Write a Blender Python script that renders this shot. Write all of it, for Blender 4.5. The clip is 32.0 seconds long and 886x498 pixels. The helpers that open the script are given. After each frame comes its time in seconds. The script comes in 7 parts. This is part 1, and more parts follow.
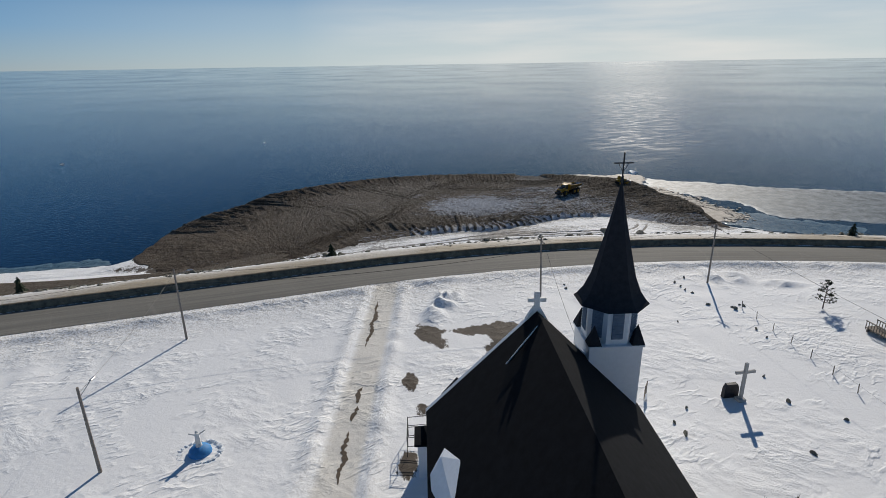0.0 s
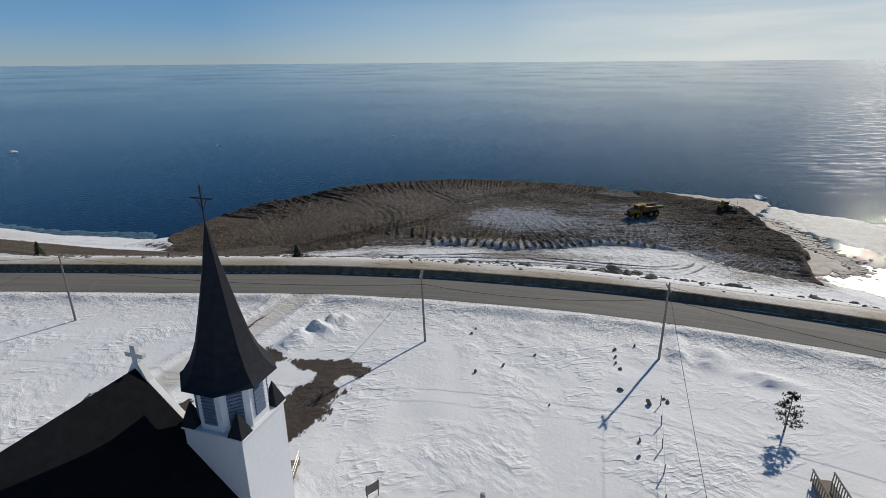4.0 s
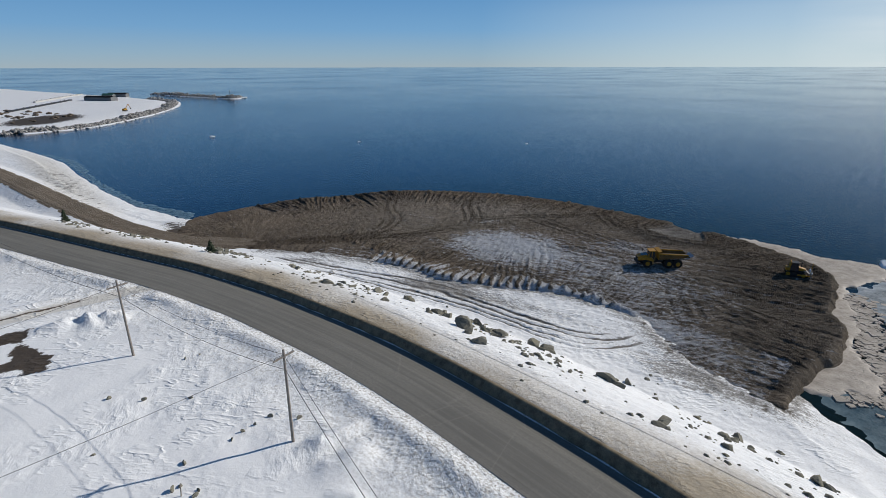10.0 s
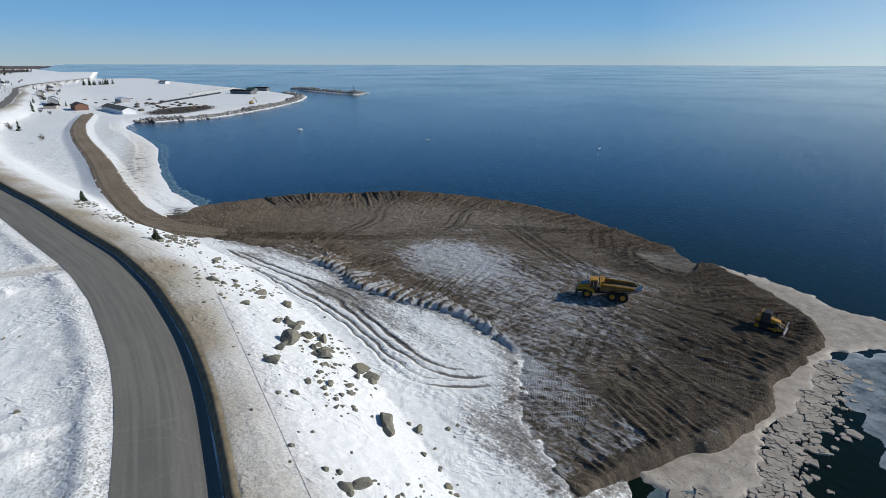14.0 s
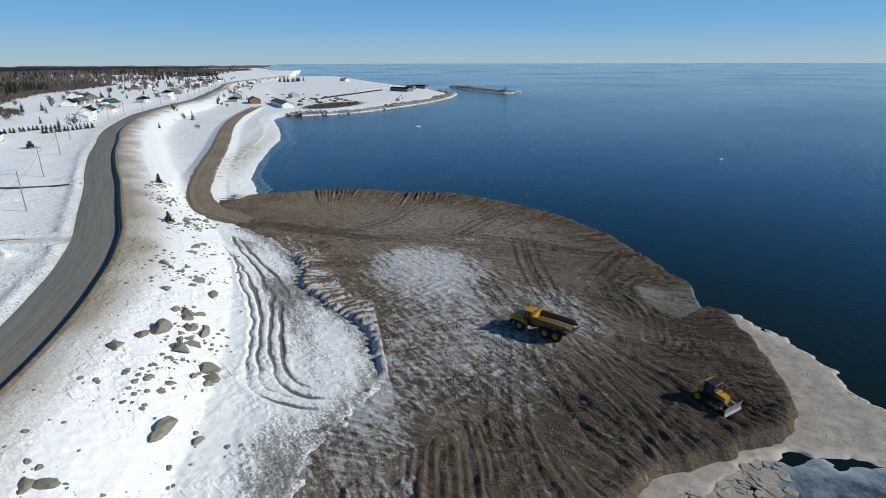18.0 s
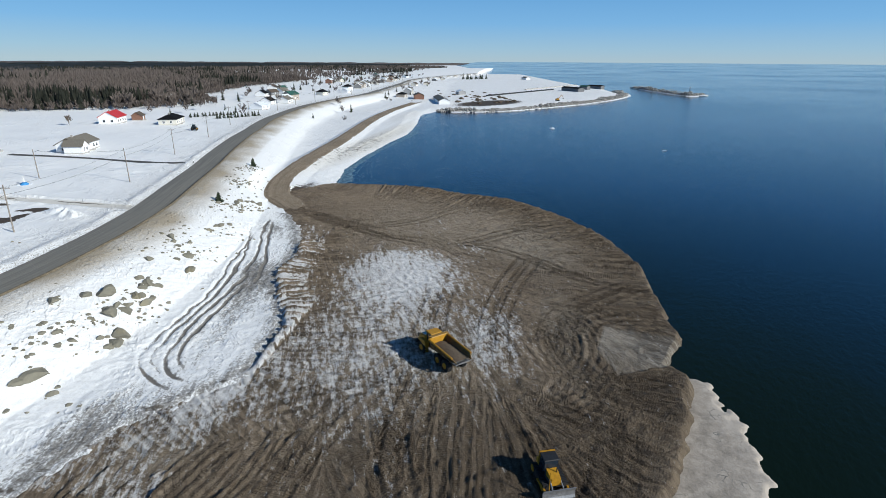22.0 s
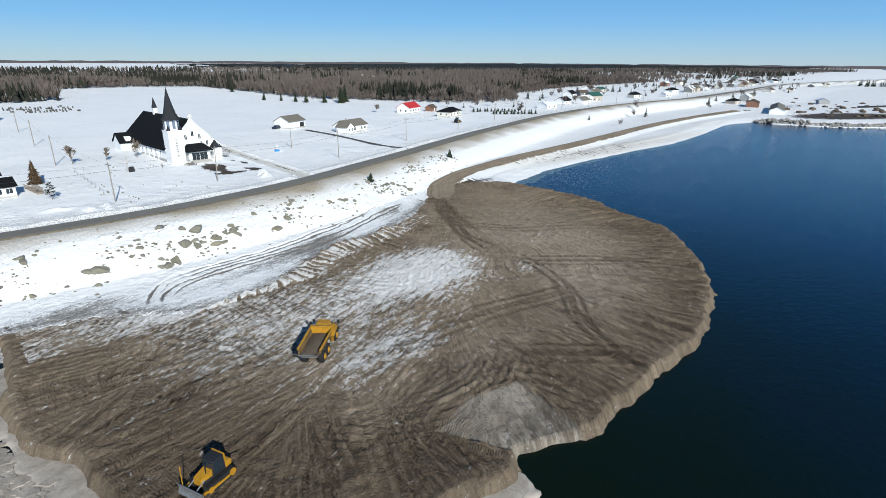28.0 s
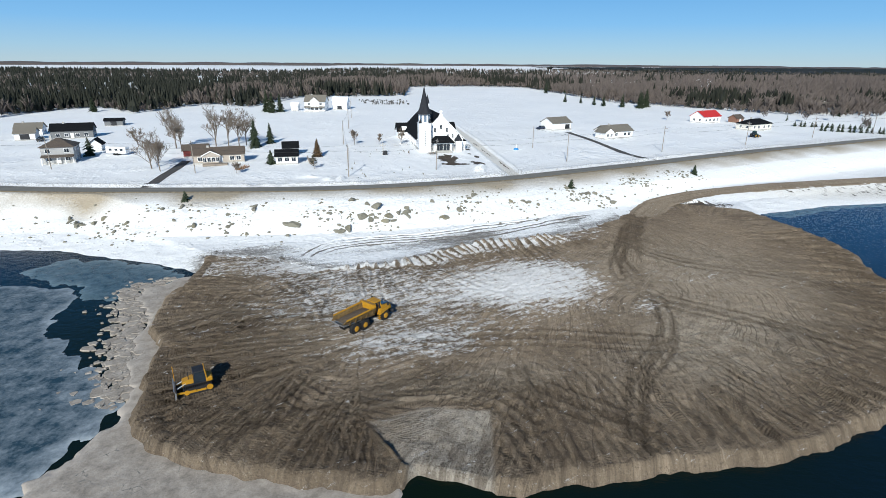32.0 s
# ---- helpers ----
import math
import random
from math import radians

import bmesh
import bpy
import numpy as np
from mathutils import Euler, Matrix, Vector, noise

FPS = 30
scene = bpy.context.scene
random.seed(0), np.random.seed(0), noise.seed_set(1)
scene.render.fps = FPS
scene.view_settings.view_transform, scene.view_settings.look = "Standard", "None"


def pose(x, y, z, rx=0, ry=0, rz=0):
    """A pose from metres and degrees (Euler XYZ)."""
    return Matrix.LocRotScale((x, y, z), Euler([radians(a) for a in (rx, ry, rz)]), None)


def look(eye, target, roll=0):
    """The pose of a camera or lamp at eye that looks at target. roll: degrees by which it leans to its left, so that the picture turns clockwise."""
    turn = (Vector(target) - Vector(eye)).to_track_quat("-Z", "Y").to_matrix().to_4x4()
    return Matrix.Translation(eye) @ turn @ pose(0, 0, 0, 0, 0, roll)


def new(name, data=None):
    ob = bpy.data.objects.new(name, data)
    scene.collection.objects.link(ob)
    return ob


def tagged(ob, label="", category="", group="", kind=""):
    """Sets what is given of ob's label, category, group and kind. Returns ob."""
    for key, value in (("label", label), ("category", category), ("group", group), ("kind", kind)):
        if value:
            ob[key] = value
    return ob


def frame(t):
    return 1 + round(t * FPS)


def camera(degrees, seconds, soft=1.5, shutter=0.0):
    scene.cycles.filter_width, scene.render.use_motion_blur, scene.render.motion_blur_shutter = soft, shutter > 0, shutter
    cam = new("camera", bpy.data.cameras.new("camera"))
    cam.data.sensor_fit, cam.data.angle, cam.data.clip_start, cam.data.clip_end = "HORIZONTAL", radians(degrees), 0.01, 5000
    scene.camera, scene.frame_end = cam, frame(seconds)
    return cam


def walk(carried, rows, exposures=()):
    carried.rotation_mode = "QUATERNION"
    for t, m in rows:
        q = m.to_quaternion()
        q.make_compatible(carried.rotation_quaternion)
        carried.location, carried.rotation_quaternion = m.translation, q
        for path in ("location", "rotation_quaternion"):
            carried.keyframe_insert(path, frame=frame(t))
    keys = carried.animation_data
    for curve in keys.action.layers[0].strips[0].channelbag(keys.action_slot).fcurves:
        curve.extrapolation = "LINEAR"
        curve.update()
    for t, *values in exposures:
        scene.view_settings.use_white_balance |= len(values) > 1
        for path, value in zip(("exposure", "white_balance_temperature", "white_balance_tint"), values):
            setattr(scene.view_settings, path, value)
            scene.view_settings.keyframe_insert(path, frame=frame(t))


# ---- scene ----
cam = camera(79.2, 32.0, soft=0.74)
METRES, EYE, TILT, LEAN, TURN = 233.0, 22.6, -3.5, -0.4, 0.0
PATH = [
    (0, (-0.47, -0.14, 40.07), (-0.455, 9.312, 36.797), -0.90),
    (0.5, (4.34, 1.51, 40.11), (3.791, 10.932, 36.800), -0.90),
    (1, (9.17, 3.28, 40.13), (8.163, 12.661, 36.817), -0.90),
    (1.5, (13.94, 5.21, 40.12), (12.528, 14.550, 36.835), -0.70),
    (2, (18.58, 7.32, 40.08), (16.845, 16.604, 36.809), -0.70),
    (2.5, (23.09, 9.55, 40.02), (21.184, 18.807, 36.752), -0.70),
    (3, (27.52, 11.83, 39.97), (25.254, 21.012, 36.714), -0.60),
    (3.5, (31.85, 14.30, 39.98), (29.003, 23.314, 36.697), -0.50),
    (5.5, (48.53, 24.87, 40.02), (44.562, 33.442, 36.730), -0.40),
    (6, (52.54, 27.71, 40.03), (48.228, 36.105, 36.746), -0.40),
    (6.5, (56.43, 30.73, 40.03), (51.717, 38.924, 36.767), -0.40),
    (7, (60.22, 33.97, 40.04), (55.076, 41.908, 36.781), -0.30),
    (7.5, (63.88, 37.40, 40.03), (58.349, 45.067, 36.789), -0.30),
    (8, (67.40, 41.01, 40.03), (61.490, 48.399, 36.800), -0.20),
    (8.5, (70.70, 44.82, 40.04), (64.471, 51.941, 36.812), -0.20),
    (9, (73.84, 48.83, 40.05), (67.371, 55.747, 36.827), -0.10),
    (9.5, (76.83, 53.01, 40.06), (70.221, 59.786, 36.844), -0.10),
    (10, (79.73, 57.29, 40.09), (73.032, 63.980, 36.864), -0.10),
    (10.5, (82.53, 61.63, 40.12), (75.689, 68.168, 36.887), -0.10),
    (11, (85.22, 65.98, 40.15), (78.223, 72.356, 36.933), 0.00),
    (11.5, (87.83, 70.31, 40.21), (80.717, 76.564, 36.994), 0.10),
    (12, (90.36, 74.69, 40.27), (83.154, 80.824, 37.056), 0.10),
    (12.5, (92.81, 79.12, 40.33), (85.464, 85.092, 37.112), 0.10),
    (13, (95.08, 83.61, 40.38), (87.509, 89.284, 37.146), 0.10),
    (13.5, (97.04, 88.19, 40.38), (89.172, 93.441, 37.131), 0.20),
    (15.5, (102.89, 106.91, 40.08), (94.109, 110.390, 36.807), -0.30),
    (16, (103.96, 111.69, 40.05), (95.077, 114.925, 36.792), -0.10),
    (16.5, (104.76, 116.57, 40.06), (95.801, 119.612, 36.793), -0.20),
    (17, (105.41, 121.51, 40.09), (96.359, 124.246, 36.823), -0.20),
    (17.5, (105.96, 126.47, 40.14), (96.810, 128.826, 36.857), -0.20),
    (18, (106.37, 131.40, 40.18), (97.129, 133.365, 36.892), -0.10),
    (18.5, (106.63, 136.28, 40.22), (97.315, 137.859, 36.935), 0.00),
    (19, (106.71, 141.13, 40.29), (97.334, 142.279, 36.987), 0.10),
    (19.5, (106.60, 145.96, 40.35), (97.186, 146.647, 37.059), 0.30),
    (20, (106.28, 150.73, 40.40), (96.836, 150.969, 37.106), 0.40),
    (20.5, (105.72, 155.53, 40.45), (96.281, 155.298, 37.140), 0.60),
    (21, (104.96, 160.35, 40.47), (95.547, 159.664, 37.155), 0.60),
    (21.5, (103.99, 165.19, 40.46), (94.611, 164.169, 37.149), 0.50),
    (22, (102.81, 170.00, 40.44), (93.467, 168.700, 37.121), 0.40),
    (22.5, (101.47, 174.71, 40.40), (92.167, 173.121, 37.086), 0.50),
    (23, (99.95, 179.36, 40.35), (90.742, 177.296, 37.037), 0.50),
    (23.5, (98.22, 183.92, 40.30), (89.158, 181.290, 36.985), 0.50),
    (24, (96.27, 188.41, 40.25), (87.411, 185.180, 36.933), 0.60),
    (24.5, (94.10, 192.79, 40.21), (85.454, 189.036, 36.881), 0.60),
    (25, (91.67, 197.03, 40.17), (83.278, 192.719, 36.841), 0.50),
    (25.5, (88.89, 201.05, 40.12), (80.790, 196.220, 36.792), 0.50),
    (27.5, (76.26, 215.90, 39.66), (69.115, 209.746, 36.340), 0.40),
    (28, (72.86, 219.22, 39.60), (66.199, 212.544, 36.278), 0.40),
    (28.5, (69.25, 222.22, 39.56), (63.218, 214.975, 36.227), 0.30),
    (29, (65.40, 224.95, 39.52), (60.119, 217.150, 36.184), 0.40),
    (29.5, (61.34, 227.44, 39.50), (56.844, 219.150, 36.158), 0.30),
    (30, (57.10, 229.60, 39.49), (53.257, 220.989, 36.157), 0.40),
    (30.5, (52.73, 231.41, 39.49), (49.474, 222.559, 36.158), 0.40),
    (31, (48.26, 232.91, 39.50), (45.580, 223.867, 36.172), 0.40),
    (31.5, (43.72, 234.20, 39.52), (41.612, 225.005, 36.200), 0.30),
    (32, (39.17, 235.41, 39.55), (37.595, 226.105, 36.244), 0.40),
]
walk(cam, [(t, look(eye, target, roll)) for t, eye, target, roll in PATH],
     [(0, -0.3, 6800, 10), (3.5, -0.3, 6750, 10), (8, -0.2, 6650, 10), (13, 0.0, 6450, 8), (19, 0.10, 6350, 6), (25, 0.28, 6300, 5), (32, 0.33, 6250, 5)])

# ---- light ----
SUN_AZ, SUN_EL = radians(18.8), radians(28.0)
world = bpy.data.worlds.new("sky")
scene.world = world
world.use_nodes = True
wn = world.node_tree.nodes
sky = wn.new("ShaderNodeTexSky")
sky.sky_type = "NISHITA"
sky.sun_disc = False
sky.sun_elevation, sky.sun_rotation = SUN_EL, SUN_AZ
sky.air_density, sky.dust_density, sky.ozone_density = 1.0, 0.0, 3.0
wn["Background"].inputs["Strength"].default_value = 0.07
wl = world.node_tree.links
tint = wn.new("ShaderNodeMix")
tint.data_type, tint.blend_type = "RGBA", "MULTIPLY"
tint.inputs[0].default_value = 1.0
tint.inputs[7].default_value = (0.58, 0.78, 0.90, 1)
wl.new(sky.outputs[0], tint.inputs[6])
place = wn.new("ShaderNodeTexCoord")
part_z = wn.new("ShaderNodeSeparateXYZ")
wl.new(place.outputs["Generated"], part_z.inputs[0])
low = wn.new("ShaderNodeValToRGB")
low.color_ramp.elements[0].position, low.color_ramp.elements[0].color = 0.15, (0.85, 0.85, 0.85, 1)
low.color_ramp.elements[1].position, low.color_ramp.elements[1].color = 0.5, (0, 0, 0, 1)
band = wn.new("ShaderNodeValToRGB")
while len(band.color_ramp.elements) < 5:
    band.color_ramp.elements.new(0.5)
for el, (at, c) in zip(band.color_ramp.elements, ((0.0, (0.55, 0.70, 0.83)), (0.02, (0.45, 0.68, 0.91)), (0.06, (0.27, 0.58, 1.0)), (0.16, (0.11, 0.38, 0.84)), (0.32, (0.03, 0.28, 0.82)))):
    el.position, el.color = at, (*c, 1)
ten = wn.new("ShaderNodeMix")
ten.data_type, ten.blend_type = "RGBA", "MULTIPLY"
ten.inputs[0].default_value = 1.0
ten.inputs[7].default_value = (10, 10, 10, 1)
wl.new(part_z.outputs["Z"], band.inputs[0])
wl.new(band.outputs[0], ten.inputs[6])
wl.new(part_z.outputs["Z"], low.inputs[0])
haze = wn.new("ShaderNodeMix")
haze.data_type = "RGBA"
wl.new(ten.outputs[2], haze.inputs[7])
wl.new(low.outputs[0], haze.inputs[0])
wl.new(tint.outputs[2], haze.inputs[6])
# brightening of the thin haze and cirrus round the sun
toward = wn.new("ShaderNodeVectorMath")
toward.operation = "DOT_PRODUCT"
toward.inputs[1].default_value = (math.sin(SUN_AZ), math.cos(SUN_AZ), 0.02)
wl.new(place.outputs["Generated"], toward.inputs[0])
near = wn.new("ShaderNodeValToRGB")
near.color_ramp.elements[0].position, near.color_ramp.elements[0].color = 0.84, (0, 0, 0, 1)
near.color_ramp.elements[1].position, near.color_ramp.elements[1].color = 1.0, (1, 1, 1, 1)
wl.new(toward.outputs["Value"], near.inputs[0])
flat = wn.new("ShaderNodeMapping")
flat.inputs["Scale"].default_value = (1.6, 1.6, 16)
wl.new(place.outputs["Generated"], flat.inputs["Vector"])
wisp = wn.new("ShaderNodeTexNoise")
wisp.inputs["Scale"].default_value, wisp.inputs["Detail"].default_value = 1.7, 6
wl.new(flat.outputs[0], wisp.inputs["Vector"])
thin = wn.new("ShaderNodeValToRGB")
thin.color_ramp.elements[0].position, thin.color_ramp.elements[0].color = 0.38, (0.3, 0.3, 0.3, 1)
thin.color_ramp.elements[1].position, thin.color_ramp.elements[1].color = 0.68, (1, 1, 1, 1)
wl.new(wisp.outputs["Fac"], thin.inputs[0])
veil = wn.new("ShaderNodeMath")
veil.operation = "MULTIPLY"
aloft = wn.new("ShaderNodeValToRGB")
aloft.color_ramp.elements[0].position, aloft.color_ramp.elements[0].color = 0.08, (1, 1, 1, 1)
aloft.color_ramp.elements[1].position, aloft.color_ramp.elements[1].color = 0.17, (0, 0, 0, 1)
wl.new(part_z.outputs["Z"], aloft.inputs[0])
layer = wn.new("ShaderNodeMath")
layer.operation = "MULTIPLY"
wl.new(near.outputs[0], layer.inputs[0])
wl.new(aloft.outputs[0], layer.inputs[1])
wl.new(layer.outputs[0], veil.inputs[0])
wl.new(thin.outputs[0], veil.inputs[1])
cirrus = wn.new("ShaderNodeMix")
cirrus.data_type = "RGBA"
cirrus.inputs[7].default_value = (12.6, 13.0, 13.1, 1)
wl.new(veil.outputs[0], cirrus.inputs[0])
# pale haze low over the sea on the sun's side
wide = wn.new("ShaderNodeValToRGB")
wide.color_ramp.elements[0].position, wide.color_ramp.elements[0].color = 0.50, (0, 0, 0, 1)
wide.color_ramp.elements[1].position, wide.color_ramp.elements[1].color = 0.95, (0.85, 0.85, 0.85, 1)
wl.new(toward.outputs["Value"], wide.inputs[0])
base_z = wn.new("ShaderNodeValToRGB")
base_z.color_ramp.elements[0].position, base_z.color_ramp.elements[0].color = 0.0, (1, 1, 1, 1)
base_z.color_ramp.elements[1].position, base_z.color_ramp.elements[1].color = 0.14, (0, 0, 0, 1)
base_z.color_ramp.elements.new(0.085).color = (0.62, 0.62, 0.62, 1)
wl.new(part_z.outputs["Z"], base_z.inputs[0])
both = wn.new("ShaderNodeMath")
both.operation = "MULTIPLY"
wl.new(wide.outputs[0], both.inputs[0])
wl.new(base_z.outputs[0], both.inputs[1])
sea_haze = wn.new("ShaderNodeMix")
sea_haze.data_type = "RGBA"
sea_haze.inputs[7].default_value = (9.8, 11.6, 12.3, 1)
wl.new(both.outputs[0], sea_haze.inputs[0])
wl.new(haze.outputs[2], sea_haze.inputs[6])
wl.new(sea_haze.outputs[2], cirrus.inputs[6])
wl.new(cirrus.outputs[2], wn["Background"].inputs["Color"])
sun = new("sun", bpy.data.lights.new("sun", "SUN"))
sun.data.energy, sun.data.angle, sun.data.color = 4.2, radians(0.6), (1.0, 0.95, 0.87)
sun.matrix_world = look((0, 0, 0), (-math.sin(SUN_AZ) * math.cos(SUN_EL), -math.cos(SUN_AZ) * math.cos(SUN_EL), -math.sin(SUN_EL)))

# ---- materials ----
class Mat:
    """A small builder of node materials."""
    def __init__(self, name, rough=0.8, metal=0.0, spec=0.3):
        self.m = bpy.data.materials.new(name)
        self.m.use_nodes = True
        self.t = self.m.node_tree
        self.b = self.t.nodes["Principled BSDF"]
        self.b.inputs["Roughness"].default_value = rough
        self.b.inputs["Metallic"].default_value = metal
        self.b.inputs["Specular IOR Level"].default_value = spec
        self.height = None

    def n(self, kind, **values):
        node = self.t.nodes.new(kind)
        for key, v in values.items():
            node.inputs[key.replace("_", " ")].default_value = v
        return node

    def link(self, a, b):
        self.t.links.new(a, b)

    def coord(self, scale=(1, 1, 1), turn=0.0):
        c, rot, mp = self.n("ShaderNodeNewGeometry"), self.n("ShaderNodeMapping"), self.n("ShaderNodeMapping")
        self.link(c.outputs["Position"], rot.inputs["Vector"])
        rot.inputs["Rotation"].default_value = (0, 0, turn)
        self.link(rot.outputs[0], mp.inputs["Vector"])
        mp.inputs["Scale"].default_value = scale
        return mp.outputs[0]

    def noise(self, scale, detail=4, rough=0.6, vec=None):
        k = self.n("ShaderNodeTexNoise", Scale=scale, Detail=detail, Roughness=rough)
        self.link(vec or self.coord(), k.inputs["Vector"])
        return k.outputs["Fac"]

    def ramp(self, fac, *stops):
        r = self.n("ShaderNodeValToRGB")
        e = r.color_ramp.elements
        while len(e) < len(stops):
            e.new(0.5)
        for el, (p, c) in zip(e, stops):
            el.position = p
            el.color = (*c, 1) if isinstance(c, tuple) else (c, c, c, 1)
        self.link(fac, r.inputs[0])
        return r.outputs[0]

    def mix(self, fac, a, b, kind="MIX"):
        x = self.n("ShaderNodeMix")
        x.data_type, x.blend_type = "RGBA", kind
        for sock, v in ((x.inputs[0], fac), (x.inputs[6], a), (x.inputs[7], b)):
            if isinstance(v, (int, float)):
                sock.default_value = v if sock == x.inputs[0] else (v, v, v, 1)
            elif isinstance(v, tuple):
                sock.default_value = (*v, 1)
            else:
                self.link(v, sock)
        return x.outputs[2]

    def math(self, op, a, b=0.0, clamp=False):
        x = self.n("ShaderNodeMath")
        x.operation, x.use_clamp = op, clamp
        for i, v in enumerate((a, b)):
            if isinstance(v, (int, float)):
                x.inputs[i].default_value = v
            else:
                self.link(v, x.inputs[i])
        return x.outputs[0]

    def attr(self, name):
        a = self.n("ShaderNodeAttribute")
        a.attribute_name = name
        return a.outputs["Fac"]

    def rnd(self):
        return self.n("ShaderNodeObjectInfo").outputs["Random"]

    def island(self):
        return self.n("ShaderNodeNewGeometry").outputs["Random Per Island"]

    def color(self, c):
        if isinstance(c, tuple):
            self.b.inputs["Base Color"].default_value = (*c, 1)
        else:
            self.link(c, self.b.inputs["Base Color"])
        return self

    def rough(self, f):
        self.link(f, self.b.inputs["Roughness"])
        return self

    def bump(self, h, strength=0.5, dist=0.05):
        k = self.n("ShaderNodeBump", Strength=strength, Distance=dist)
        self.link(h, k.inputs["Height"])
        if self.height:
            self.link(self.height, k.inputs["Normal"])
        self.height = k.outputs[0]
        self.link(self.height, self.b.inputs["Normal"])
        return self


def plain(name, c, rough=0.7, metal=0.0, var=0.25, scale=3.0, spec=0.3):
    """Paint, metal, wood: one colour, mottled at two scales, with a little relief."""
    m = Mat(name, rough, metal, spec)
    lo, hi = tuple(max(0, v * (1 - var)) for v in c), tuple(min(1, v * (1 + var)) for v in c)
    f = m.math("ADD", m.math("MULTIPLY", m.noise(scale, 3), 0.6), m.math("MULTIPLY", m.noise(scale * 9, 2), 0.4))
    m.color(m.ramp(f, (0.3, lo), (0.7, hi)))
    m.bump(m.noise(scale * 12, 2), 0.15, 0.02)
    return m.m


def make_snow():
    m = Mat("snow_ground", 0.75, spec=0.25)
    a, b = m.noise(0.03, 5), m.noise(0.75, 6, 0.62, m.coord((0.55, 1.25, 1), 0.5))
    white = m.mix(m.ramp(a, (0.35, 0.0), (0.7, 1.0)), (0.83, 0.842, 0.855), (0.89, 0.895, 0.90))
    lane = m.math("ADD", m.attr("packed"), m.math("MULTIPLY", m.math("SUBTRACT", m.noise(0.9, 6, 0.7), 0.5), 0.7))
    white = m.mix(m.ramp(lane, (0.3, 0.0), (0.8, 0.75)), white, (0.64, 0.605, 0.54))
    grit = m.math("MULTIPLY", m.ramp(m.noise(3.6, 7, 0.78), (0.50, 0.0), (0.57, 0.85)), m.attr("grit"))
    white = m.mix(grit, white, (0.28, 0.25, 0.21))
    straw = m.mix(m.noise(3.5, 5), (0.22, 0.175, 0.11), (0.42, 0.345, 0.24))
    g = m.math("ADD", m.attr("grass"), m.math("MULTIPLY", m.math("SUBTRACT", m.noise(2.2, 10, 0.8), 0.5), 0.8))
    white = m.mix(m.ramp(g, (0.25, 0.0), (0.85, 0.9)), white, straw)
    earth = m.mix(m.noise(1.3, 6), (0.042, 0.032, 0.025), (0.10, 0.078, 0.058))
    e = m.math("ADD", m.attr("earth"), m.math("MULTIPLY", m.math("SUBTRACT", m.noise(0.55, 9, 0.7, m.coord((1.5, 0.7, 1), -0.25)), 0.5), 1.5))
    white = m.mix(m.ramp(e, (0.46, 0.0), (0.56, 1.0)), white, earth)
    dirt = m.math("ADD", m.attr("mottle"), m.math("ADD", m.math("MULTIPLY", m.math("SUBTRACT", m.noise(3.0, 8, 0.78), 0.5), 1.5), m.math("MULTIPLY", m.math("SUBTRACT", m.noise(0.8, 5, 0.7, m.coord((0.35, 1.4, 1), -0.25)), 0.5), 0.9)))
    white = m.mix(m.ramp(dirt, (0.50, 0.0), (0.60, 0.6), (0.85, 0.95)), white, m.mix(m.noise(1.1, 5), (0.075, 0.069, 0.062), (0.20, 0.18, 0.155)))
    m.color(white)
    patch = m.ramp(m.noise(0.09, 4), (0.50, 0.04), (0.66, 0.6))
    m.bump(m.math("MULTIPLY", b, patch), 1.0, 0.5)
    scallop = m.ramp(m.noise(0.62, 2.5, 0.5, m.coord((1.3, 0.6, 1), 0.9)), (0.44, 0.0), (0.53, 1.0), (0.66, 0.2))
    m.bump(m.math("MULTIPLY", scallop, m.ramp(m.noise(0.13, 3), (0.48, 0.0), (0.60, 1.0))), 0.6, 0.16)
    m.bump(m.noise(2.2, 6, 0.7), 0.35, 0.12)
    m.bump(m.math("MULTIPLY", m.noise(2.4, 8, 0.75), m.math("MULTIPLY", m.attr("grit"), m.ramp(m.noise(0.35, 4), (0.4, 0.1), (0.65, 1.0)))), 0.8, 0.25)
    return m.m


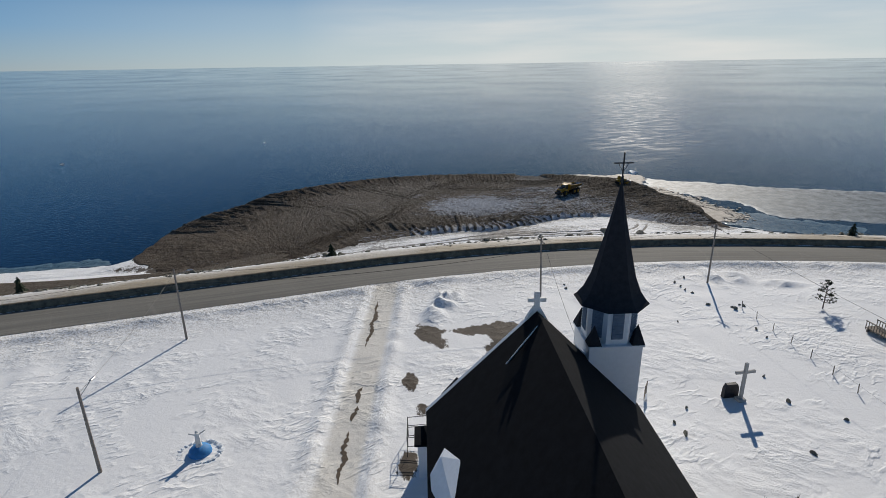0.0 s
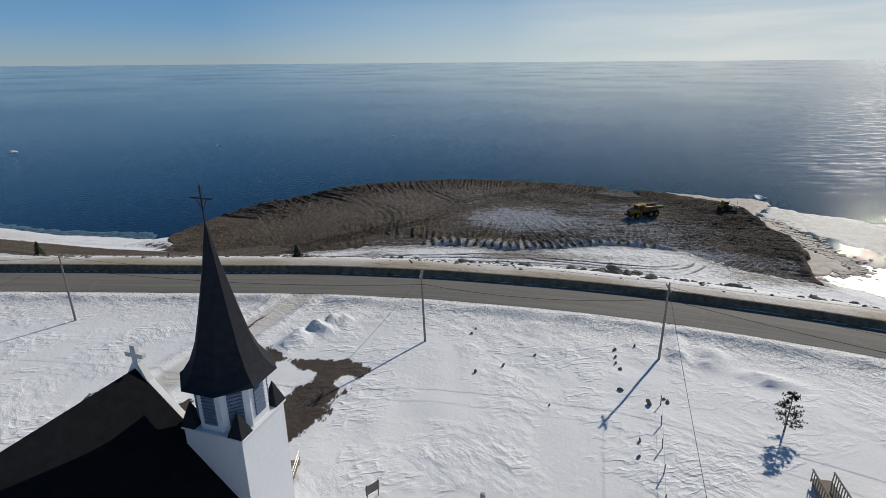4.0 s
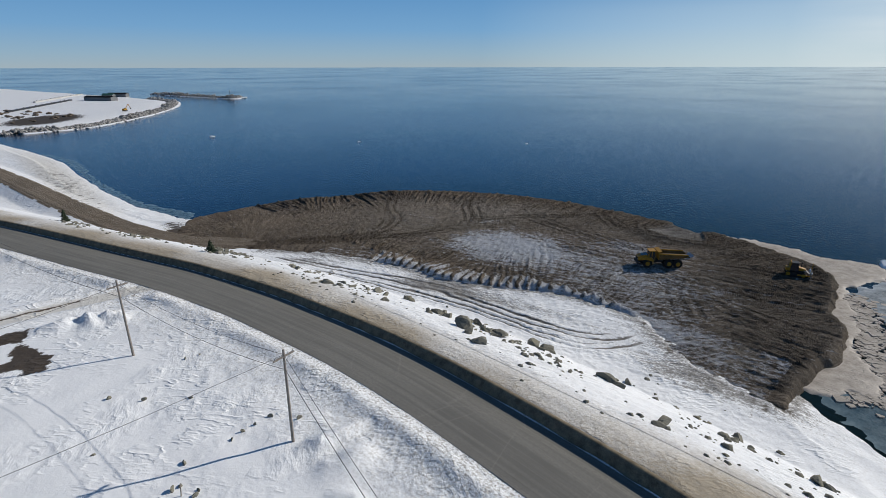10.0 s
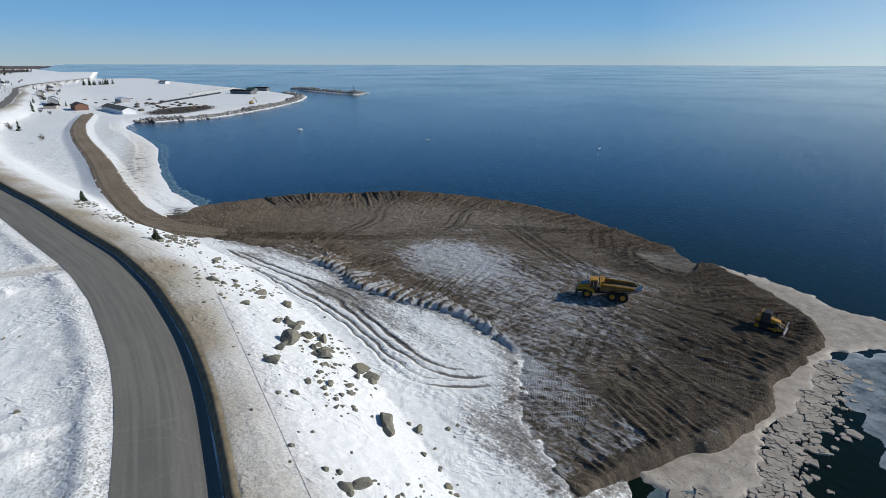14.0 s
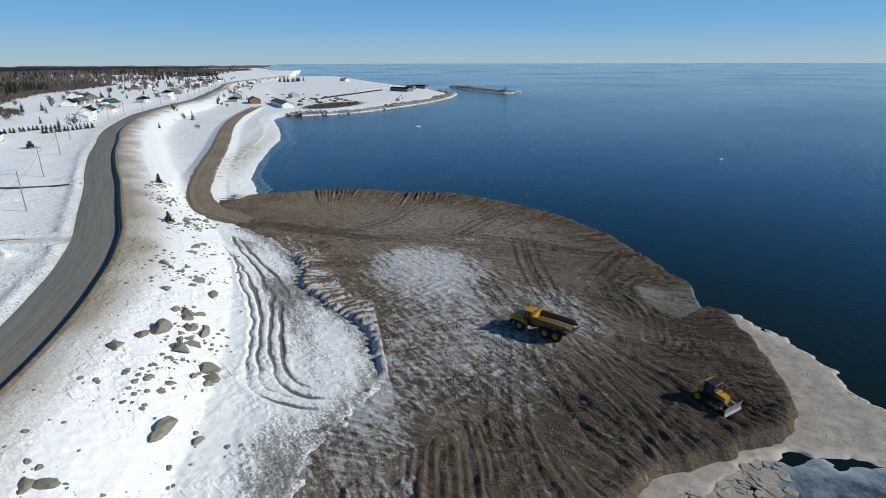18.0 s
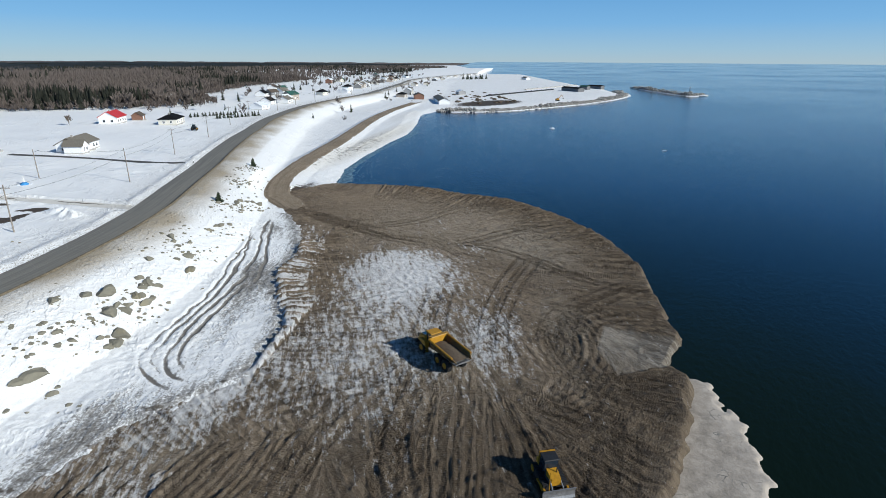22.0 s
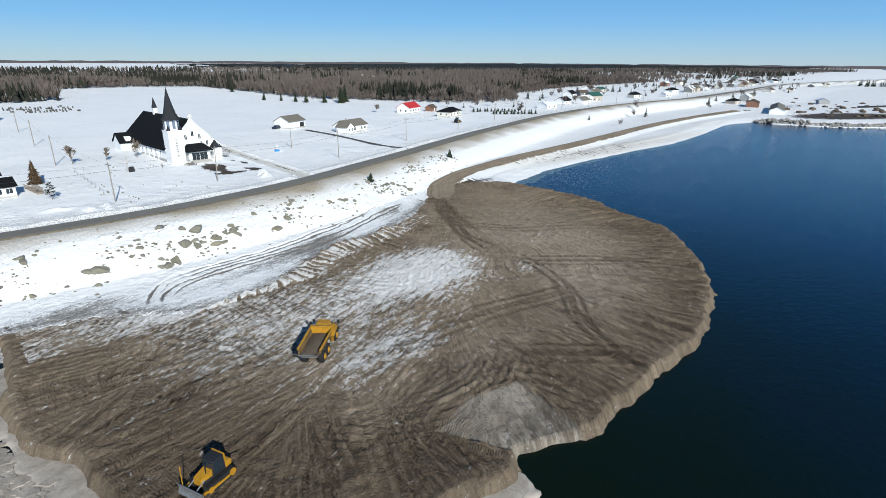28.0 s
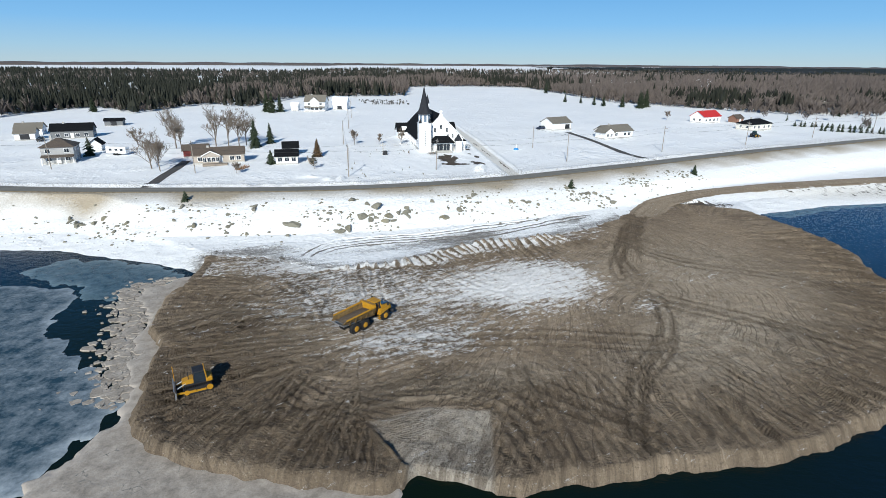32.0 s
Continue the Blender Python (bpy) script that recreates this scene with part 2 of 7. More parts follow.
def make_fill():
    m = Mat("tipped_earth", 0.92, spec=0.08)
    m.b.inputs["Diffuse Roughness"].default_value = 0.55
    fan = m.n("ShaderNodeCombineXYZ")
    m.link(m.attr("fan"), fan.inputs[0])
    m.link(m.math("MULTIPLY", m.attr("reach"), 0.07), fan.inputs[1])
    rows = m.n("ShaderNodeCombineXYZ")
    m.link(m.attr("along"), rows.inputs[0])
    m.link(m.math("MULTIPLY", m.attr("inward"), 0.09), rows.inputs[1])
    edge = m.ramp(m.math("MULTIPLY", m.attr("inward"), 0.04), (0.1, 1.0), (0.8, 0.0))
    sweep, fine = m.noise(0.45, 7, 0.7, fan.outputs[0]), m.noise(1.7, 6, 0.7, fan.outputs[0])
    clod = m.noise(2.3, 6, 0.72)
    grit = m.noise(5.5, 4, 0.65)
    base = m.mix(m.ramp(m.noise(0.05, 5, 0.65), (0.42, 0.0), (0.58, 1.0)), (0.165, 0.128, 0.092), (0.27, 0.214, 0.157))
    base = m.mix(m.ramp(sweep, (0.38, 0.55), (0.56, 0.0)), base, (0.145, 0.115, 0.087))
    base = m.mix(m.ramp(fine, (0.52, 0.0), (0.66, 0.65)), base, (0.345, 0.28, 0.21))
    base = m.mix(m.math("MULTIPLY", m.attr("pale"), m.ramp(m.noise(0.5, 7, 0.7), (0.35, 0.25), (0.62, 0.9))), base, (0.36, 0.312, 0.25))
    base = m.mix(m.math("MULTIPLY", m.attr("shelf"), m.ramp(m.noise(1.3, 6, 0.7), (0.3, 0.6), (0.6, 1.0))), base, (0.40, 0.37, 0.325))
    base = m.mix(m.math("MULTIPLY", m.attr("track"), m.ramp(fine, (0.35, 0.95), (0.65, 0.45))), base, (0.128, 0.096, 0.066))
    base = m.mix(m.ramp(clod, (0.36, 0.65), (0.46, 0.0)), base, (0.085, 0.067, 0.052))
    base = m.mix(m.ramp(m.noise(3.4, 8, 0.75, m.coord((0.6, 1.2, 1), 0.5)), (0.55, 0.0), (0.64, 0.55)), base, (0.38, 0.33, 0.27))
    base = m.mix(m.ramp(grit, (0.34, 0.55), (0.45, 0.0)), base, (0.075, 0.06, 0.046))
    thin = m.ramp(m.noise(1.1, 4, 0.55, fan.outputs[0]), (0.455, 0.0), (0.485, 0.55), (0.50, 0.55), (0.53, 0.0))
    base = m.mix(m.math("MULTIPLY", thin, m.ramp(m.noise(0.1, 3), (0.4, 0.15), (0.6, 1.0))), base, (0.05, 0.038, 0.03))
    streak = m.noise(0.9, 6, 0.65, rows.outputs[0])
    base = m.mix(m.math("MULTIPLY", m.ramp(streak, (0.45, 0.0), (0.60, 1.0)), m.math("MULTIPLY", edge, 0.6)), base, (0.078, 0.061, 0.047))
    crust = m.math("ADD", m.ramp(m.math("MULTIPLY", m.attr("inward"), 0.25), (0.1, 0.8), (0.5, 0.0)), m.math("MULTIPLY", m.math("SUBTRACT", m.noise(0.6, 7), 0.5), 1.2))
    base = m.mix(m.ramp(crust, (0.45, 0.0), (0.65, 0.15)), base, (0.24, 0.196, 0.144))
    # damp soil along the rows, darkened further to paint in the shade of cuts
    base = m.mix(m.math("MULTIPLY", m.ramp(m.attr("ridge"), (0.15, 0.0), (0.5, 0.38)), m.ramp(m.noise(0.8, 4), (0.35, 0.4), (0.6, 1.0))), base, (0.07, 0.053, 0.039))
    # wind-blown snow left in streaks
    v = m.math("MULTIPLY", m.math("SUBTRACT", m.noise(0.9, 8, 0.75, m.coord((0.28, 1.35, 1), -0.35)), 0.5), 2.6)
    w = m.math("MULTIPLY", m.math("SUBTRACT", m.noise(1.3, 10, 0.8), 0.5), 2.2)
    s = m.math("ADD", m.attr("snowy"), m.math("ADD", v, w))
    base = m.mix(m.ramp(s, (0.38, 0.0), (0.54, 0.4), (0.74, 0.78), (1.0, 0.95)), base, (0.66, 0.665, 0.68))
    m.color(base)
    # dozer treads: paired lug prints along the pushed rows, and along single passes
    wob = m.math("MULTIPLY", m.noise(0.12, 3), 9.0)
    lane = m.math("SINE", m.math("ADD", m.math("MULTIPLY", m.attr("along"), 5.2), wob))
    band = m.ramp(m.math("ADD", m.math("MULTIPLY", lane, 0.5), 0.5), (0.42, 0.0), (0.55, 1.0))
    lug = m.math("SINE", m.math("MULTIPLY", m.attr("inward"), 21.0))
    where = m.math("MULTIPLY", m.attr("tread_zone"), m.ramp(m.noise(0.13, 2), (0.38, 0.15), (0.5, 1.0)))
    m.bump(m.math("MULTIPLY", m.math("MULTIPLY", band, m.math("ADD", lug, 0.4)), where), 1.0, 0.13)
    m.bump(m.math("MULTIPLY", m.math("SINE", m.math("MULTIPLY", m.attr("pass_run"), 21.0)), m.attr("pass_print")), 1.0, 0.10)
    m.bump(sweep, 0.6, 0.4)
    m.bump(fine, 0.8, 0.25)
    m.bump(clod, 1.0, 0.35)
    m.bump(grit, 0.8, 0.12)
    return m.m


def make_sea():
    m = Mat("sea_water", 0.2, spec=0.11)
    off_shore = m.n("ShaderNodeVectorMath")
    off_shore.operation = "DISTANCE"
    m.link(m.coord(), off_shore.inputs[0])
    off_shore.inputs[1].default_value = (55, 165, 0)
    deep = m.ramp(m.math("MULTIPLY", off_shore.outputs["Value"], 0.004), (0.18, 0.0), (0.62, 1.0))
    m.color(m.mix(m.math("ADD", deep, m.math("MULTIPLY", m.math("SUBTRACT", m.noise(0.03, 4), 0.5), 0.6), True), (0.0038, 0.0092, 0.0050), (0.0004, 0.0125, 0.043)))
    # a wind-ruffled lane that glitters under the sun, calm water round it
    place = m.n("ShaderNodeSeparateXYZ")
    m.link(m.coord(), place.inputs[0])
    bearing = m.math("ARCTAN2", m.math("SUBTRACT", place.outputs[0], 15.0), place.outputs[1])
    off = m.math("ABSOLUTE", m.math("SUBTRACT", m.math("ADD", bearing, m.math("MULTIPLY", m.math("SUBTRACT", m.noise(0.006, 3), 0.5), 0.22)), 0.315))
    lane = m.ramp(off, (0.05, 0.9), (0.20, 0.0))
    out = m.ramp(m.math("MULTIPLY", m.math("ADD", place.outputs[1], m.math("MULTIPLY", m.noise(0.012, 4), 120.0)), 0.001), (0.26, 0.0), (0.34, 0.95), (0.7, 0.9), (1.0, 0.6))
    flecks = m.ramp(m.noise(0.19, 6, 0.75, m.coord((0.34, 1, 1), -0.3)), (0.44, 0.08), (0.60, 1.0))
    m.rough(m.mix(m.math("MULTIPLY", m.math("MULTIPLY", lane, out), flecks), m.ramp(m.noise(0.005, 2, 0.5), (0.38, 0.05), (0.72, 0.12)), 0.27))
    m.bump(m.noise(0.9, 5, 0.65, m.coord((0.6, 1, 1), 0.3)), 0.3, 0.3)
    return m.m


def make_road():
    m = Mat("road_asphalt", 0.85, spec=0.3)
    c = m.mix(m.noise(0.25, 4), (0.135, 0.131, 0.118), (0.20, 0.192, 0.17))
    cx = m.n("ShaderNodeCombineXYZ")
    m.link(m.attr("across"), cx.inputs[0])
    m.link(m.math("MULTIPLY", m.attr("length"), 0.02), cx.inputs[1])
    c = m.mix(m.ramp(m.noise(1.6, 5, 0.6, cx.outputs[0]), (0.40, 0.0), (0.62, 0.75)), c, (0.25, 0.24, 0.21))
    crack = m.n("ShaderNodeTexVoronoi", Scale=0.16)
    crack.feature = "DISTANCE_TO_EDGE"
    m.link(m.coord(), crack.inputs["Vector"])
    c = m.mix(m.ramp(crack.outputs["Distance"], (0.004, 0.25), (0.012, 0.0)), c, (0.30, 0.28, 0.25))
    c = m.mix(m.ramp(m.noise(4, 6, 0.7), (0.45, 0.0), (0.7, 0.7)), c, (0.15, 0.14, 0.125))
    m.color(c)
    m.bump(m.noise(30, 3), 0.3, 0.01)
    return m.m


SNOW, EARTH, SEA, ASPHALT = make_snow(), make_fill(), make_sea(), make_road()
ROOF = plain("dark_shingles", (0.010, 0.011, 0.013), 0.95, var=0.4, scale=1.5, spec=0.08)
WHITE = plain("white_siding", (0.80, 0.81, 0.82), 0.6, var=0.05)

SPIRE = plain("spire_shingles", (0.028, 0.030, 0.036), 0.85, var=0.3, scale=2.5, spec=0.15)
TURF = plain("dry_berm_turf", (0.20, 0.165, 0.115), 0.95, var=0.55, scale=1.1, spec=0.1)
GLASS = plain("dark_window_glass", (0.02, 0.028, 0.038), 0.08, var=0.3, scale=0.8, spec=0.6)
STEEL = plain("galvanised_steel", (0.45, 0.46, 0.47), 0.4, 0.8, var=0.2)
CONCRETE = plain("weathered_concrete", (0.42, 0.41, 0.39), 0.85, var=0.2, scale=2)
POLEWOOD = plain("weathered_pole_wood", (0.26, 0.23, 0.20), 0.85, var=0.3, scale=4)
YELLOW = plain("machine_yellow_paint", (0.40, 0.205, 0.015), 0.5, var=0.25, scale=2.5, spec=0.35)
BLACK = plain("black_rubber", (0.02, 0.02, 0.021), 0.85, var=0.4, scale=6)
DARKMETAL = plain("dark_machine_metal", (0.035, 0.036, 0.04), 0.55, 0.4, var=0.3)
WORN = plain("worn_steel_plate", (0.40, 0.40, 0.41), 0.45, 0.7, var=0.35)
# grey-brown truck body sides, darkened further to stand in for their own shade
SHADED_BODY = plain("shaded_grey_brown_body", (0.16, 0.105, 0.045), 0.8, var=0.5, scale=2.0, spec=0.15)
LOAD = plain("loaded_soil", (0.11, 0.085, 0.063), 0.95, var=0.4, scale=3)
BARK = plain("grey_brown_bark", (0.16, 0.13, 0.105), 0.9, var=0.35, scale=5)
TWIG = plain("pale_bare_twigs", (0.19, 0.155, 0.125), 0.9, var=0.3, scale=4)
WOODPLANK = plain("grey_deck_wood", (0.25, 0.21, 0.17), 0.85, var=0.3, scale=5)
STRAW = plain("dry_reddish_brush", (0.24, 0.14, 0.08), 0.9, var=0.4, scale=4)
BLUE = plain("blue_painted_stone", (0.05, 0.25, 0.55), 0.6, var=0.2)
STATUE = plain("white_statue_paint", (0.72, 0.72, 0.70), 0.6, var=0.1)
WIRE = plain("black_cable", (0.03, 0.03, 0.03), 0.6)


def make_leaf(name, lo, hi):
    m = Mat(name, 0.8, spec=0.2)
    m.color(m.mix(m.math("ADD", m.math("MULTIPLY", m.noise(0.5, 3), 0.6), m.math("MULTIPLY", m.island(), 0.5)), lo, hi))
    return m.m


NEEDLES = make_leaf("spruce_needles", (0.016, 0.026, 0.016), (0.045, 0.058, 0.032))
FARNEEDLES = make_leaf("far_spruce_needles", (0.009, 0.012, 0.009), (0.028, 0.029, 0.021))
RUSTNEEDLES = make_leaf("rusty_cedar_needles", (0.05, 0.035, 0.018), (0.11, 0.07, 0.04))
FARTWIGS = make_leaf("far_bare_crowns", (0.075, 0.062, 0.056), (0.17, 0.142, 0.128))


def make_rock():
    m = Mat("grey_boulder_stone", 0.9, spec=0.2)
    c = m.mix(m.noise(0.9, 5), (0.125, 0.12, 0.10), (0.28, 0.265, 0.21))
    c = m.mix(m.ramp(m.noise(0.35, 2), (0.55, 0.0), (0.65, 0.5)), c, (0.26, 0.23, 0.15))
    m.color(c)
    m.bump(m.noise(3, 6, 0.7), 0.8, 0.15)
    return m.m


ROCK = make_rock()
ARMOUR = make_leaf("pale_quarried_rock", (0.11, 0.105, 0.10), (0.46, 0.44, 0.41))


def make_ice(name, dark, light, lo, hi, scale, rough, cracks=False):
    m = Mat(name, rough, spec=0.25)
    f = m.math("ADD", m.math("MULTIPLY", m.noise(scale, 6, 0.65), 0.7), m.math("MULTIPLY", m.noise(scale * 6, 4, 0.7), 0.3))
    f = m.math("ADD", f, m.math("MULTIPLY", m.attr("rim"), 0.25))
    c = m.ramp(f, (lo, dark), (hi, light))
    if cracks:
        cell = m.n("ShaderNodeTexVoronoi", Scale=1.1)
        cell.feature = "DISTANCE_TO_EDGE"
        m.link(m.coord(), cell.inputs["Vector"])
        c = m.mix(m.math("MULTIPLY", m.ramp(cell.outputs["Distance"], (0.03, 1.0), (0.10, 0.0)), m.ramp(m.noise(0.3, 5, 0.7), (0.56, 0.0), (0.64, 0.7))), c, (0.025, 0.04, 0.045))
    m.color(c)
    m.bump(m.noise(scale * 5, 5), 0.5, 0.1)
    return m.m


SEAICE = make_ice("grey_sea_ice", (0.02, 0.05, 0.075), (0.36, 0.41, 0.45), 0.42, 0.80, 0.35, 0.6)
SHOREICE = make_ice("sandy_shore_ice", (0.18, 0.157, 0.13), (0.47, 0.417, 0.362), 0.30, 0.66, 0.6, 0.7, True)
THINICE = make_ice("thin_clear_ice", (0.02, 0.05, 0.065), (0.16, 0.22, 0.24), 0.4, 0.8, 0.5, 0.25)
BERG_ICE = make_ice("white_ice_foot", (0.45, 0.46, 0.47), (0.80, 0.82, 0.84), 0.3, 0.6, 0.4, 0.7)
BERG = plain("clean_white_ice", (0.80, 0.84, 0.88), 0.5, var=0.06)

# ---- plan ----
def spline(points, step=3.0):
    """A smooth line through the points, in even short steps."""
    p = np.array(points, float)
    p = np.vstack([2 * p[0] - p[1], p, 2 * p[-1] - p[-2]])
    out = []
    for a, b, c, d in zip(p[:-3], p[1:-2], p[2:-1], p[3:]):
        for u in np.linspace(0, 1, max(2, int(np.linalg.norm(c - b) / step)), endpoint=False):
            out.append(0.5 * (2 * b + (c - a) * u + (2 * a - 5 * b + 4 * c - d) * u * u + (3 * b - a - 3 * c + d) * u ** 3))
    return np.array(out + [p[-2]])


def to_line(x, y, line):
    """Signed distance (left of the line is positive) and length along it of the nearest point."""
    x, y = np.asarray(x, float).ravel(), np.asarray(y, float).ravel()
    a, d = line[:-1], np.diff(line, axis=0)
    l2 = (d ** 2).sum(1)
    run = np.concatenate([[0], np.cumsum(np.sqrt(l2))[:-1]])
    dist, along = np.empty(len(x)), np.empty(len(x))
    for i in range(0, len(x), 20000):
        qx, qy = x[i:i + 20000, None] - a[:, 0], y[i:i + 20000, None] - a[:, 1]
        u = np.clip((qx * d[:, 0] + qy * d[:, 1]) / l2, 0, 1)
        ex, ey = qx - u * d[:, 0], qy - u * d[:, 1]
        k = (ex ** 2 + ey ** 2).argmin(1)
        r = np.arange(len(k))
        side = np.sign(d[k, 0] * qy[r, k] - d[k, 1] * qx[r, k])
        dist[i:i + 20000] = side * np.hypot(ex[r, k], ey[r, k])
        along[i:i + 20000] = run[k] + u[r, k] * np.sqrt(l2[k])
    return dist, along


def inside(x, y, ring):
    x, y = np.asarray(x, float), np.asarray(y, float)
    hit = np.zeros(x.shape, bool)
    for (x0, y0), (x1, y1) in zip(ring, np.roll(ring, -1, 0)):
        if y0 != y1:
            hit ^= ((y0 > y) != (y1 > y)) & (x < (x1 - x0) * (y - y0) / (y1 - y0) + x0)
    return hit


def grain(x, y, scale, seed=0):
    """Smooth random heights, -1 to 1, on a lattice of that size."""
    g = np.random.RandomState(seed).uniform(-1, 1, (256, 256))
    u, v = np.asarray(x) / scale, np.asarray(y) / scale
    i, j = np.floor(u).astype(int), np.floor(v).astype(int)
    u, v = u - i, v - j
    u, v = u * u * (3 - 2 * u), v * v * (3 - 2 * v)
    f = lambda a, b: g[(i + a) % 256, (j + b) % 256]
    return (f(0, 0) * (1 - u) + f(1, 0) * u) * (1 - v) + (f(0, 1) * (1 - u) + f(1, 1) * u) * v


# the road's middle, from the far village (-x) to beyond the last houses (+x); the sea lies on its left
ROAD = spline([(-1500, 40), (-1000, -30), (-700, -10), (-520, 5), (-450, 8), (-388, 5), (-330, 4.5), (-280, 9), (-223, 18.5), (-190, 26),
               (-157, 36), (-125, 45), (-86, 58), (-64, 66), (-45, 72.3), (-32, 76.5), (-17, 81.5), (-8, 84.3), (8, 87.9), (18, 89.4),
               (30, 90.8), (42, 91.3), (53, 91.0), (65, 90.2), (87, 87.6), (109, 84.6), (131, 79.8), (160, 70), (200, 52), (400, -60), (900, -400)])
HALF = 4.1
FILL = spline([(-68, 108), (-68, 138), (-61, 153), (-55, 169), (-46.5, 177.5), (-37, 184.3), (-22.6, 191.5), (-5.3, 196.2), (4, 195.8),
               (13.3, 196.2), (21.7, 196), (26.6, 195.9), (34.3, 192.6), (37.2, 194.2), (45, 192.8), (50.5, 190.5), (56.4, 188.3), (63.2, 182.9),
               (67.2, 172.9), (68.5, 161.6), (71.8, 155), (71.8, 143.6), (70.2, 132.2), (70.5, 124.4), (64.5, 124), (55, 128.3), (45.5, 135), (38, 135.3), (30.6, 134.1),
               (15.4, 125.7), (-3.5, 122.4), (-25, 111.7), (-43, 97.8), (-56, 99), (-68, 108)], 1.5)
SHORE_X = [-4900, -2500, -1850, -1130, -868, -783, -640, -618, -525, -467, -408, -366, -356, -321, -255, -209, -162, -129, -98, -72, -60, -45, 0, 45, 62, 70, 80.9, 89.8, 104, 116, 150, 250, 600, 4900]
SHORE_Y = [30, 60, 150, 240, 278, 294, 300, 297, 259, 224, 182, 143, 101, 92.5, 102, 105.6, 103, 102, 103, 108, 124, 142, 152, 152, 142, 131, 123.8, 120, 112.5, 110.7, 102, 60, -150, -2500]
HAUL = spline([(-27, 115), (-35, 109.5), (-42, 103), (-48, 97.5), (-64, 92), (-85, 88.5), (-108, 86), (-166, 81), (-258, 71), (-330, 68), (-410, 70)], 2.5)
PROFILE = ([-4.0, 0, 4.3, 5.2, 5.9, 8, 12, 16, 20, 24, 28, 34, 60], [6.85, 6.85, 6.85, 7.74, 7.74, 7.6, 6.75, 5.5, 3.9, 2.0, 1.5, 1.3, 1.6])


def upland(d, x, y):
    """Height of the land behind the road, d metres from its middle."""
    k = np.clip(d - 4, 0, None)
    rise = 0.035 * np.minimum(k, 60) + 0.018 * np.clip(k - 60, 0, 330)
    east = np.clip((x - 60) / 140, 0, 1)
    return 6.85 + rise * (1 - 0.55 * east) + 0.25 * grain(x, y, 14, 1) * np.clip(k / 15, 0, 1) - np.clip((k - 420) / 700, 0, 1) * 8


def ground_z(x, y):
    x, y = np.asarray(x, float), np.asarray(y, float)
    s = to_line(x, y, ROAD)[0].reshape(x.shape)
    s = np.where(x < -300, np.abs(s) * np.where(y > np.interp(x, ROAD[:, 0], ROAD[:, 1]), 1, -1), s)
    prof = np.interp(s, *PROFILE)
    far = np.clip((-x - 430) / 150, 0, 1) * (s > 4)
    prof = prof * (1 - far) + np.maximum(np.minimum(prof, 6.8), np.clip(6.85 - 0.075 * (s - 4), 1.6, 6.85)) * far
    z = np.where(s < -4, upland(-s, x, y), prof)
    bank = np.exp(-((s + 6.2) / 1.3) ** 2) * (0.45 + 0.25 * grain(x, y, 3, 5))
    lane = np.clip(1 - np.abs(x + 9.4) / 4.5, 0, 1) * (y > 5)
    z = z + bank * (1 - lane) * (s > -40)
    rim = np.exp(-((np.abs(x + 9.4) - 2.9) / 0.7) ** 2) * (y > -30) * (s < -7) * (s > -120)
    cut = (np.abs(x + 9.4) < 2.2) * (y > -30) * (s < -4.5) * (s > -120)
    z = z + rim * (0.28 + 0.25 * grain(x, y, 1.7, 8)) - 0.12 * cut
    drift = np.clip(grain(x, y, 26, 14) - 0.05, 0, 1) * (s < -9) * (s > -90)
    z = z + drift * (0.15 * grain(x * 0.8 + y * 0.3, y * 0.5 - x * 0.2, 1.6, 15) + 0.16 * grain(x, y, 3.7, 16))
    u = np.interp(x, SHORE_X, SHORE_Y) - y
    beach = np.interp(u, [-40, -4, 0, 3, 8, 14, 20, 30], [-4, -1.0, 0.05, 0.55, 1.25, 3.2, 7.2, 40])
    z = np.minimum(z, beach + 0.12 * grain(x, y, 2.3, 3))
    low = np.clip((-x - 850) / 200, 0, 1) * (y > np.interp(x, ROAD[:, 0], ROAD[:, 1]) + 12)
    z = z * (1 - low) + np.minimum(z, 2.4) * low
    near = (x > -440) & (x < 10) & (y > 55) & (y < 130)
    if near.any():
        d, along = to_line(x[near], y[near], HAUL)
        w = np.clip((8 - np.abs(d)) / 4.5, 0, 1)
        z[near] = z[near] * (1 - w) + (np.interp(along, [0, 12, 45, 75], [1.25, 1.4, 2.5, 2.9]) - 0.1) * w
    under = (x > -68) & (x < 72) & (y > 98) & (y < 197)
    if under.any():
        ux, uy = x[under], y[under]
        d = np.where(inside(ux, uy, FILL), 1, -1) * np.abs(to_line(ux, uy, FILL)[0])
        z[under] = np.minimum(z[under], np.interp(d, [-9, -1.5, 2, 7], [12, 1.5, 1.1, -0.2]) + 0.14 * grain(ux, uy, 1.6, 88) * (d > -3))
    heap = 1.5 * disc_bump(x - 0.28 * (y - 70), y, -0.6, 70.5, 1.7, 5.5) + 0.6 * disc_bump(x, y, 46.5, 79, 1.6, 3) + 0.7 * disc_bump(x, y, 52, 75.5, 2.8, 1.4) + 0.5 * disc_bump(x, y, 42.8, 79, 1.0, 4)
    return z + heap * np.clip(0.85 + 0.4 * grain(x, y, 2.4, 21) + 0.55 * grain(x, y, 1.2, 22), 0.3, 2)


def disc_bump(x, y, cx, cy, rx, ry):
    return np.exp(-(((x - cx) / rx) ** 2 + ((y - cy) / ry) ** 2) ** 1.5)


def gz(x, y):
    return float(ground_z(np.array([x]), np.array([y]))[0])


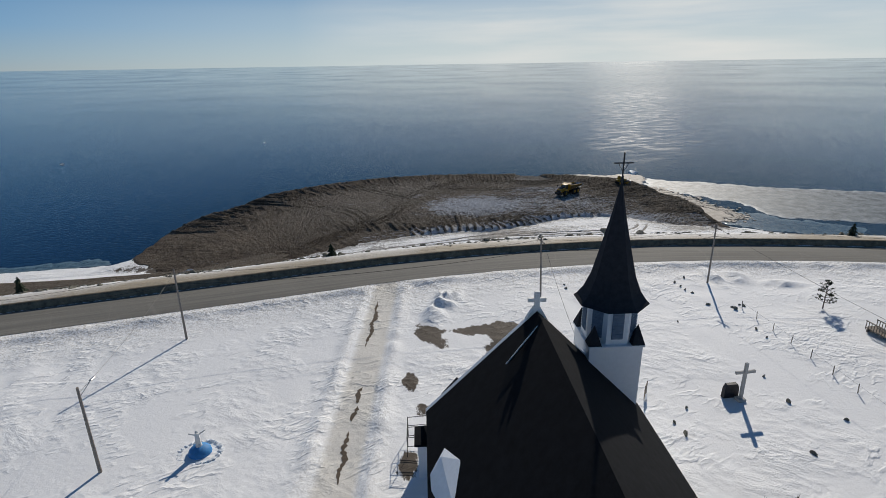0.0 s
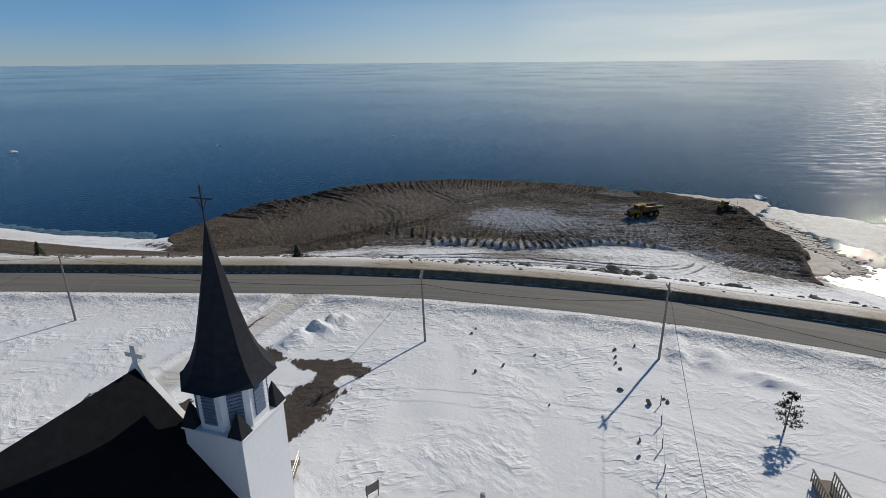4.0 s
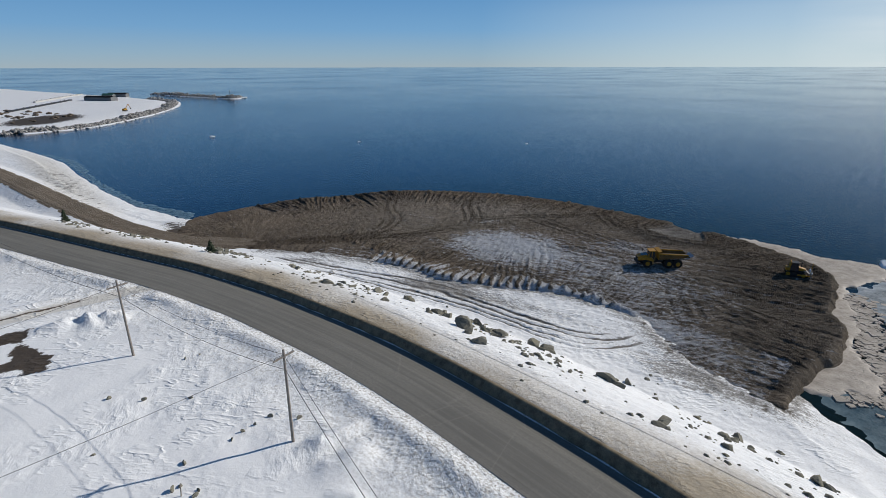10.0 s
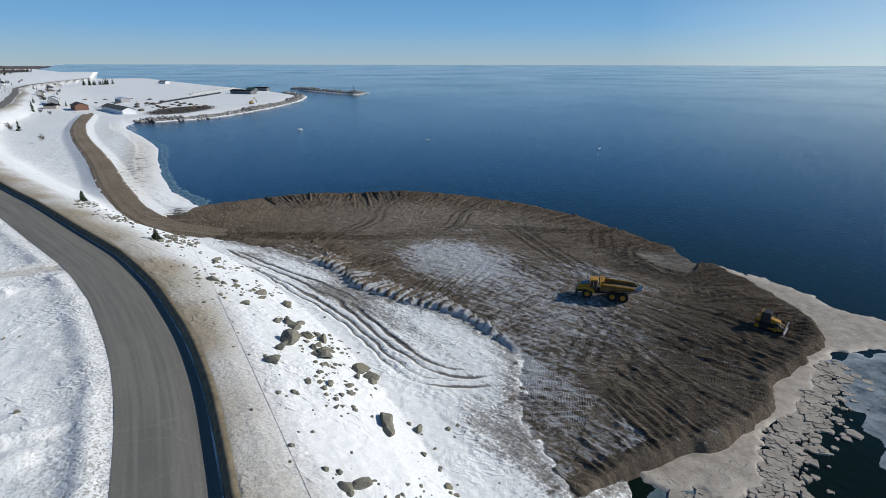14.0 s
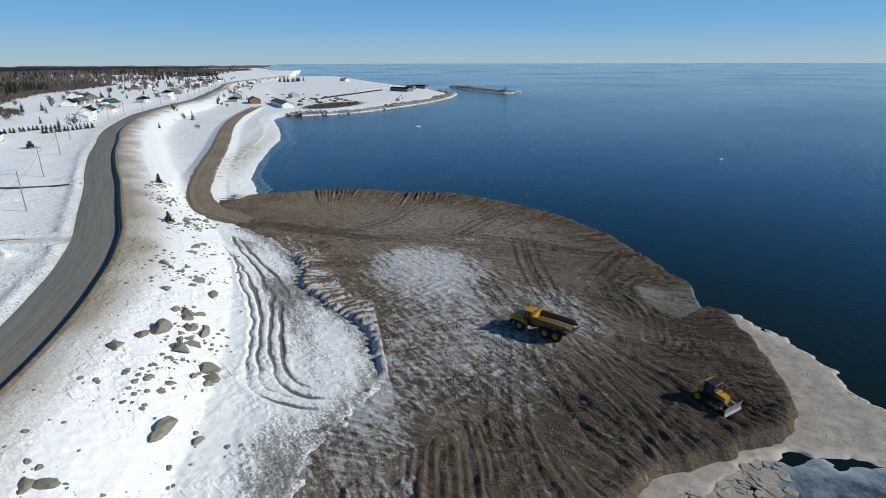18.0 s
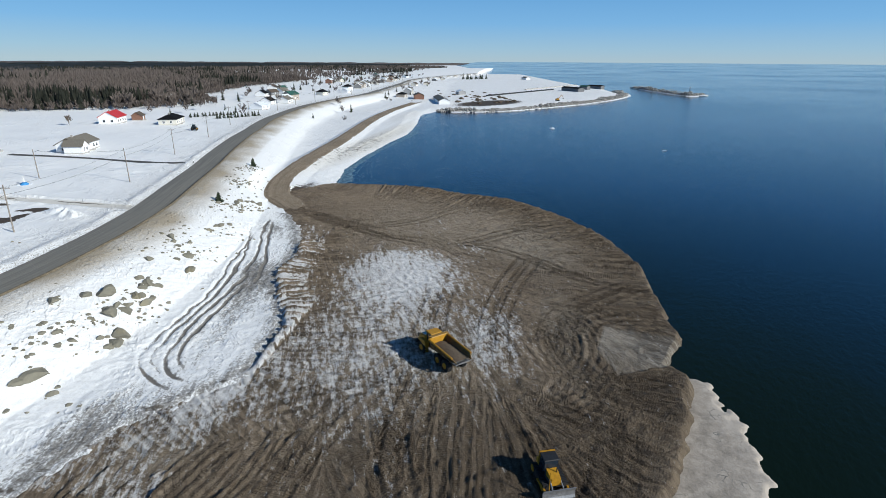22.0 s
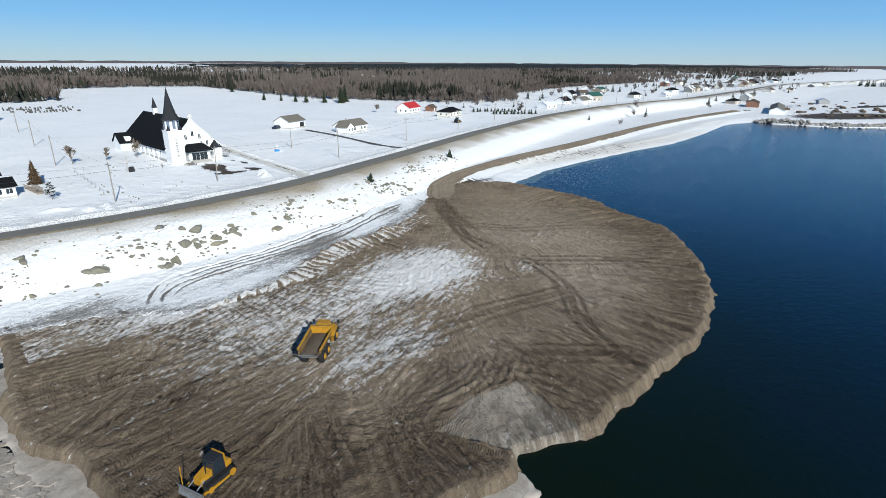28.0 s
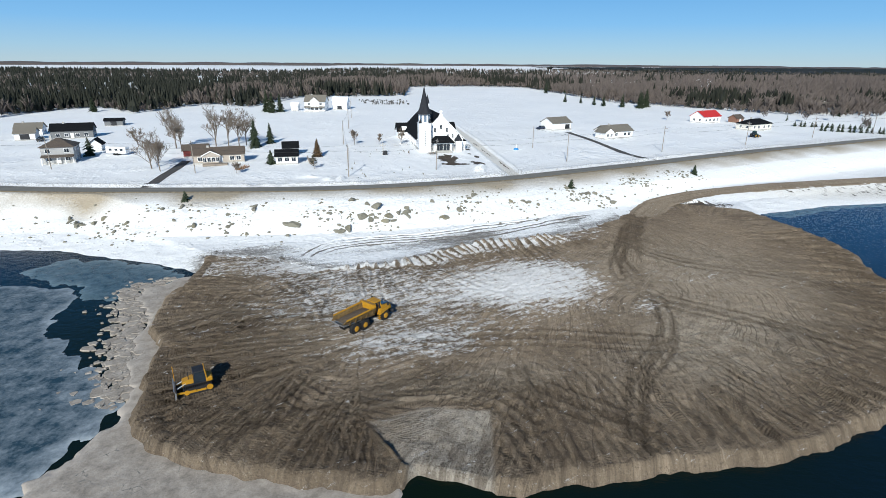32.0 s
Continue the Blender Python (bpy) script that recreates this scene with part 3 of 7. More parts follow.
def fill_z(x, y):
    d, along = (v.reshape(np.shape(x)) for v in to_line(x, y, FILL))
    d = np.where(inside(x, y, FILL), np.abs(d), -np.abs(d))
    d = d + 0.5 * grain(x, y, 1.9, 31) + 0.45 * grain(x, y, 6, 32)
    top = 1.35 + 0.22 * np.clip((d - 8) / 25, 0, 1) + 0.10 * grain(x, y, 9, 2)
    sea = y > 138
    sea = sea | (x < -58) | (x > 66)
    edge = np.interp(d, [-2, 0, 0.5, 0.85, 60], [-1.4, 0.1, 0.95, 1.4, 60])
    return np.where(sea, np.minimum(top, edge), np.minimum(top, 1.0 + np.clip(d, -2, 4) * 0.15)), d, along


# ---- meshes ----
def sheet(name, xs, ys, z, material, attrs=(), keep=None):
    """A height field over a grid of places, as one mesh."""
    X, Y = np.meshgrid(xs, ys, indexing="ij")
    n, m = X.shape
    q = np.arange(n * m).reshape(n, m)
    quads = np.stack([q[:-1, :-1], q[1:, :-1], q[1:, 1:], q[:-1, 1:]], -1).reshape(-1, 4)
    if keep is not None:
        quads = quads[keep.ravel()[quads].all(1)]
    used = np.unique(quads)
    index = np.full(n * m, -1)
    index[used] = np.arange(len(used))
    me = bpy.data.meshes.new(name)
    me.from_pydata(np.stack([X.ravel(), Y.ravel(), z.ravel()], 1)[used].tolist(), [], index[quads].tolist())
    for key, value in attrs:
        me.attributes.new(key, "FLOAT", "POINT").data.foreach_set("value", np.asarray(value, np.float32).ravel()[used])
    me.materials.append(material)
    me.shade_smooth()
    return new(name, me)


def axis(lo, hi, step, far_lo, far_hi, grow=1.13):
    mid = list(np.arange(lo, hi + step / 2, step))
    a, k = [], step
    while (a[-1] if a else lo) > far_lo:
        k *= grow
        a.append(max(far_lo, (a[-1] if a else lo) - k))
    b, k = [], step
    while (b[-1] if b else hi) < far_hi:
        k *= grow
        b.append(min(far_hi, (b[-1] if b else hi) + k))
    return np.array(a[::-1] + mid + b)


def strip(name, line, offsets, material, lift=0.0, heights=None):
    """A band that follows a line, with a cross-section of offsets and heights."""
    d = np.gradient(line, axis=0)
    nrm = np.stack([-d[:, 1], d[:, 0]], 1) / np.linalg.norm(d, axis=1)[:, None]
    verts, faces, k = [], [], len(offsets)
    for p, q in zip(line, nrm):
        for i, o in enumerate(offsets):
            x, y = p + q * o
            verts.append((x, y, heights[i] if heights else gz(x, y) + lift))
    for i in range(len(line) - 1):
        for j in range(k - 1):
            a = i * k + j
            faces.append((a, a + k, a + k + 1, a + 1)[::-1])
    me = bpy.data.meshes.new(name)
    me.from_pydata(verts, [], faces)
    me.materials.append(material)
    me.shade_smooth()
    return new(name, me)


def disc_mask(x, y, cx, cy, rx, ry, turn=0.0):
    c, s = math.cos(turn), math.sin(turn)
    u, v = ((x - cx) * c + (y - cy) * s) / rx, (-(x - cx) * s + (y - cy) * c) / ry
    return np.exp(-(u * u + v * v) ** 1.5)


# ---- ground ----
xs = axis(-70, 100, 0.5, -4700, 4700, 1.055)
ys = axis(30, 136, 0.5, -4700, 600, 1.09)
# ruts that the machines cut through the snow between the boulders and the fill
RUTS = ([(-12.7, 108.9), (9.1, 114.0), (22.8, 117.5), (32.6, 118.3), (38.5, 118.7), (43.8, 119.4), (46.8, 121.4), (48.8, 124.0), (51.0, 128.8)],
        [(6, 114.6), (22.0, 118.6), (32.4, 119.4), (38.6, 120.0), (43.2, 120.8), (46.0, 122.8), (48.0, 126.0)],
        [(11.7, 119.6), (26.1, 120.6), (32.2, 120.8), (38.9, 121.8), (44.3, 123.3), (47.4, 126.2), (49.1, 129.8)],
        [(18, 121.4), (30.0, 122.4), (38.0, 123.2), (43.4, 124.6), (46.4, 127.6)],
        [(-16.7, 105.5), (-0.8, 112.3), (11.8, 116.6), (24, 119), (30, 119.8)], [(-20, 109.5), (-4, 115.5), (8, 120.5), (18, 123.2)], [(-22, 107.5), (-8, 112.2), (4, 116.8), (14, 119.2)])


def land(GX, GY, wide):
    """Height of the snowy land over a grid, and what lies on it; wide: half the width of a wheel rut."""
    gs = to_line(GX, GY, ROAD)[0].reshape(GX.shape)
    scruff = disc_mask(GX, GY, -61, 102, 10, 4.5) * 0.5 + disc_mask(GX, GY, -150, 94, 90, 9, -0.05) * 0.42 + disc_mask(GX, GY, -440, 140, 55, 24, -0.5) * 1.1 + disc_mask(GX, GY, -500, 80, 60, 15) * 0.5
    grass = np.interp(gs, [4.6, 5.5, 9, 12.5, 17], [0.75, 0.85, 0.7, 0.42, 0.1]) * (gs > 4.5) + 0.25 * grain(GX, GY, 8, 9) * (gs > 5) * (gs < 14)
    lanes = np.exp(-((GX + 9.4) / 2.0) ** 4) * (GY > -30) * (GY < 82)
    grit = np.interp(gs, [-17, -11, -5, 5, 14, 26, 34], [0, 0.5, 1, 0.8, 0.15, 0.2, 0.3]) + 0.3 * np.exp(-((np.abs(GX + 9.4) - 2.8) / 1.0) ** 2) * (GY < 82) * (GY > -30)
    earth = disc_mask(GX, GY, 6.8, 53, 3.9, 8.5, -0.12) * 0.95 + disc_mask(GX, GY, 6.4, 61.8, 4.2, 2.4, 0.2) * 0.85 + disc_mask(GX, GY, -2.2, 60.6, 1.9, 4.2, 0.5) * 0.85 + disc_mask(GX, GY, 1.6, 62.0, 3.0, 1.2) * 0.5
    earth = earth + disc_mask(GX, GY, -4.2, 49.8, 1.0, 2.6) * 0.75 + disc_mask(GX, GY, -3.6, 36.5, 1.2, 2) * 0.8 + disc_mask(GX, GY, -2.4, 44.5, 1.2, 1.6) * 0.6
    earth = earth - 0.55 * disc_mask(GX, GY, 3.4, 58.6, 1.1, 3.2, -0.7) - 0.5 * disc_mask(GX, GY, 8.6, 60.0, 0.8, 1.6, 0.4) - 0.4 * disc_mask(GX, GY, 5.0, 50.5, 0.35, 4.5, -0.3)
    earth = earth + scruff + np.interp(gs, [24, 27, 33, 36], [0, 0.08, 0.12, 0.1]) * (GX > -50) * (GX < 90)
    rut = np.zeros(GX.shape)
    bank_snow = (GX > -24) & (GX < 74) & (GY > 102) & (GY < 134)
    jx, jy = GX[bank_snow] + 0.25 * grain(GX[bank_snow], GY[bank_snow], 2.6, 48), GY[bank_snow] + 0.3 * grain(GX[bank_snow], GY[bank_snow], 2.1, 49)
    for pts in RUTS:
        line = spline(pts, 1.0)
        rd, along = to_line(jx, jy, line)
        ends = np.clip(np.minimum(along, along.max() - along) / 5.0, 0, 1)
        cut_ = (np.exp(-(rd / wide) ** 2) - 0.4 * np.exp(-((np.abs(rd) / wide - 2.0)) ** 2)) * ends
        rut[bank_snow] = np.where(np.abs(cut_) > np.abs(rut[bank_snow]), cut_, rut[bank_snow])
    rut = rut * np.clip(0.8 + 0.5 * grain(GX, GY, 11, 36), 0.3, 1)
    churn = disc_mask(GX, GY, 35, 124.5, 12, 4.0, 0.16) * 0.42 + disc_mask(GX, GY, 14, 120.5, 11, 3.4, 0.3) * 0.38 + disc_mask(GX, GY, -14, 110.5, 9, 3.5, 0.5) * 0.3 + disc_mask(GX, GY, 56, 122.5, 8, 3) * 0.25
    nearfill = (GX > -60) & (GX < 76) & (GY > 96) & (GY < 140)
    fdist = np.full(GX.shape, 99.0)
    fdist[nearfill] = np.abs(to_line(GX[nearfill], GY[nearfill], FILL)[0])
    earth = earth + np.interp(fdist, [0, 2, 5, 9], [0.30, 0.17, 0.06, 0]) 
    mottle = 1.0 * np.clip(rut, 0, 1) + 1.1 * churn + np.interp(fdist, [0, 2.5, 7, 10], [0.70, 0.45, 0.22, 0]) * (GX > -30) + 0.22 * disc_mask(GX, GY, -540, 170, 130, 60, -0.4) + 0.42 * disc_mask(GX, GY, -150, 96, 85, 8, -0.03) + 0.30 * disc_mask(GX, GY, -290, 88, 60, 9) + 0.55 * disc_mask(GX, GY, -60, 103.5, 11, 5.5, 0.3)
    mottle = mottle + 0.28 * np.interp(gs, [12, 17, 24, 28], [0, 1, 1, 0]) * np.clip(grain(GX, GY, 9, 38), 0, 1) * (GX > -70) * (GX < 120)
    z = ground_z(GX, GY) - 0.18 * rut + 0.12 * np.abs(grain(GX, GY, 1.1, 37)) * np.clip(churn * 3 + rut, 0, 1)
    return z, (("grass", grass), ("grit", grit), ("earth", earth), ("mottle", mottle), ("packed", lanes + 0.75 * disc_mask(GX, GY, -170, 96, 120, 9, -0.04) + 0.5 * disc_mask(GX, GY, -300, 85, 70, 10) + 0.4 * disc_mask(GX, GY, 25, 121, 34, 5, 0.12)))


BEACH = (-26.0, 76.0, 101.0, 136.5)
GX, GY = np.meshgrid(xs, ys, indexing="ij")
lz, kinds_of = land(GX, GY, 0.4)
lz = lz - 0.5 * ((GX > BEACH[0] + 1.5) & (GX < BEACH[1] - 1.5) & (GY > BEACH[2] + 1.5) & (GY < BEACH[3] - 1.5))
ground = sheet("ground", xs, ys, lz, SNOW, kinds_of)
bx, by = np.arange(BEACH[0], BEACH[1], 0.2), np.arange(BEACH[2], BEACH[3], 0.2)
BX, BY = np.meshgrid(bx, by, indexing="ij")
bz, kinds_of = land(BX, BY, 0.32)
rim_ = np.minimum(np.minimum(BX - BEACH[0], BEACH[1] - BX), np.minimum(BY - BEACH[2], BEACH[3] - BY))
beach = sheet("beach_snow", bx, by, bz + 0.04 + 0.05 * grain(BX, BY, 0.7, 47) * np.clip(rim_, 0, 1), SNOW, kinds_of)
tagged(beach, "churned dirty snow with wheel ruts above the earth fill", "snow", kind="structure")
tagged(ground, "snow-covered coastal land with trampled and wind-packed snow", "ground", kind="structure")

road = strip("road", ROAD, [-HALF, -2, 0, 2, HALF], ASPHALT, heights=[6.93, 6.99, 7.03, 6.99, 6.93])
run = np.concatenate([[0], np.cumsum(np.linalg.norm(np.diff(ROAD, axis=0), axis=1))])
road.data.attributes.new("across", "FLOAT", "POINT").data.foreach_set("value", np.tile(np.array([-HALF, -2, 0, 2, HALF], np.float32), len(ROAD)))
road.data.attributes.new("length", "FLOAT", "POINT").data.foreach_set("value", np.repeat(run, 5).astype(np.float32))
tagged(road, "two-lane asphalt coast road, dry and salt-greyed", "road", kind="structure")

berm = strip("road_berm", ROAD[np.abs(ROAD[:, 0]) < 420], [HALF + 0.12, HALF + 0.38, HALF + 0.7, HALF + 1.05, HALF + 1.6], TURF, heights=[6.8, 7.42, 7.88, 7.95, 7.6])
tagged(berm, "earth berm with dry straw-coloured grass along the road", "embankment", kind="structure")

haul_z = np.interp(to_line(HAUL[:, 0], HAUL[:, 1], HAUL)[1], [0, 8, 14, 45, 75], [0.9, 1.2, 1.6, 2.55, 2.95])
haul = strip("haul_road", HAUL, [-4.2, -2.9, -1.6, -0.5, 0.5, 1.6, 2.9, 4.2], EARTH, heights=[0.0] * 8)
hv = haul.data.vertices
for i in range(len(HAUL)):
    for j, dz in enumerate((-0.35, 0.05, -0.05, 0.06, 0.06, -0.05, 0.05, -0.35)):
        hv[i * 8 + j].co.z = haul_z[i] + dz + 0.05 * float(grain(hv[i * 8 + j].co.x, hv[i * 8 + j].co.y, 1.7, 4))
for key, value in (("pale", 0.4), ("inward", 99.0), ("reach", 40.0), ("track", 0.0), ("snowy", 0.0)):
    haul.data.attributes.new(key, "FLOAT", "POINT").data.foreach_set("value", np.full(len(HAUL) * 8, value, np.float32))
haul.data.attributes.new("fan", "FLOAT", "POINT").data.foreach_set("value", np.tile(np.array([-4.2, -2.9, -1.6, -0.5, 0.5, 1.6, 2.9, 4.2], np.float32), len(HAUL)))
tagged(haul, "rutted brown earth haul road along the beach", "dirt road", kind="structure")

fx, fy = np.arange(-72, 76, 0.24), np.arange(94, 200, 0.24)
FX, FY = np.meshgrid(fx, fy, indexing="ij")
fz, fd, fa = fill_z(FX, FY)
# windrows that the dozer left as it pushed each load over the edge
rs = np.random.RandomState(19)
crest = np.cumsum(rs.uniform(0.8, 2.3, 500))
tall, first, last = rs.uniform(0.25, 1.0, 501), rs.uniform(0.0, 1.6, 501), rs.uniform(7, 22, 501)
fu = fa + 0.55 * grain(FX, FY, 7, 11) + 0.18 * grain(FX, FY, 1.8, 29)
k = np.clip(np.searchsorted(crest, fu), 1, 499)
left_gap, right_gap = fu - crest[k - 1], crest[k] - fu
row_id = np.where(left_gap < right_gap, k - 1, k)
comb = np.clip(1 - np.minimum(left_gap * 1.5, right_gap) / 0.5, 0, 1) ** 0.8 * tall[row_id] * (0.75 + 0.5 * grain(row_id * 7.3, fd, 2.5, 13))
window = np.clip((fd - first[row_id]) / 1.2, 0, 1) * np.clip((last[row_id] - fd) / 3.0, 0, 1)
furrow = comb * window * np.interp(fd, [0, 4, 22], [0.75, 0.65, 0.35]) * np.interp(FX, [10, 40], [1.25, 0.42]) - 0.12 * np.interp(fd, [0, 3, 19], [0, 1, 0])
SHELF = np.array([(24.6, 184.6), (27.4, 197.5), (36.2, 196.5), (35.5, 192.0), (39.2, 184.4), (32, 182.6)])
shelf = inside(FX, FY, SHELF) * np.clip(np.abs(to_line(FX, FY, np.vstack([SHELF, SHELF[:1]]))[0].reshape(FX.shape)) / 0.5, 0, 1)
furrow = furrow * (1 - shelf)
small = np.cumsum(rs.uniform(0.5, 1.1, 900))
k = np.clip(np.searchsorted(small, fu * 1.02 + 0.25 * grain(FX, FY, 3, 39)), 1, 899)
tiny = np.clip(1 - np.minimum(np.abs(fu * 1.02 - small[k - 1]), np.abs(small[k] - fu * 1.02)) / 0.26, 0, 1) * rs.uniform(0, 0.22, 900)[k] * np.clip(0.6 + grain(k * 3.1, fd, 2.2, 40), 0, 1)
furrow = furrow + tiny * np.interp(FX, [30, 50], [1.0, 1.5]) * np.interp(fd, [0.6, 2, 20, 28], [0, 1, 0.8, 0]) * (1 - shelf)
# mask for the shade and damp tone painted along the rows
ridge = np.clip(comb * window * np.interp(FX, [10, 40], [1.5, 0.8]) + tiny * 3, 0, 1) * np.clip(fd / 2, 0, 1) * (FY > 126) * (1 - shelf)
fz = fz - 0.45 * shelf * np.clip((FY - 184) / 4, 0, 1)
# single passes of the tracked machine, each two prints wide
PASSES = ([(64, 174), (56, 172), (44, 168), (28, 166), (12, 168), (-4, 172)], [(63, 178), (52, 181), (44, 182), (38, 178), (30, 176), (18, 178)],
          [(68, 160), (58, 158), (46, 158), (34, 163), (24, 168)], [(66, 146), (56, 148), (44, 152), (32, 156), (16, 156)],
          [(57, 187), (51, 180), (46, 172), (44, 162), (46, 150), (52, 140)], [(46, 192), (44, 184), (38, 177), (28, 175), (18, 180), (8, 190)],
          [(40, 191), (41, 183), (35, 178.5), (24, 180), (20, 186)], [(-30, 178), (-22, 168), (-12, 158), (-10, 146), (-18, 132), (-30, 118)],
          [(-48, 160), (-38, 150), (-26, 142), (-22, 130), (-30, 116), (-38, 106)], [(10, 190), (4, 180), (-6, 170), (-12, 156), (-14, 140), (-24, 122), (-36, 108)])
pass_print, pass_run = np.zeros(FX.shape), np.zeros(FX.shape)
for n, pts in enumerate(PASSES):
    for turn in (0.0, 2.6):
        line_ = spline(np.array(pts) + (0.4 * turn, turn), 1.5)
        near_ = inside(FX, FY, np.array([(line_[:, 0].min() - 3, line_[:, 1].min() - 3), (line_[:, 0].max() + 3, line_[:, 1].min() - 3), (line_[:, 0].max() + 3, line_[:, 1].max() + 3), (line_[:, 0].min() - 3, line_[:, 1].max() + 3)]))
        pd, pr = to_line(FX[near_], FY[near_], line_)
        on = np.clip(1.6 - np.abs(np.abs(pd) - 0.95) / 0.28, 0, 1)
        keep_ = on > pass_print[near_]
        a, b = pass_print[near_], pass_run[near_]
        a[keep_], b[keep_] = on[keep_], pr[keep_]
        pass_print[near_], pass_run[near_] = a, b
pass_print = pass_print * np.clip(0.75 + 0.9 * grain(FX, FY, 11, 33), 0, 1) * np.clip((fd - 1.5) / 2, 0, 1)
fz = fz - 0.10 * pass_print + 0.08 * np.clip(np.abs(grain(FX, FY, 0.9, 34)) * 2, 0, 1) * (1 - shelf)
tread_zone = np.interp(fd, [0.8, 2.2, 16, 24], [0, 1, 0.8, 0]) * (FY > 128) * (1 - shelf) + 0.8 * disc_mask(FX, FY, 50, 168, 22, 22)
ruts = 0.12 * np.abs(grain(np.arctan2(FY - 108, FX + 34) * 55, np.hypot(FX + 34, FY - 108) * 0.07, 0.6, 17)) * np.interp(fd, [6, 14], [0.3, 1]) + 0.06 * grain(FX * 0.9 + FY * 0.5, FY * 0.25, 0.8, 18)
arcs = np.sin(np.hypot(FX - 31, FY - 166) * 5.2 + 2.5 * grain(FX, FY, 6, 35)) * disc_mask(FX, FY, 31, 181.5, 12, 5) + np.sin(np.hypot(FX - 40, FY - 172) * 5.0) * disc_mask(FX, FY, 46, 178, 5, 5)
fz = fz + 0.09 * arcs * (1 - shelf)
fz = fz + ruts
scarp = np.interp(fd, [0, 0.9, 2.5, 7], [0.1, 0.8, 0.6, 0.0]) * ((FY < 137) & (FX > -5) & (FX < 46)) * (0.7 + 0.6 * grain(FX, FY, 2.1, 6))
slab = np.clip(np.sin(fa * 2 * math.pi / 1.9 + 1.3 * grain(FX, FY, 4, 23)), 0, 1) * np.interp(fd, [0.2, 1, 5, 7], [0, 0.55, 0.4, 0]) * ((FY < 137) & (FX > -8) & (FX < 42))
fz = fz + np.clip(scarp, 0, 2) + slab
fz = fz + furrow * (FY > 126) + 0.10 * grain(FX, FY, 0.8, 12)
snowy = 0.88 * disc_mask(FX, FY, 7, 148, 14, 11, 0.3) + 0.55 * disc_mask(FX, FY, -5, 161, 6, 4, 0.5) + 0.40 * disc_mask(FX, FY, 34, 148, 22, 12, 0.2) + 0.38 * disc_mask(FX, FY, 33, 168, 11, 5, 0.1)
snowy = snowy + 0.22 * disc_mask(FX, FY, 22, 162, 20, 12, 0.2) + 0.36 * disc_mask(FX, FY, 54, 136, 14, 5, -0.2) + 0.18 * disc_mask(FX, FY, -22, 150, 8, 6)
snowy = snowy + np.interp(fd, [-1, 2, 6, 9], [0.5, 0.42, 0.2, 0]) * (FY < 137) * (FX > -20) * (FX < 68)
snowy = snowy + 0.16 * disc_mask(FX, FY, 44, 150, 24, 18, 0.3)
pale = 0.55 * disc_mask(FX, FY, 40, 150, 24, 17, 0.3) + disc_mask(FX, FY, 27, 178.5, 14, 3.4, 0.1) * 0.8 + disc_mask(FX, FY, -22, 152, 22, 28, -0.5) * 0.75 + disc_mask(FX, FY, -10, 176, 16, 9, 0.3) * 0.7 + disc_mask(FX, FY, 62, 134, 7, 5) * 0.8
CENTRE = (-34.0, 108.0)
reach = np.hypot(FX - CENTRE[0], FY - CENTRE[1])
fan = np.arctan2(FY - CENTRE[1], FX - CENTRE[0]) * 55 + 5 * grain(FX, FY, 26, 61) + 1.2 * grain(FX, FY, 8, 62)
way = spline([(-38, 104), (-30, 115), (-20, 132), (-12, 148), (-4, 162), (8, 174), (20, 182)], 2)
wd = np.abs(to_line(FX, FY, way)[0].reshape(FX.shape))
track = np.exp(-((wd - 1.6) / 1.3) ** 2) * np.interp(FY, [100, 165, 180], [0.6, 0.4, 0]) + 0.6 * disc_mask(FX, FY, 59, 168, 14, 24) + 0.6 * disc_mask(FX, FY, 44, 186, 12, 7) + 0.45 * pass_print + 0.3 * np.interp(fd, [0.5, 3, 9, 15], [0, 1, 0.7, 0]) * (FY > 135)
snowy = snowy + (0.55 - 1.3 * np.clip(slab * 3, 0, 0.6)) * np.interp(fd, [0, 1, 5, 7], [0.6, 1, 0.8, 0]) * ((FY < 137) & (FX > -8) & (FX < 42))
snowy = snowy * (1 - 0.8 * np.exp(-(wd / 3.0) ** 2))
earth_fill = sheet("earth_fill", fx, fy, fz, EARTH, (("snowy", snowy), ("pale", pale), ("along", fa), ("inward", fd), ("fan", fan), ("reach", reach), ("track", np.clip(track, 0, 1)), ("shelf", shelf), ("ridge", ridge), ("tread_zone", tread_zone), ("pass_print", pass_print), ("pass_run", pass_run)), keep=fd > -2.1)
tagged(earth_fill, "tipped brown earth platform with dozer tracks and thin snow", "ground", kind="structure")

r_sea = np.array([0, 60, 120, 180, 250, 350, 500, 800, 1500, 2500, 4000, 4850])
me = bpy.data.meshes.new("water")
ring = 96
verts = [(r * math.cos(a), 120 + r * math.sin(a), (33 * max(0, (r - 1500) / 3350) if -0.25 < a < math.pi + 0.12 or a > 2 * math.pi - 0.25 else -4 * min(1, max(0, (r - 400) / 800)))) for r in r_sea[1:] for a in np.linspace(0, 2 * math.pi, ring, endpoint=False)]
faces = [tuple(range(ring))] + [(k * ring + i, (k + 1) * ring + i, (k + 1) * ring + (i + 1) % ring, k * ring + (i + 1) % ring) for k in range(len(r_sea) - 2) for i in range(ring)]
me.from_pydata(verts, [], faces)
me.materials.append(SEA)
me.shade_smooth()
water = tagged(new("water", me), "calm dark blue sea reaching the horizon", "sea", kind="structure")

# ---- kit for things and parts ----
def part(name, bm, material, parent, label="", smooth=False):
    """One bmesh as one mesh object under a thing or a part."""
    me = bpy.data.meshes.new(name)
    bm.to_mesh(me)
    bm.free()
    me.materials.append(material)
    if smooth:
        me.shade_smooth()
    ob = new(name, me)
    ob.parent = parent
    if label:
        ob["label"] = label
    return ob


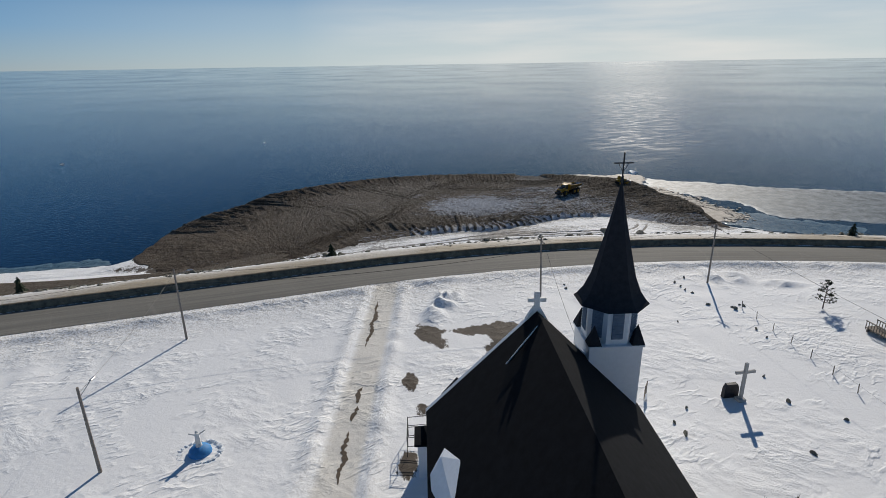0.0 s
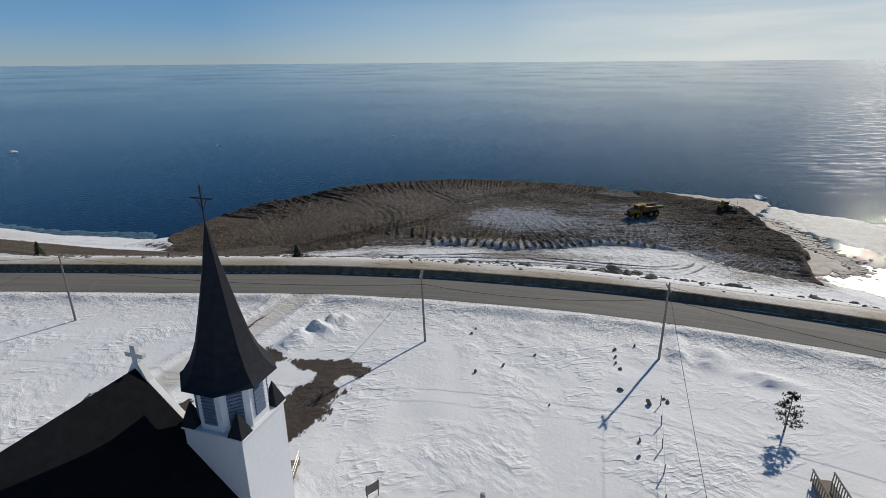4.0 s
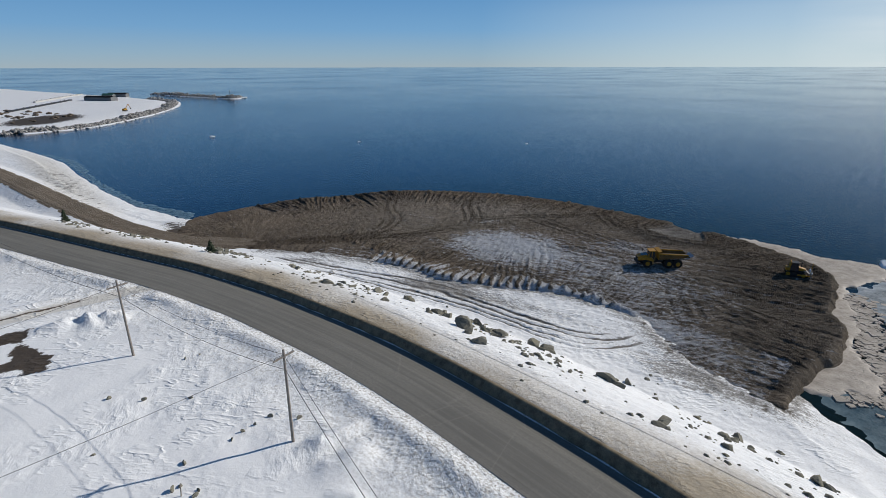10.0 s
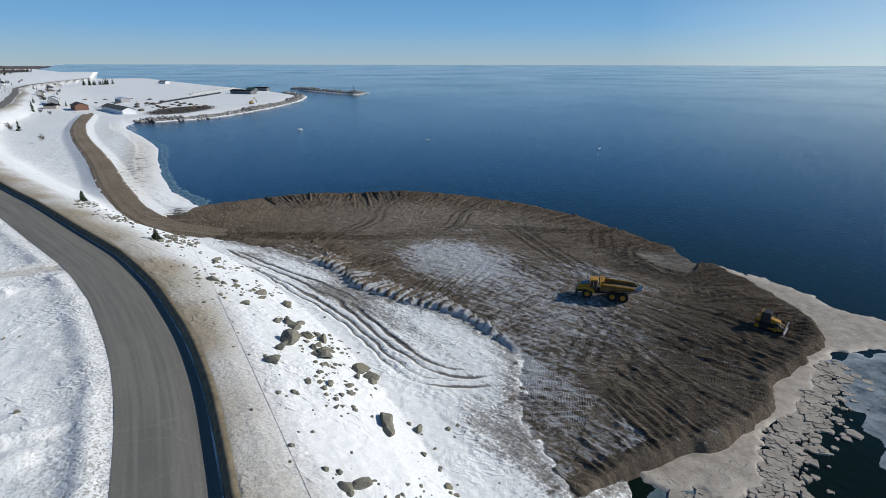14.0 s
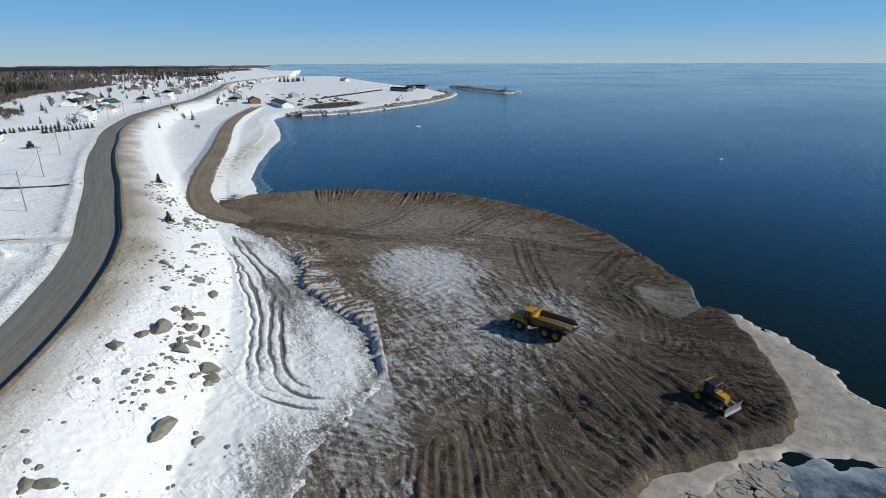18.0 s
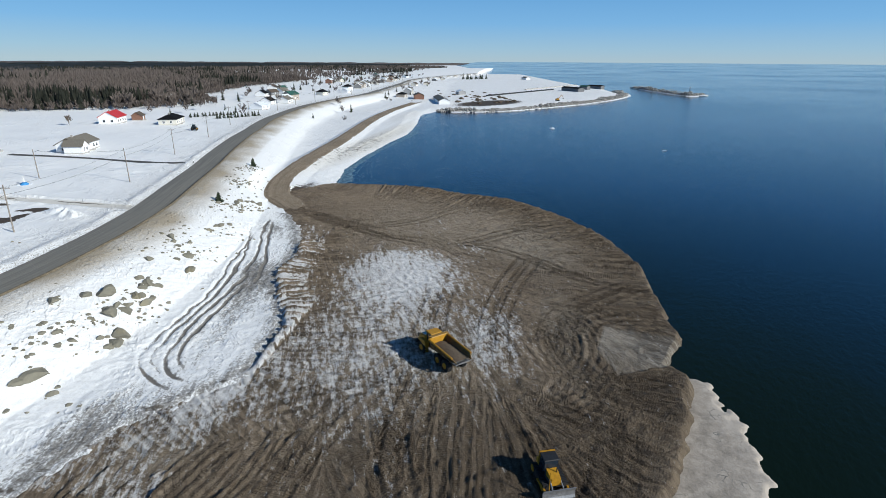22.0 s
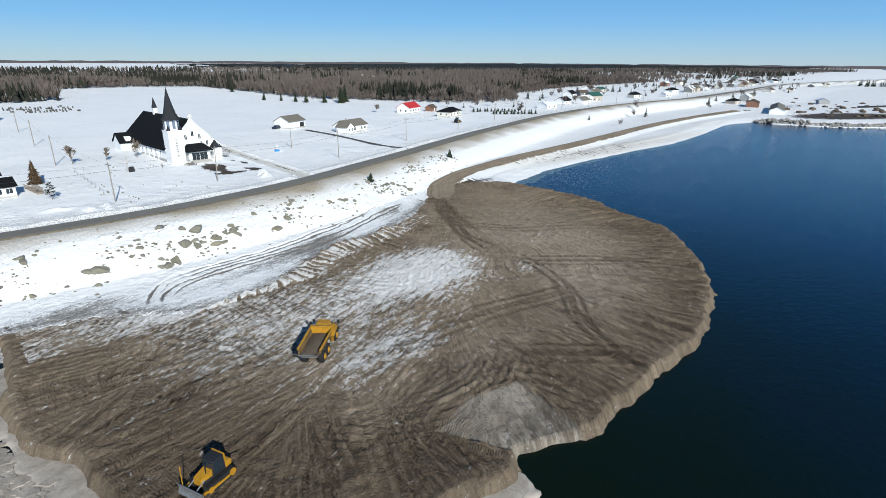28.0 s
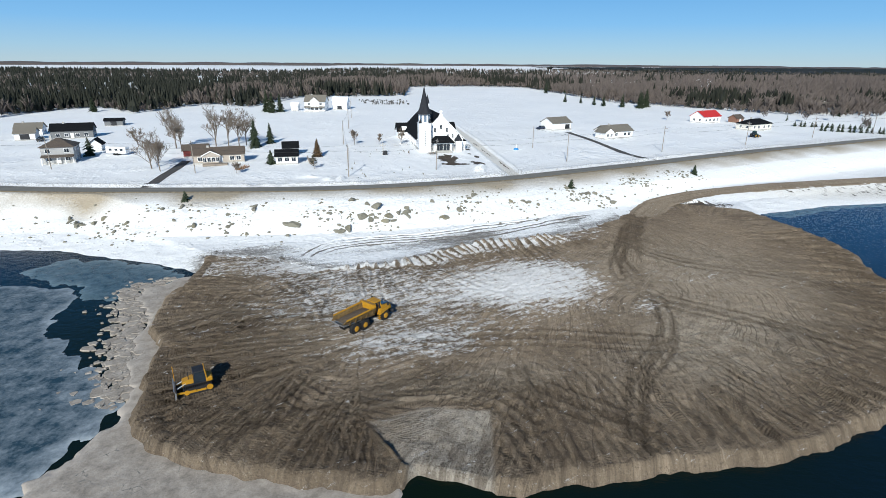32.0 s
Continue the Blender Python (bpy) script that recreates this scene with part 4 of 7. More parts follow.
def solo(name, bm, material, label, category, group="", kind="", smooth=False, m=None):
    ob = part(name, bm, material, None, smooth=smooth)
    if m:
        ob.matrix_basis = m
    return tagged(ob, label, category, group, kind)


def thing(name, label, category, m, group=""):
    ob = new(name)
    ob.empty_display_size = 0.3
    ob.matrix_basis = m
    return tagged(ob, label, category, group)


def box(x0, x1, y0, y1, z0, z1, bm=None, bevel=0.0):
    bm = bm or bmesh.new()
    r = bmesh.ops.create_cube(bm, size=1, matrix=Matrix.Translation(((x0 + x1) / 2, (y0 + y1) / 2, (z0 + z1) / 2)) @ Matrix.Diagonal((x1 - x0, y1 - y0, z1 - z0, 1)))
    if bevel:
        es = list({e for v in r["verts"] for e in v.link_edges})
        bmesh.ops.bevel(bm, geom=es, offset=bevel, segments=1, affect="EDGES")
    return bm


def tube(a, b, r0, r1=None, n=8, bm=None):
    """A round, tapered bar from a to b."""
    bm = bm or bmesh.new()
    a, b = Vector(a), Vector(b)
    q = (b - a).to_track_quat("Z", "Y").to_matrix().to_4x4()
    bmesh.ops.create_cone(bm, cap_ends=True, segments=n, radius1=r0, radius2=r0 if r1 is None else r1, depth=(b - a).length, matrix=Matrix.Translation((a + b) / 2) @ q)
    return bm


def solid(profile, y0, y1, bm=None):
    """A side view of (x, z) points, pulled from y0 to y1."""
    bm = bm or bmesh.new()
    f = bm.faces.new([bm.verts.new((x, y0, z)) for x, z in profile])
    r = bmesh.ops.extrude_face_region(bm, geom=[f])
    bmesh.ops.translate(bm, vec=(0, y1 - y0, 0), verts=[v for v in r["geom"] if isinstance(v, bmesh.types.BMVert)])
    bmesh.ops.recalc_face_normals(bm, faces=bm.faces)
    return bm


def hull(points, bm=None):
    bm = bm or bmesh.new()
    vs = [bm.verts.new(p) for p in points]
    bmesh.ops.convex_hull(bm, input=vs)
    return bm


def gable_roof(L, W, z0, rise, over=0.45, thick=0.18):
    """Two slabs along x that meet over y = 0."""
    bm = bmesh.new()
    k = rise / (W / 2)
    for s in (-1, 1):
        pts = [(0, z0 + rise), (s * (W / 2 + over), z0 - over * k), (s * (W / 2 + over), z0 - over * k + thick), (0, z0 + rise + thick * 1.2)]
        f = bm.faces.new([bm.verts.new((-L / 2 - over, y, z)) for y, z in pts])
        r = bmesh.ops.extrude_face_region(bm, geom=[f])
        bmesh.ops.translate(bm, vec=(L + 2 * over, 0, 0), verts=[v for v in r["geom"] if isinstance(v, bmesh.types.BMVert)])
    bmesh.ops.recalc_face_normals(bm, faces=bm.faces)
    return bm


def hip_roof(L, W, z0, rise, over=0.45, ridge=None):
    r = max(0.0, (L - W) / 2) if ridge is None else ridge
    a, b = L / 2 + over, W / 2 + over
    return hull([(sx * a, sy * b, z0) for sx in (-1, 1) for sy in (-1, 1)] + [(sx * a, sy * b, z0 - 0.16) for sx in (-1, 1) for sy in (-1, 1)] + [(r, 0, z0 + rise), (-r, 0, z0 + rise)])


def add_window(parent, x, y, z, w, h, face, frame_mat):
    """A window on the wall that faces +x, -x, +y or -y: a frame, and the pane set in it."""
    bm = bmesh.new()
    t, d = 0.09, 0.07
    for u0, u1, v0, v1 in ((-w / 2 - t, w / 2 + t, h / 2, h / 2 + t), (-w / 2 - t, w / 2 + t, -h / 2 - t, -h / 2), (-w / 2 - t, -w / 2, -h / 2, h / 2), (w / 2, w / 2 + t, -h / 2, h / 2), (-0.03, 0.03, -h / 2, h / 2)):
        box(u0, u1, -0.02, d, v0, v1, bm)
    turn = {"+y": 0, "-y": 180, "+x": -90, "-x": 90}[face]
    m = pose(x, y, z, 0, 0, turn)
    bm.transform(m)
    fr = part("window", bm, frame_mat, parent)
    g = box(-w / 2, w / 2, -0.02, 0.03, -h / 2, h / 2)
    g.transform(m)
    part("pane", g, GLASS, fr)
    return fr


def add_door(parent, x, y, z, w, h, face, mat):
    turn = {"+y": 0, "-y": 180, "+x": -90, "-x": 90}[face]
    m = pose(x, y, z, 0, 0, turn)
    bm = box(-w / 2, w / 2, -0.02, 0.06, 0, h)
    box(-w / 2 - 0.1, -w / 2, -0.02, 0.1, 0, h + 0.1, bm)
    box(w / 2, w / 2 + 0.1, -0.02, 0.1, 0, h + 0.1, bm)
    bm.transform(m)
    d = part("door", bm, mat, parent)
    k = box(w / 2 - 0.2, w / 2 - 0.1, 0.06, 0.12, h * 0.45, h * 0.5)
    k.transform(m)
    part("handle", k, STEEL, d)
    return d


def house(label, x, y, turn, L, W, wall_h, rise, walls, roof, hip=False, front=(), back=(), sides=True, doors=((0, 1.0),), chimney=True, name="house", porch=0.0, storeys=1, base=None):
    """A house along its own x, its front towards its own +y."""
    z = gz(x, y) - 0.05 if base is None else base
    h = thing(name, label, name, pose(x, y, z, 0, 0, turn))
    bm = box(-L / 2, L / 2, -W / 2, W / 2, -0.4, wall_h)
    if not hip:
        for s in (-1, 1):
            f = bm.faces.new([bm.verts.new((s * L / 2, yy, zz)) for yy, zz in ((-W / 2, wall_h), (W / 2, wall_h), (0, wall_h + rise))])
    part("wall", bm, walls, h)
    part("foundation", box(-L / 2 - 0.06, L / 2 + 0.06, -W / 2 - 0.06, W / 2 + 0.06, -0.6, 0.35), CONCRETE, h)
    rf = part("roof", hip_roof(L, W, wall_h, rise) if hip else gable_roof(L, W, wall_h, rise), roof, h)
    if chimney:
        part("chimney", box(L * 0.18, L * 0.18 + 0.7, -0.35, 0.35, wall_h + rise * 0.3, wall_h + rise + 0.7, bevel=0.04), CONCRETE, rf)
    for k in range(storeys):
        zz = 1.55 + 2.6 * k
        for u in front:
            add_window(h, u, W / 2, zz, 1.3, 1.2, "+y", WHITE)
        for u in back:
            add_window(h, u, -W / 2, zz, 1.1, 1.1, "-y", WHITE)
        if sides:
            for s, f in ((1, "+x"), (-1, "-x")):
                add_window(h, s * L / 2, -W * 0.2, zz, 1.0, 1.1, f, WHITE)
                add_window(h, s * L / 2, W * 0.22, zz, 1.0, 1.1, f, WHITE)
    for u, w in doors:
        add_door(h, u, W / 2, 0.3, w, 2.05, "+y", DARKMETAL if w > 1.8 else WHITE)
        part("step", box(u - w / 2 - 0.3, u + w / 2 + 0.3, W / 2, W / 2 + 1.2, -0.3, 0.25), CONCRETE, h)
    if porch:
        part("porch_roof", hull([(-L / 2, W / 2, 2.9), (L / 2, W / 2, 2.9), (-L / 2, W / 2 + porch, 2.4), (L / 2, W / 2 + porch, 2.4), (-L / 2, W / 2, 2.7), (L / 2, W / 2, 2.7), (-L / 2, W / 2 + porch, 2.25), (L / 2, W / 2 + porch, 2.25)]), roof, h)
        for i in range(5):
            u = -L / 2 + 0.2 + i * (L - 0.4) / 4
            part("post", box(u - 0.09, u + 0.09, W / 2 + porch - 0.3, W / 2 + porch - 0.12, -0.2, 2.4), WHITE, h)
    return h

# ---- church: its own +y faces the sea, the ridge runs along y ----
CH = pose(6.95, 38.6, gz(7, 30) - 0.1, 0, 0, 1.9)
church = thing("church", "large white wooden church with steep dark shingle roof and spire", "church", CH)
EAVE, PEAK, HW, LEN = 4.4, 12.6, 8.3, 40.0
body = [(-HW, -0.5), (HW, -0.5), (HW, EAVE), (0, PEAK), (-HW, EAVE)]
part("wall", solid(body, -LEN, 0), WHITE, church)
part("foundation", box(-HW - 0.12, HW + 0.12, -LEN - 0.1, 0.12, -0.7, 0.9), CONCRETE, church, "grey concrete footing")
bm = bmesh.new()
k = (PEAK - EAVE) / HW
for s in (-1, 1):
    solid([(0, PEAK + 0.04), (s * (HW + 0.7), EAVE - 0.7 * k + 0.04), (s * (HW + 0.7), EAVE - 0.7 * k + 0.3), (0, PEAK + 0.42)], -LEN - 0.4, -0.35, bm)
roof = part("roof", bm, ROOF, church, "black asphalt shingle roof")
for s in (-1, 1):
    part("gable_coping", solid([(0, PEAK + 0.1), (s * (HW + 0.75), EAVE - 0.75 * k + 0.1), (s * (HW + 0.75), EAVE - 0.75 * k + 0.3), (0, PEAK + 0.44)], -0.34, 0.1), WHITE, church)
# cross on the front gable
bm = box(-0.22, 0.22, -0.3, 0.05, PEAK + 0.3, PEAK + 1.85, bevel=0.04)
box(-0.55, 0.55, -0.26, 0.01, PEAK + 1.15, PEAK + 1.45, bm, bevel=0.04)
for sx, zz in ((-0.52, 1.3), (0.52, 1.3), (0, 1.85)):
    box(sx - 0.2, sx + 0.2, -0.27, 0.02, PEAK + zz - 0.16, PEAK + zz + 0.16, bm)
hull([(-0.9, -0.4, PEAK - 0.4), (0.9, -0.4, PEAK - 0.4), (-0.9, 0.1, PEAK - 0.4), (0.9, 0.1, PEAK - 0.4), (-0.25, -0.3, PEAK + 0.75), (0.25, -0.3, PEAK + 0.75), (-0.25, 0.05, PEAK + 0.75), (0.25, 0.05, PEAK + 0.75)], bm)
part("gable_cross", bm, STATUE, church, "pale grey cross on a pedestal")
# roof ladder
bm = bmesh.new()
for dx in (-0.36, 0.36):
    p, q = Vector((-0.55, -2.6, PEAK - 0.55 * k + 0.62)), Vector((-2.75, -3.6, PEAK - 2.75 * k + 0.62))
    tube(p + Vector((dx * 0.6, dx, 0)), q + Vector((dx * 0.6, dx, 0)), 0.05, n=5, bm=bm)
for i in range(11):
    c = p.lerp(q, (i + 0.5) / 11)
    tube(c + Vector((-0.21, -0.36, 0)), c + Vector((0.21, 0.36, 0)), 0.035, n=5, bm=bm)
part("roof_ladder", bm, STATUE, church, "white ladder lying on the roof")
# tower
TX, TY, TW = 6.3, 0.9, 2.15
tw_z = 10.0
part("tower_wall", box(TX - TW, TX + TW, TY - TW, TY + TW, -0.5, tw_z), WHITE, church)
part("tower_ledge", box(TX - TW - 0.15, TX + TW + 0.15, TY - TW - 0.15, TY + TW + 0.15, tw_z, tw_z + 0.2, bevel=0.05), WHITE, church)


def ngon(r, z, n=8, turn=22.5):
    return [(TX + r * math.cos(radians(turn + 360 / n * i)), TY + r * math.sin(radians(turn + 360 / n * i)), z) for i in range(n)]


# blue-grey holds the sky-lit shade of the belfry window recesses
RECESS_BLUE = plain("sky_lit_recess_blue", (0.16, 0.21, 0.28), 0.7)
belfry = part("belfry", hull(ngon(2.2, tw_z + 0.2) + ngon(2.2, 13.4)), WHITE, church)
for i in range(8):
    a = radians(45 * i)
    m = Matrix.Translation((TX + 2.04 * math.cos(a), TY + 2.04 * math.sin(a), 0)) @ pose(0, 0, 0, 0, 0, 45 * i - 90)
    bm = box(-0.45, 0.45, -0.05, 0.06, tw_z + 0.7, 13.0)
    bm.transform(m)
    lv = part("belfry_recess", bm, RECESS_BLUE, belfry, "belfry window recess with its blue sky-lit shade painted in")
    # invented cross bars in the same blue-grey; the window is one plain panel
    bm = bmesh.new()
    for j in range(9):
        z = tw_z + 0.85 + j * 0.24
        box(-0.45, 0.45, 0.05, 0.12, z, z + 0.07, bm)
    bm.transform(m)
    part("added_slats", bm, RECESS_BLUE, lv)
for sx in (-1, 1):
    for sy in (-1, 1):
        bm = bmesh.new()
        bmesh.ops.create_cone(bm, cap_ends=True, segments=4, radius1=0.75, radius2=0.02, depth=1.6, matrix=pose(TX + sx * 1.75, TY + sy * 1.75, tw_z + 1.0, 0, 0, 45))
        part("pinnacle", bm, SPIRE, church, "small dark pyramid pinnacle")
bm = bmesh.new()
rings = [(3.0, 13.3), (2.75, 13.5), (2.25, 14.2), (1.75, 15.4), (1.2, 17.6), (0.55, 20.4), (0.06, 22.9)]
vs = [[bm.verts.new(p) for p in ngon(r, z)] for r, z in rings]
for a, b in zip(vs[:-1], vs[1:]):
    for i in range(8):
        bm.faces.new((a[i], a[(i + 1) % 8], b[(i + 1) % 8], b[i]))
bm.faces.new(vs[0][::-1])
bm.faces.new(vs[-1])
spire = part("spire", bm, SPIRE, church, "tall flared octagonal black spire")
bm = tube((TX, TY, 22.6), (TX, TY, 25.2), 0.06, n=6)
tube((TX - 0.75, TY, 24.4), (TX + 0.75, TY, 24.4), 0.05, n=6, bm=bm)
tube((TX - 0.4, TY, 24.4), (TX, TY, 23.7), 0.025, n=5, bm=bm)
tube((TX + 0.4, TY, 24.4), (TX, TY, 23.7), 0.025, n=5, bm=bm)
part("spire_cross", bm, DARKMETAL, spire, "thin dark iron cross")
# vertical grille on the tower front, stepped windows
for j in range(9):
    add_window(church, TX, TY + TW, 2.4 + j * 0.62, 0.5, 0.34, "+y", WHITE)
for y in (-6, -10, -14, -18, -22, -26, -30, -34):
    for s, f in ((1, "+x"), (-1, "-x")):
        add_window(church, s * HW, y, 2.6, 0.9, 1.3, f, WHITE)
        part("pilaster", box(s * HW - (0.25 if s > 0 else 0.0), s * HW + (0.0 if s < 0 else 0.25), y - 2.2, y - 1.8, -0.3, EAVE - 0.9) if s > 0 else box(s * HW - 0.25, s * HW, y - 2.2, y - 1.8, -0.3, EAVE - 0.9), WHITE, church)
for u, z, w in ((-2.2, 7.4, 0.7), (0, 8.4, 0.8), (2.2, 7.4, 0.7), (-4.4, 5.2, 0.6), (-2.6, 5.0, 0.6)):
    add_window(church, u, 0.0, z, w, 1.5, "+y", WHITE)
# entrance porch
porch = part("porch", box(-3.6, 3.2, 0, 3.2, -0.4, 3.4), WHITE, church)
part("porch_roof", hull([(-4.4, 0, 3.4), (4.0, 0, 3.4), (-4.4, 4.2, 3.4), (4.0, 4.2, 3.4), (-4.4, 0, 3.2), (4.0, 0, 3.2), (-4.4, 4.2, 3.2), (4.0, 4.2, 3.2), (-2.6, 0, 5.3), (2.2, 0, 5.3), (-2.6, 1.6, 5.3), (2.2, 1.6, 5.3)]), ROOF, porch)
for u in (-2.1, -0.9, 0.4, 1.6):
    add_window(church, u, 3.2, 1.5, 0.95, 2.3, "+y", DARKMETAL)
for i in range(4):
    part("front_step", box(-3.2 - 0.1 * i, 2.8 + 0.1 * i, 3.2 + 0.4 * i, 3.7 + 0.4 * i, -0.5, 0.45 - 0.17 * i), CONCRETE, church)
for u, w, zz in ((-6.3, 1.15, 3.6),):
    t = part("corner_turret", box(u - w, u + w, 1.35 - w, 1.35 + w, -0.5, zz), WHITE, church)
    bm = bmesh.new()
    bmesh.ops.create_cone(bm, cap_ends=True, segments=4, radius1=w * 1.65, radius2=0.03, depth=2.2 * w, matrix=pose(u, 1.35, zz + 1.1 * w, 0, 0, 45))
    part("turret_roof", bm, SPIRE, t)
# ridge turret and rear parts
t = part("ridge_turret", box(-0.6, 0.6, -29.6, -28.4, PEAK - 0.8, PEAK + 2.2), WHITE, church)
bm = bmesh.new()
bmesh.ops.create_cone(bm, cap_ends=True, segments=8, radius1=0.95, radius2=0.02, depth=3.6, matrix=pose(0, -29, PEAK + 4.0))
part("turret_spire", bm, SPIRE, t)
part("sacristy_wall", solid([(-5, -0.5), (5, -0.5), (5, 3.2), (0, 7), (-5, 3.2)], -LEN - 9, -LEN), WHITE, church)
bm = bmesh.new()
for s in (-1, 1):
    solid([(0, 7.05), (s * 5.6, 2.8), (s * 5.6, 3.05), (0, 7.35)], -LEN - 9.4, -LEN + 0.2, bm)
part("sacristy_roof", bm, ROOF, church)
for s in (-1, 1):
    wing = part("transept_wall", hull([(s * HW, -LEN + 2, -0.5), (s * HW, -LEN + 9, -0.5), (s * (HW + 4), -LEN + 2, -0.5), (s * (HW + 4), -LEN + 9, -0.5), (s * HW, -LEN + 2, 4.3), (s * HW, -LEN + 9, 4.3), (s * (HW + 4), -LEN + 2, 3.4), (s * (HW + 4), -LEN + 9, 3.4), (s * HW, -LEN + 5.5, 6.2), (s * (HW + 4), -LEN + 5.5, 6.2)]), WHITE, church)
    bm = bmesh.new()
    for q in (-1, 1):
        hull([(s * (HW - 4), -LEN + 5.5, 6.4), (s * (HW + 4.4), -LEN + 5.5, 6.4), (s * (HW - 1), -LEN + 5.5 + q * 4, 3.2), (s * (HW + 4.4), -LEN + 5.5 + q * 4, 3.2), (s * (HW - 4), -LEN + 5.5, 6.6), (s * (HW + 4.4), -LEN + 5.5, 6.6), (s * (HW - 1), -LEN + 5.5 + q * 4, 3.45), (s * (HW + 4.4), -LEN + 5.5 + q * 4, 3.45)], bm)
    part("transept_roof", bm, ROOF, wing)
# side entry with its stair on the lane side
annex = part("side_entry", box(-HW - 1.4, -HW, -3.4, -1.6, -0.4, 3.1), WHITE, church)
part("entry_roof", box(-HW - 1.7, -HW, -3.7, -1.3, 3.1, 3.3, bevel=0.04), ROOF, annex)
add_window(church, -HW - 1.4, -2.5, 1.9, 0.5, 0.5, "-x", WHITE)
rail = bmesh.new()
for y in (-0.8, 0.6, 2.0):
    for z in (1.0, 1.9):
        tube((-HW - 0.1, y, z), (-HW - 2.4, y, z - 0.15), 0.03, n=5, bm=rail)
    tube((-HW - 2.4, y, -0.4), (-HW - 2.4, y, 1.8), 0.03, n=5, bm=rail)
for z in (1.0, 1.8):
    tube((-HW - 2.4, -0.8, z), (-HW - 2.4, 2.0, z), 0.03, n=5, bm=rail)
part("stair_rail", rail, DARKMETAL, church)
part("snow_drift", hull([(-HW - 0.3, -13, EAVE - 0.2), (-HW + 1.6, -9, EAVE + 1.9), (-HW + 0.6, -6.5, EAVE + 0.9), (-HW - 0.5, -8, EAVE - 0.1), (-HW + 0.9, -12.5, EAVE + 1.35), (-HW + 0.3, -7.4, EAVE + 0.9)]), BERG, roof, "patch of old snow left on the eave")

# ---- houses behind the road ----
GREY = plain("grey_siding", (0.36, 0.36, 0.36), 0.7, var=0.1)
BEIGE = plain("beige_siding", (0.40, 0.35, 0.30), 0.7, var=0.1)
CREAM = plain("cream_siding", (0.68, 0.65, 0.58), 0.7, var=0.08)
DARKGREY = plain("dark_grey_siding", (0.16, 0.165, 0.17), 0.7, var=0.15)
BROWNROOF = plain("brown_shingles", (0.10, 0.08, 0.065), 0.8, var=0.3)
GREYROOF = plain("grey_brown_shingles", (0.17, 0.155, 0.13), 0.8, var=0.25)
REDROOF = plain("red_metal_roof", (0.50, 0.035, 0.03), 0.45, var=0.15)
REDBRICK = plain("brown_brick", (0.22, 0.12, 0.085), 0.85, var=0.2)
GREENROOF = plain("green_shingles", (0.03, 0.10, 0.08), 0.75, var=0.2)

house("two-storey weathered grey clapboard house with dark hip roof", 133.5, 41, 12, 9, 8.5, 5.4, 2.4, GREY, BROWNROOF, True, (-2.6, 2.6), (-2, 2), doors=((0, 1.0),), porch=1.8, storeys=2)
house("long dark grey house with black gable roof", 155, -17, 14, 15, 8.5, 3.4, 2.4, DARKGREY, ROOF, False, (-5, -2, 2, 5), (-4, 4))
house("white garage with grey roof beside the dark house", 171, -13, 14, 7, 7, 2.8, 1.8, WHITE, GREYROOF, False, (), (), doors=((0, 3.0),), name="garage", sides=False, chimney=False)
house("small open shed with dark flat roof in the snow", 154, -57, 8, 8, 5, 2.6, 0.9, DARKGREY, ROOF, False, (), (), doors=((0, 2.4),), name="shed", sides=False, chimney=False)
house("small white shed with black roof beside a camper", 130.5, 22, 100, 5, 4, 2.6, 1.7, WHITE, ROOF, False, (), (), doors=((0, 1.2),), name="shed", sides=False, chimney=False)
def front_gable(h, u, w, d, wall_h, rise, W, walls, roof, panes):
    """A gabled bay on the front of a house, with its own roof and windows."""
    y0, y1 = W / 2 - 0.1, W / 2 + d
    bm = box(u - w / 2, u + w / 2, y0, y1, -0.2, wall_h)
    bm.faces.new([bm.verts.new(p) for p in ((u - w / 2, y1, wall_h), (u, y1, wall_h + rise), (u + w / 2, y1, wall_h))])
    bay = part("bay", bm, walls, h)
    for s in (-1, 1):
        e = u + s * (w / 2 + 0.3)
        part("bay_roof", hull([(u, y0 - 2.2, wall_h + rise + 0.12), (u, y1 + 0.3, wall_h + rise + 0.12), (e, y0 - 2.2, wall_h - 0.05), (e, y1 + 0.3, wall_h - 0.05), (u, y0 - 2.2, wall_h + rise - 0.05), (u, y1 + 0.3, wall_h + rise - 0.05), (e, y0 - 2.2, wall_h - 0.2), (e, y1 + 0.3, wall_h - 0.2)]), roof, h)
        part("bargeboard", hull([(u, y1 + 0.28, wall_h + rise - 0.2), (u, y1 + 0.36, wall_h + rise - 0.2), (u, y1 + 0.28, wall_h + rise + 0.14), (u, y1 + 0.36, wall_h + rise + 0.14), (e, y1 + 0.28, wall_h - 0.32), (e, y1 + 0.36, wall_h - 0.32), (e, y1 + 0.28, wall_h), (e, y1 + 0.36, wall_h)]), WHITE, bay)
    for k in range(panes):
        add_window(h, u + (k - (panes - 1) / 2) * w / panes, y1, 1.5, w / panes * 0.72, 1.3, "+y", WHITE)


mobile = house("beige mobile home with brown roof and front gable", 82.5, 49.5, 9, 15.5, 6.2, 3.0, 1.7, BEIGE, BROWNROOF, False, (-6, -4, 1.2, 2.6, 5.6), (-4, 3), doors=((-0.6, 1.0),))
front_gable(mobile, 2.2, 5.2, 1.3, 2.9, 1.3, 6.2, BEIGE, BROWNROOF, 4)
part("deck", box(-2.6, 4.8, 4.4, 6.4, -0.3, 0.35), WOODPLANK, mobile)
MAROON = plain("maroon_siding", (0.20, 0.045, 0.04), 0.7, var=0.15)
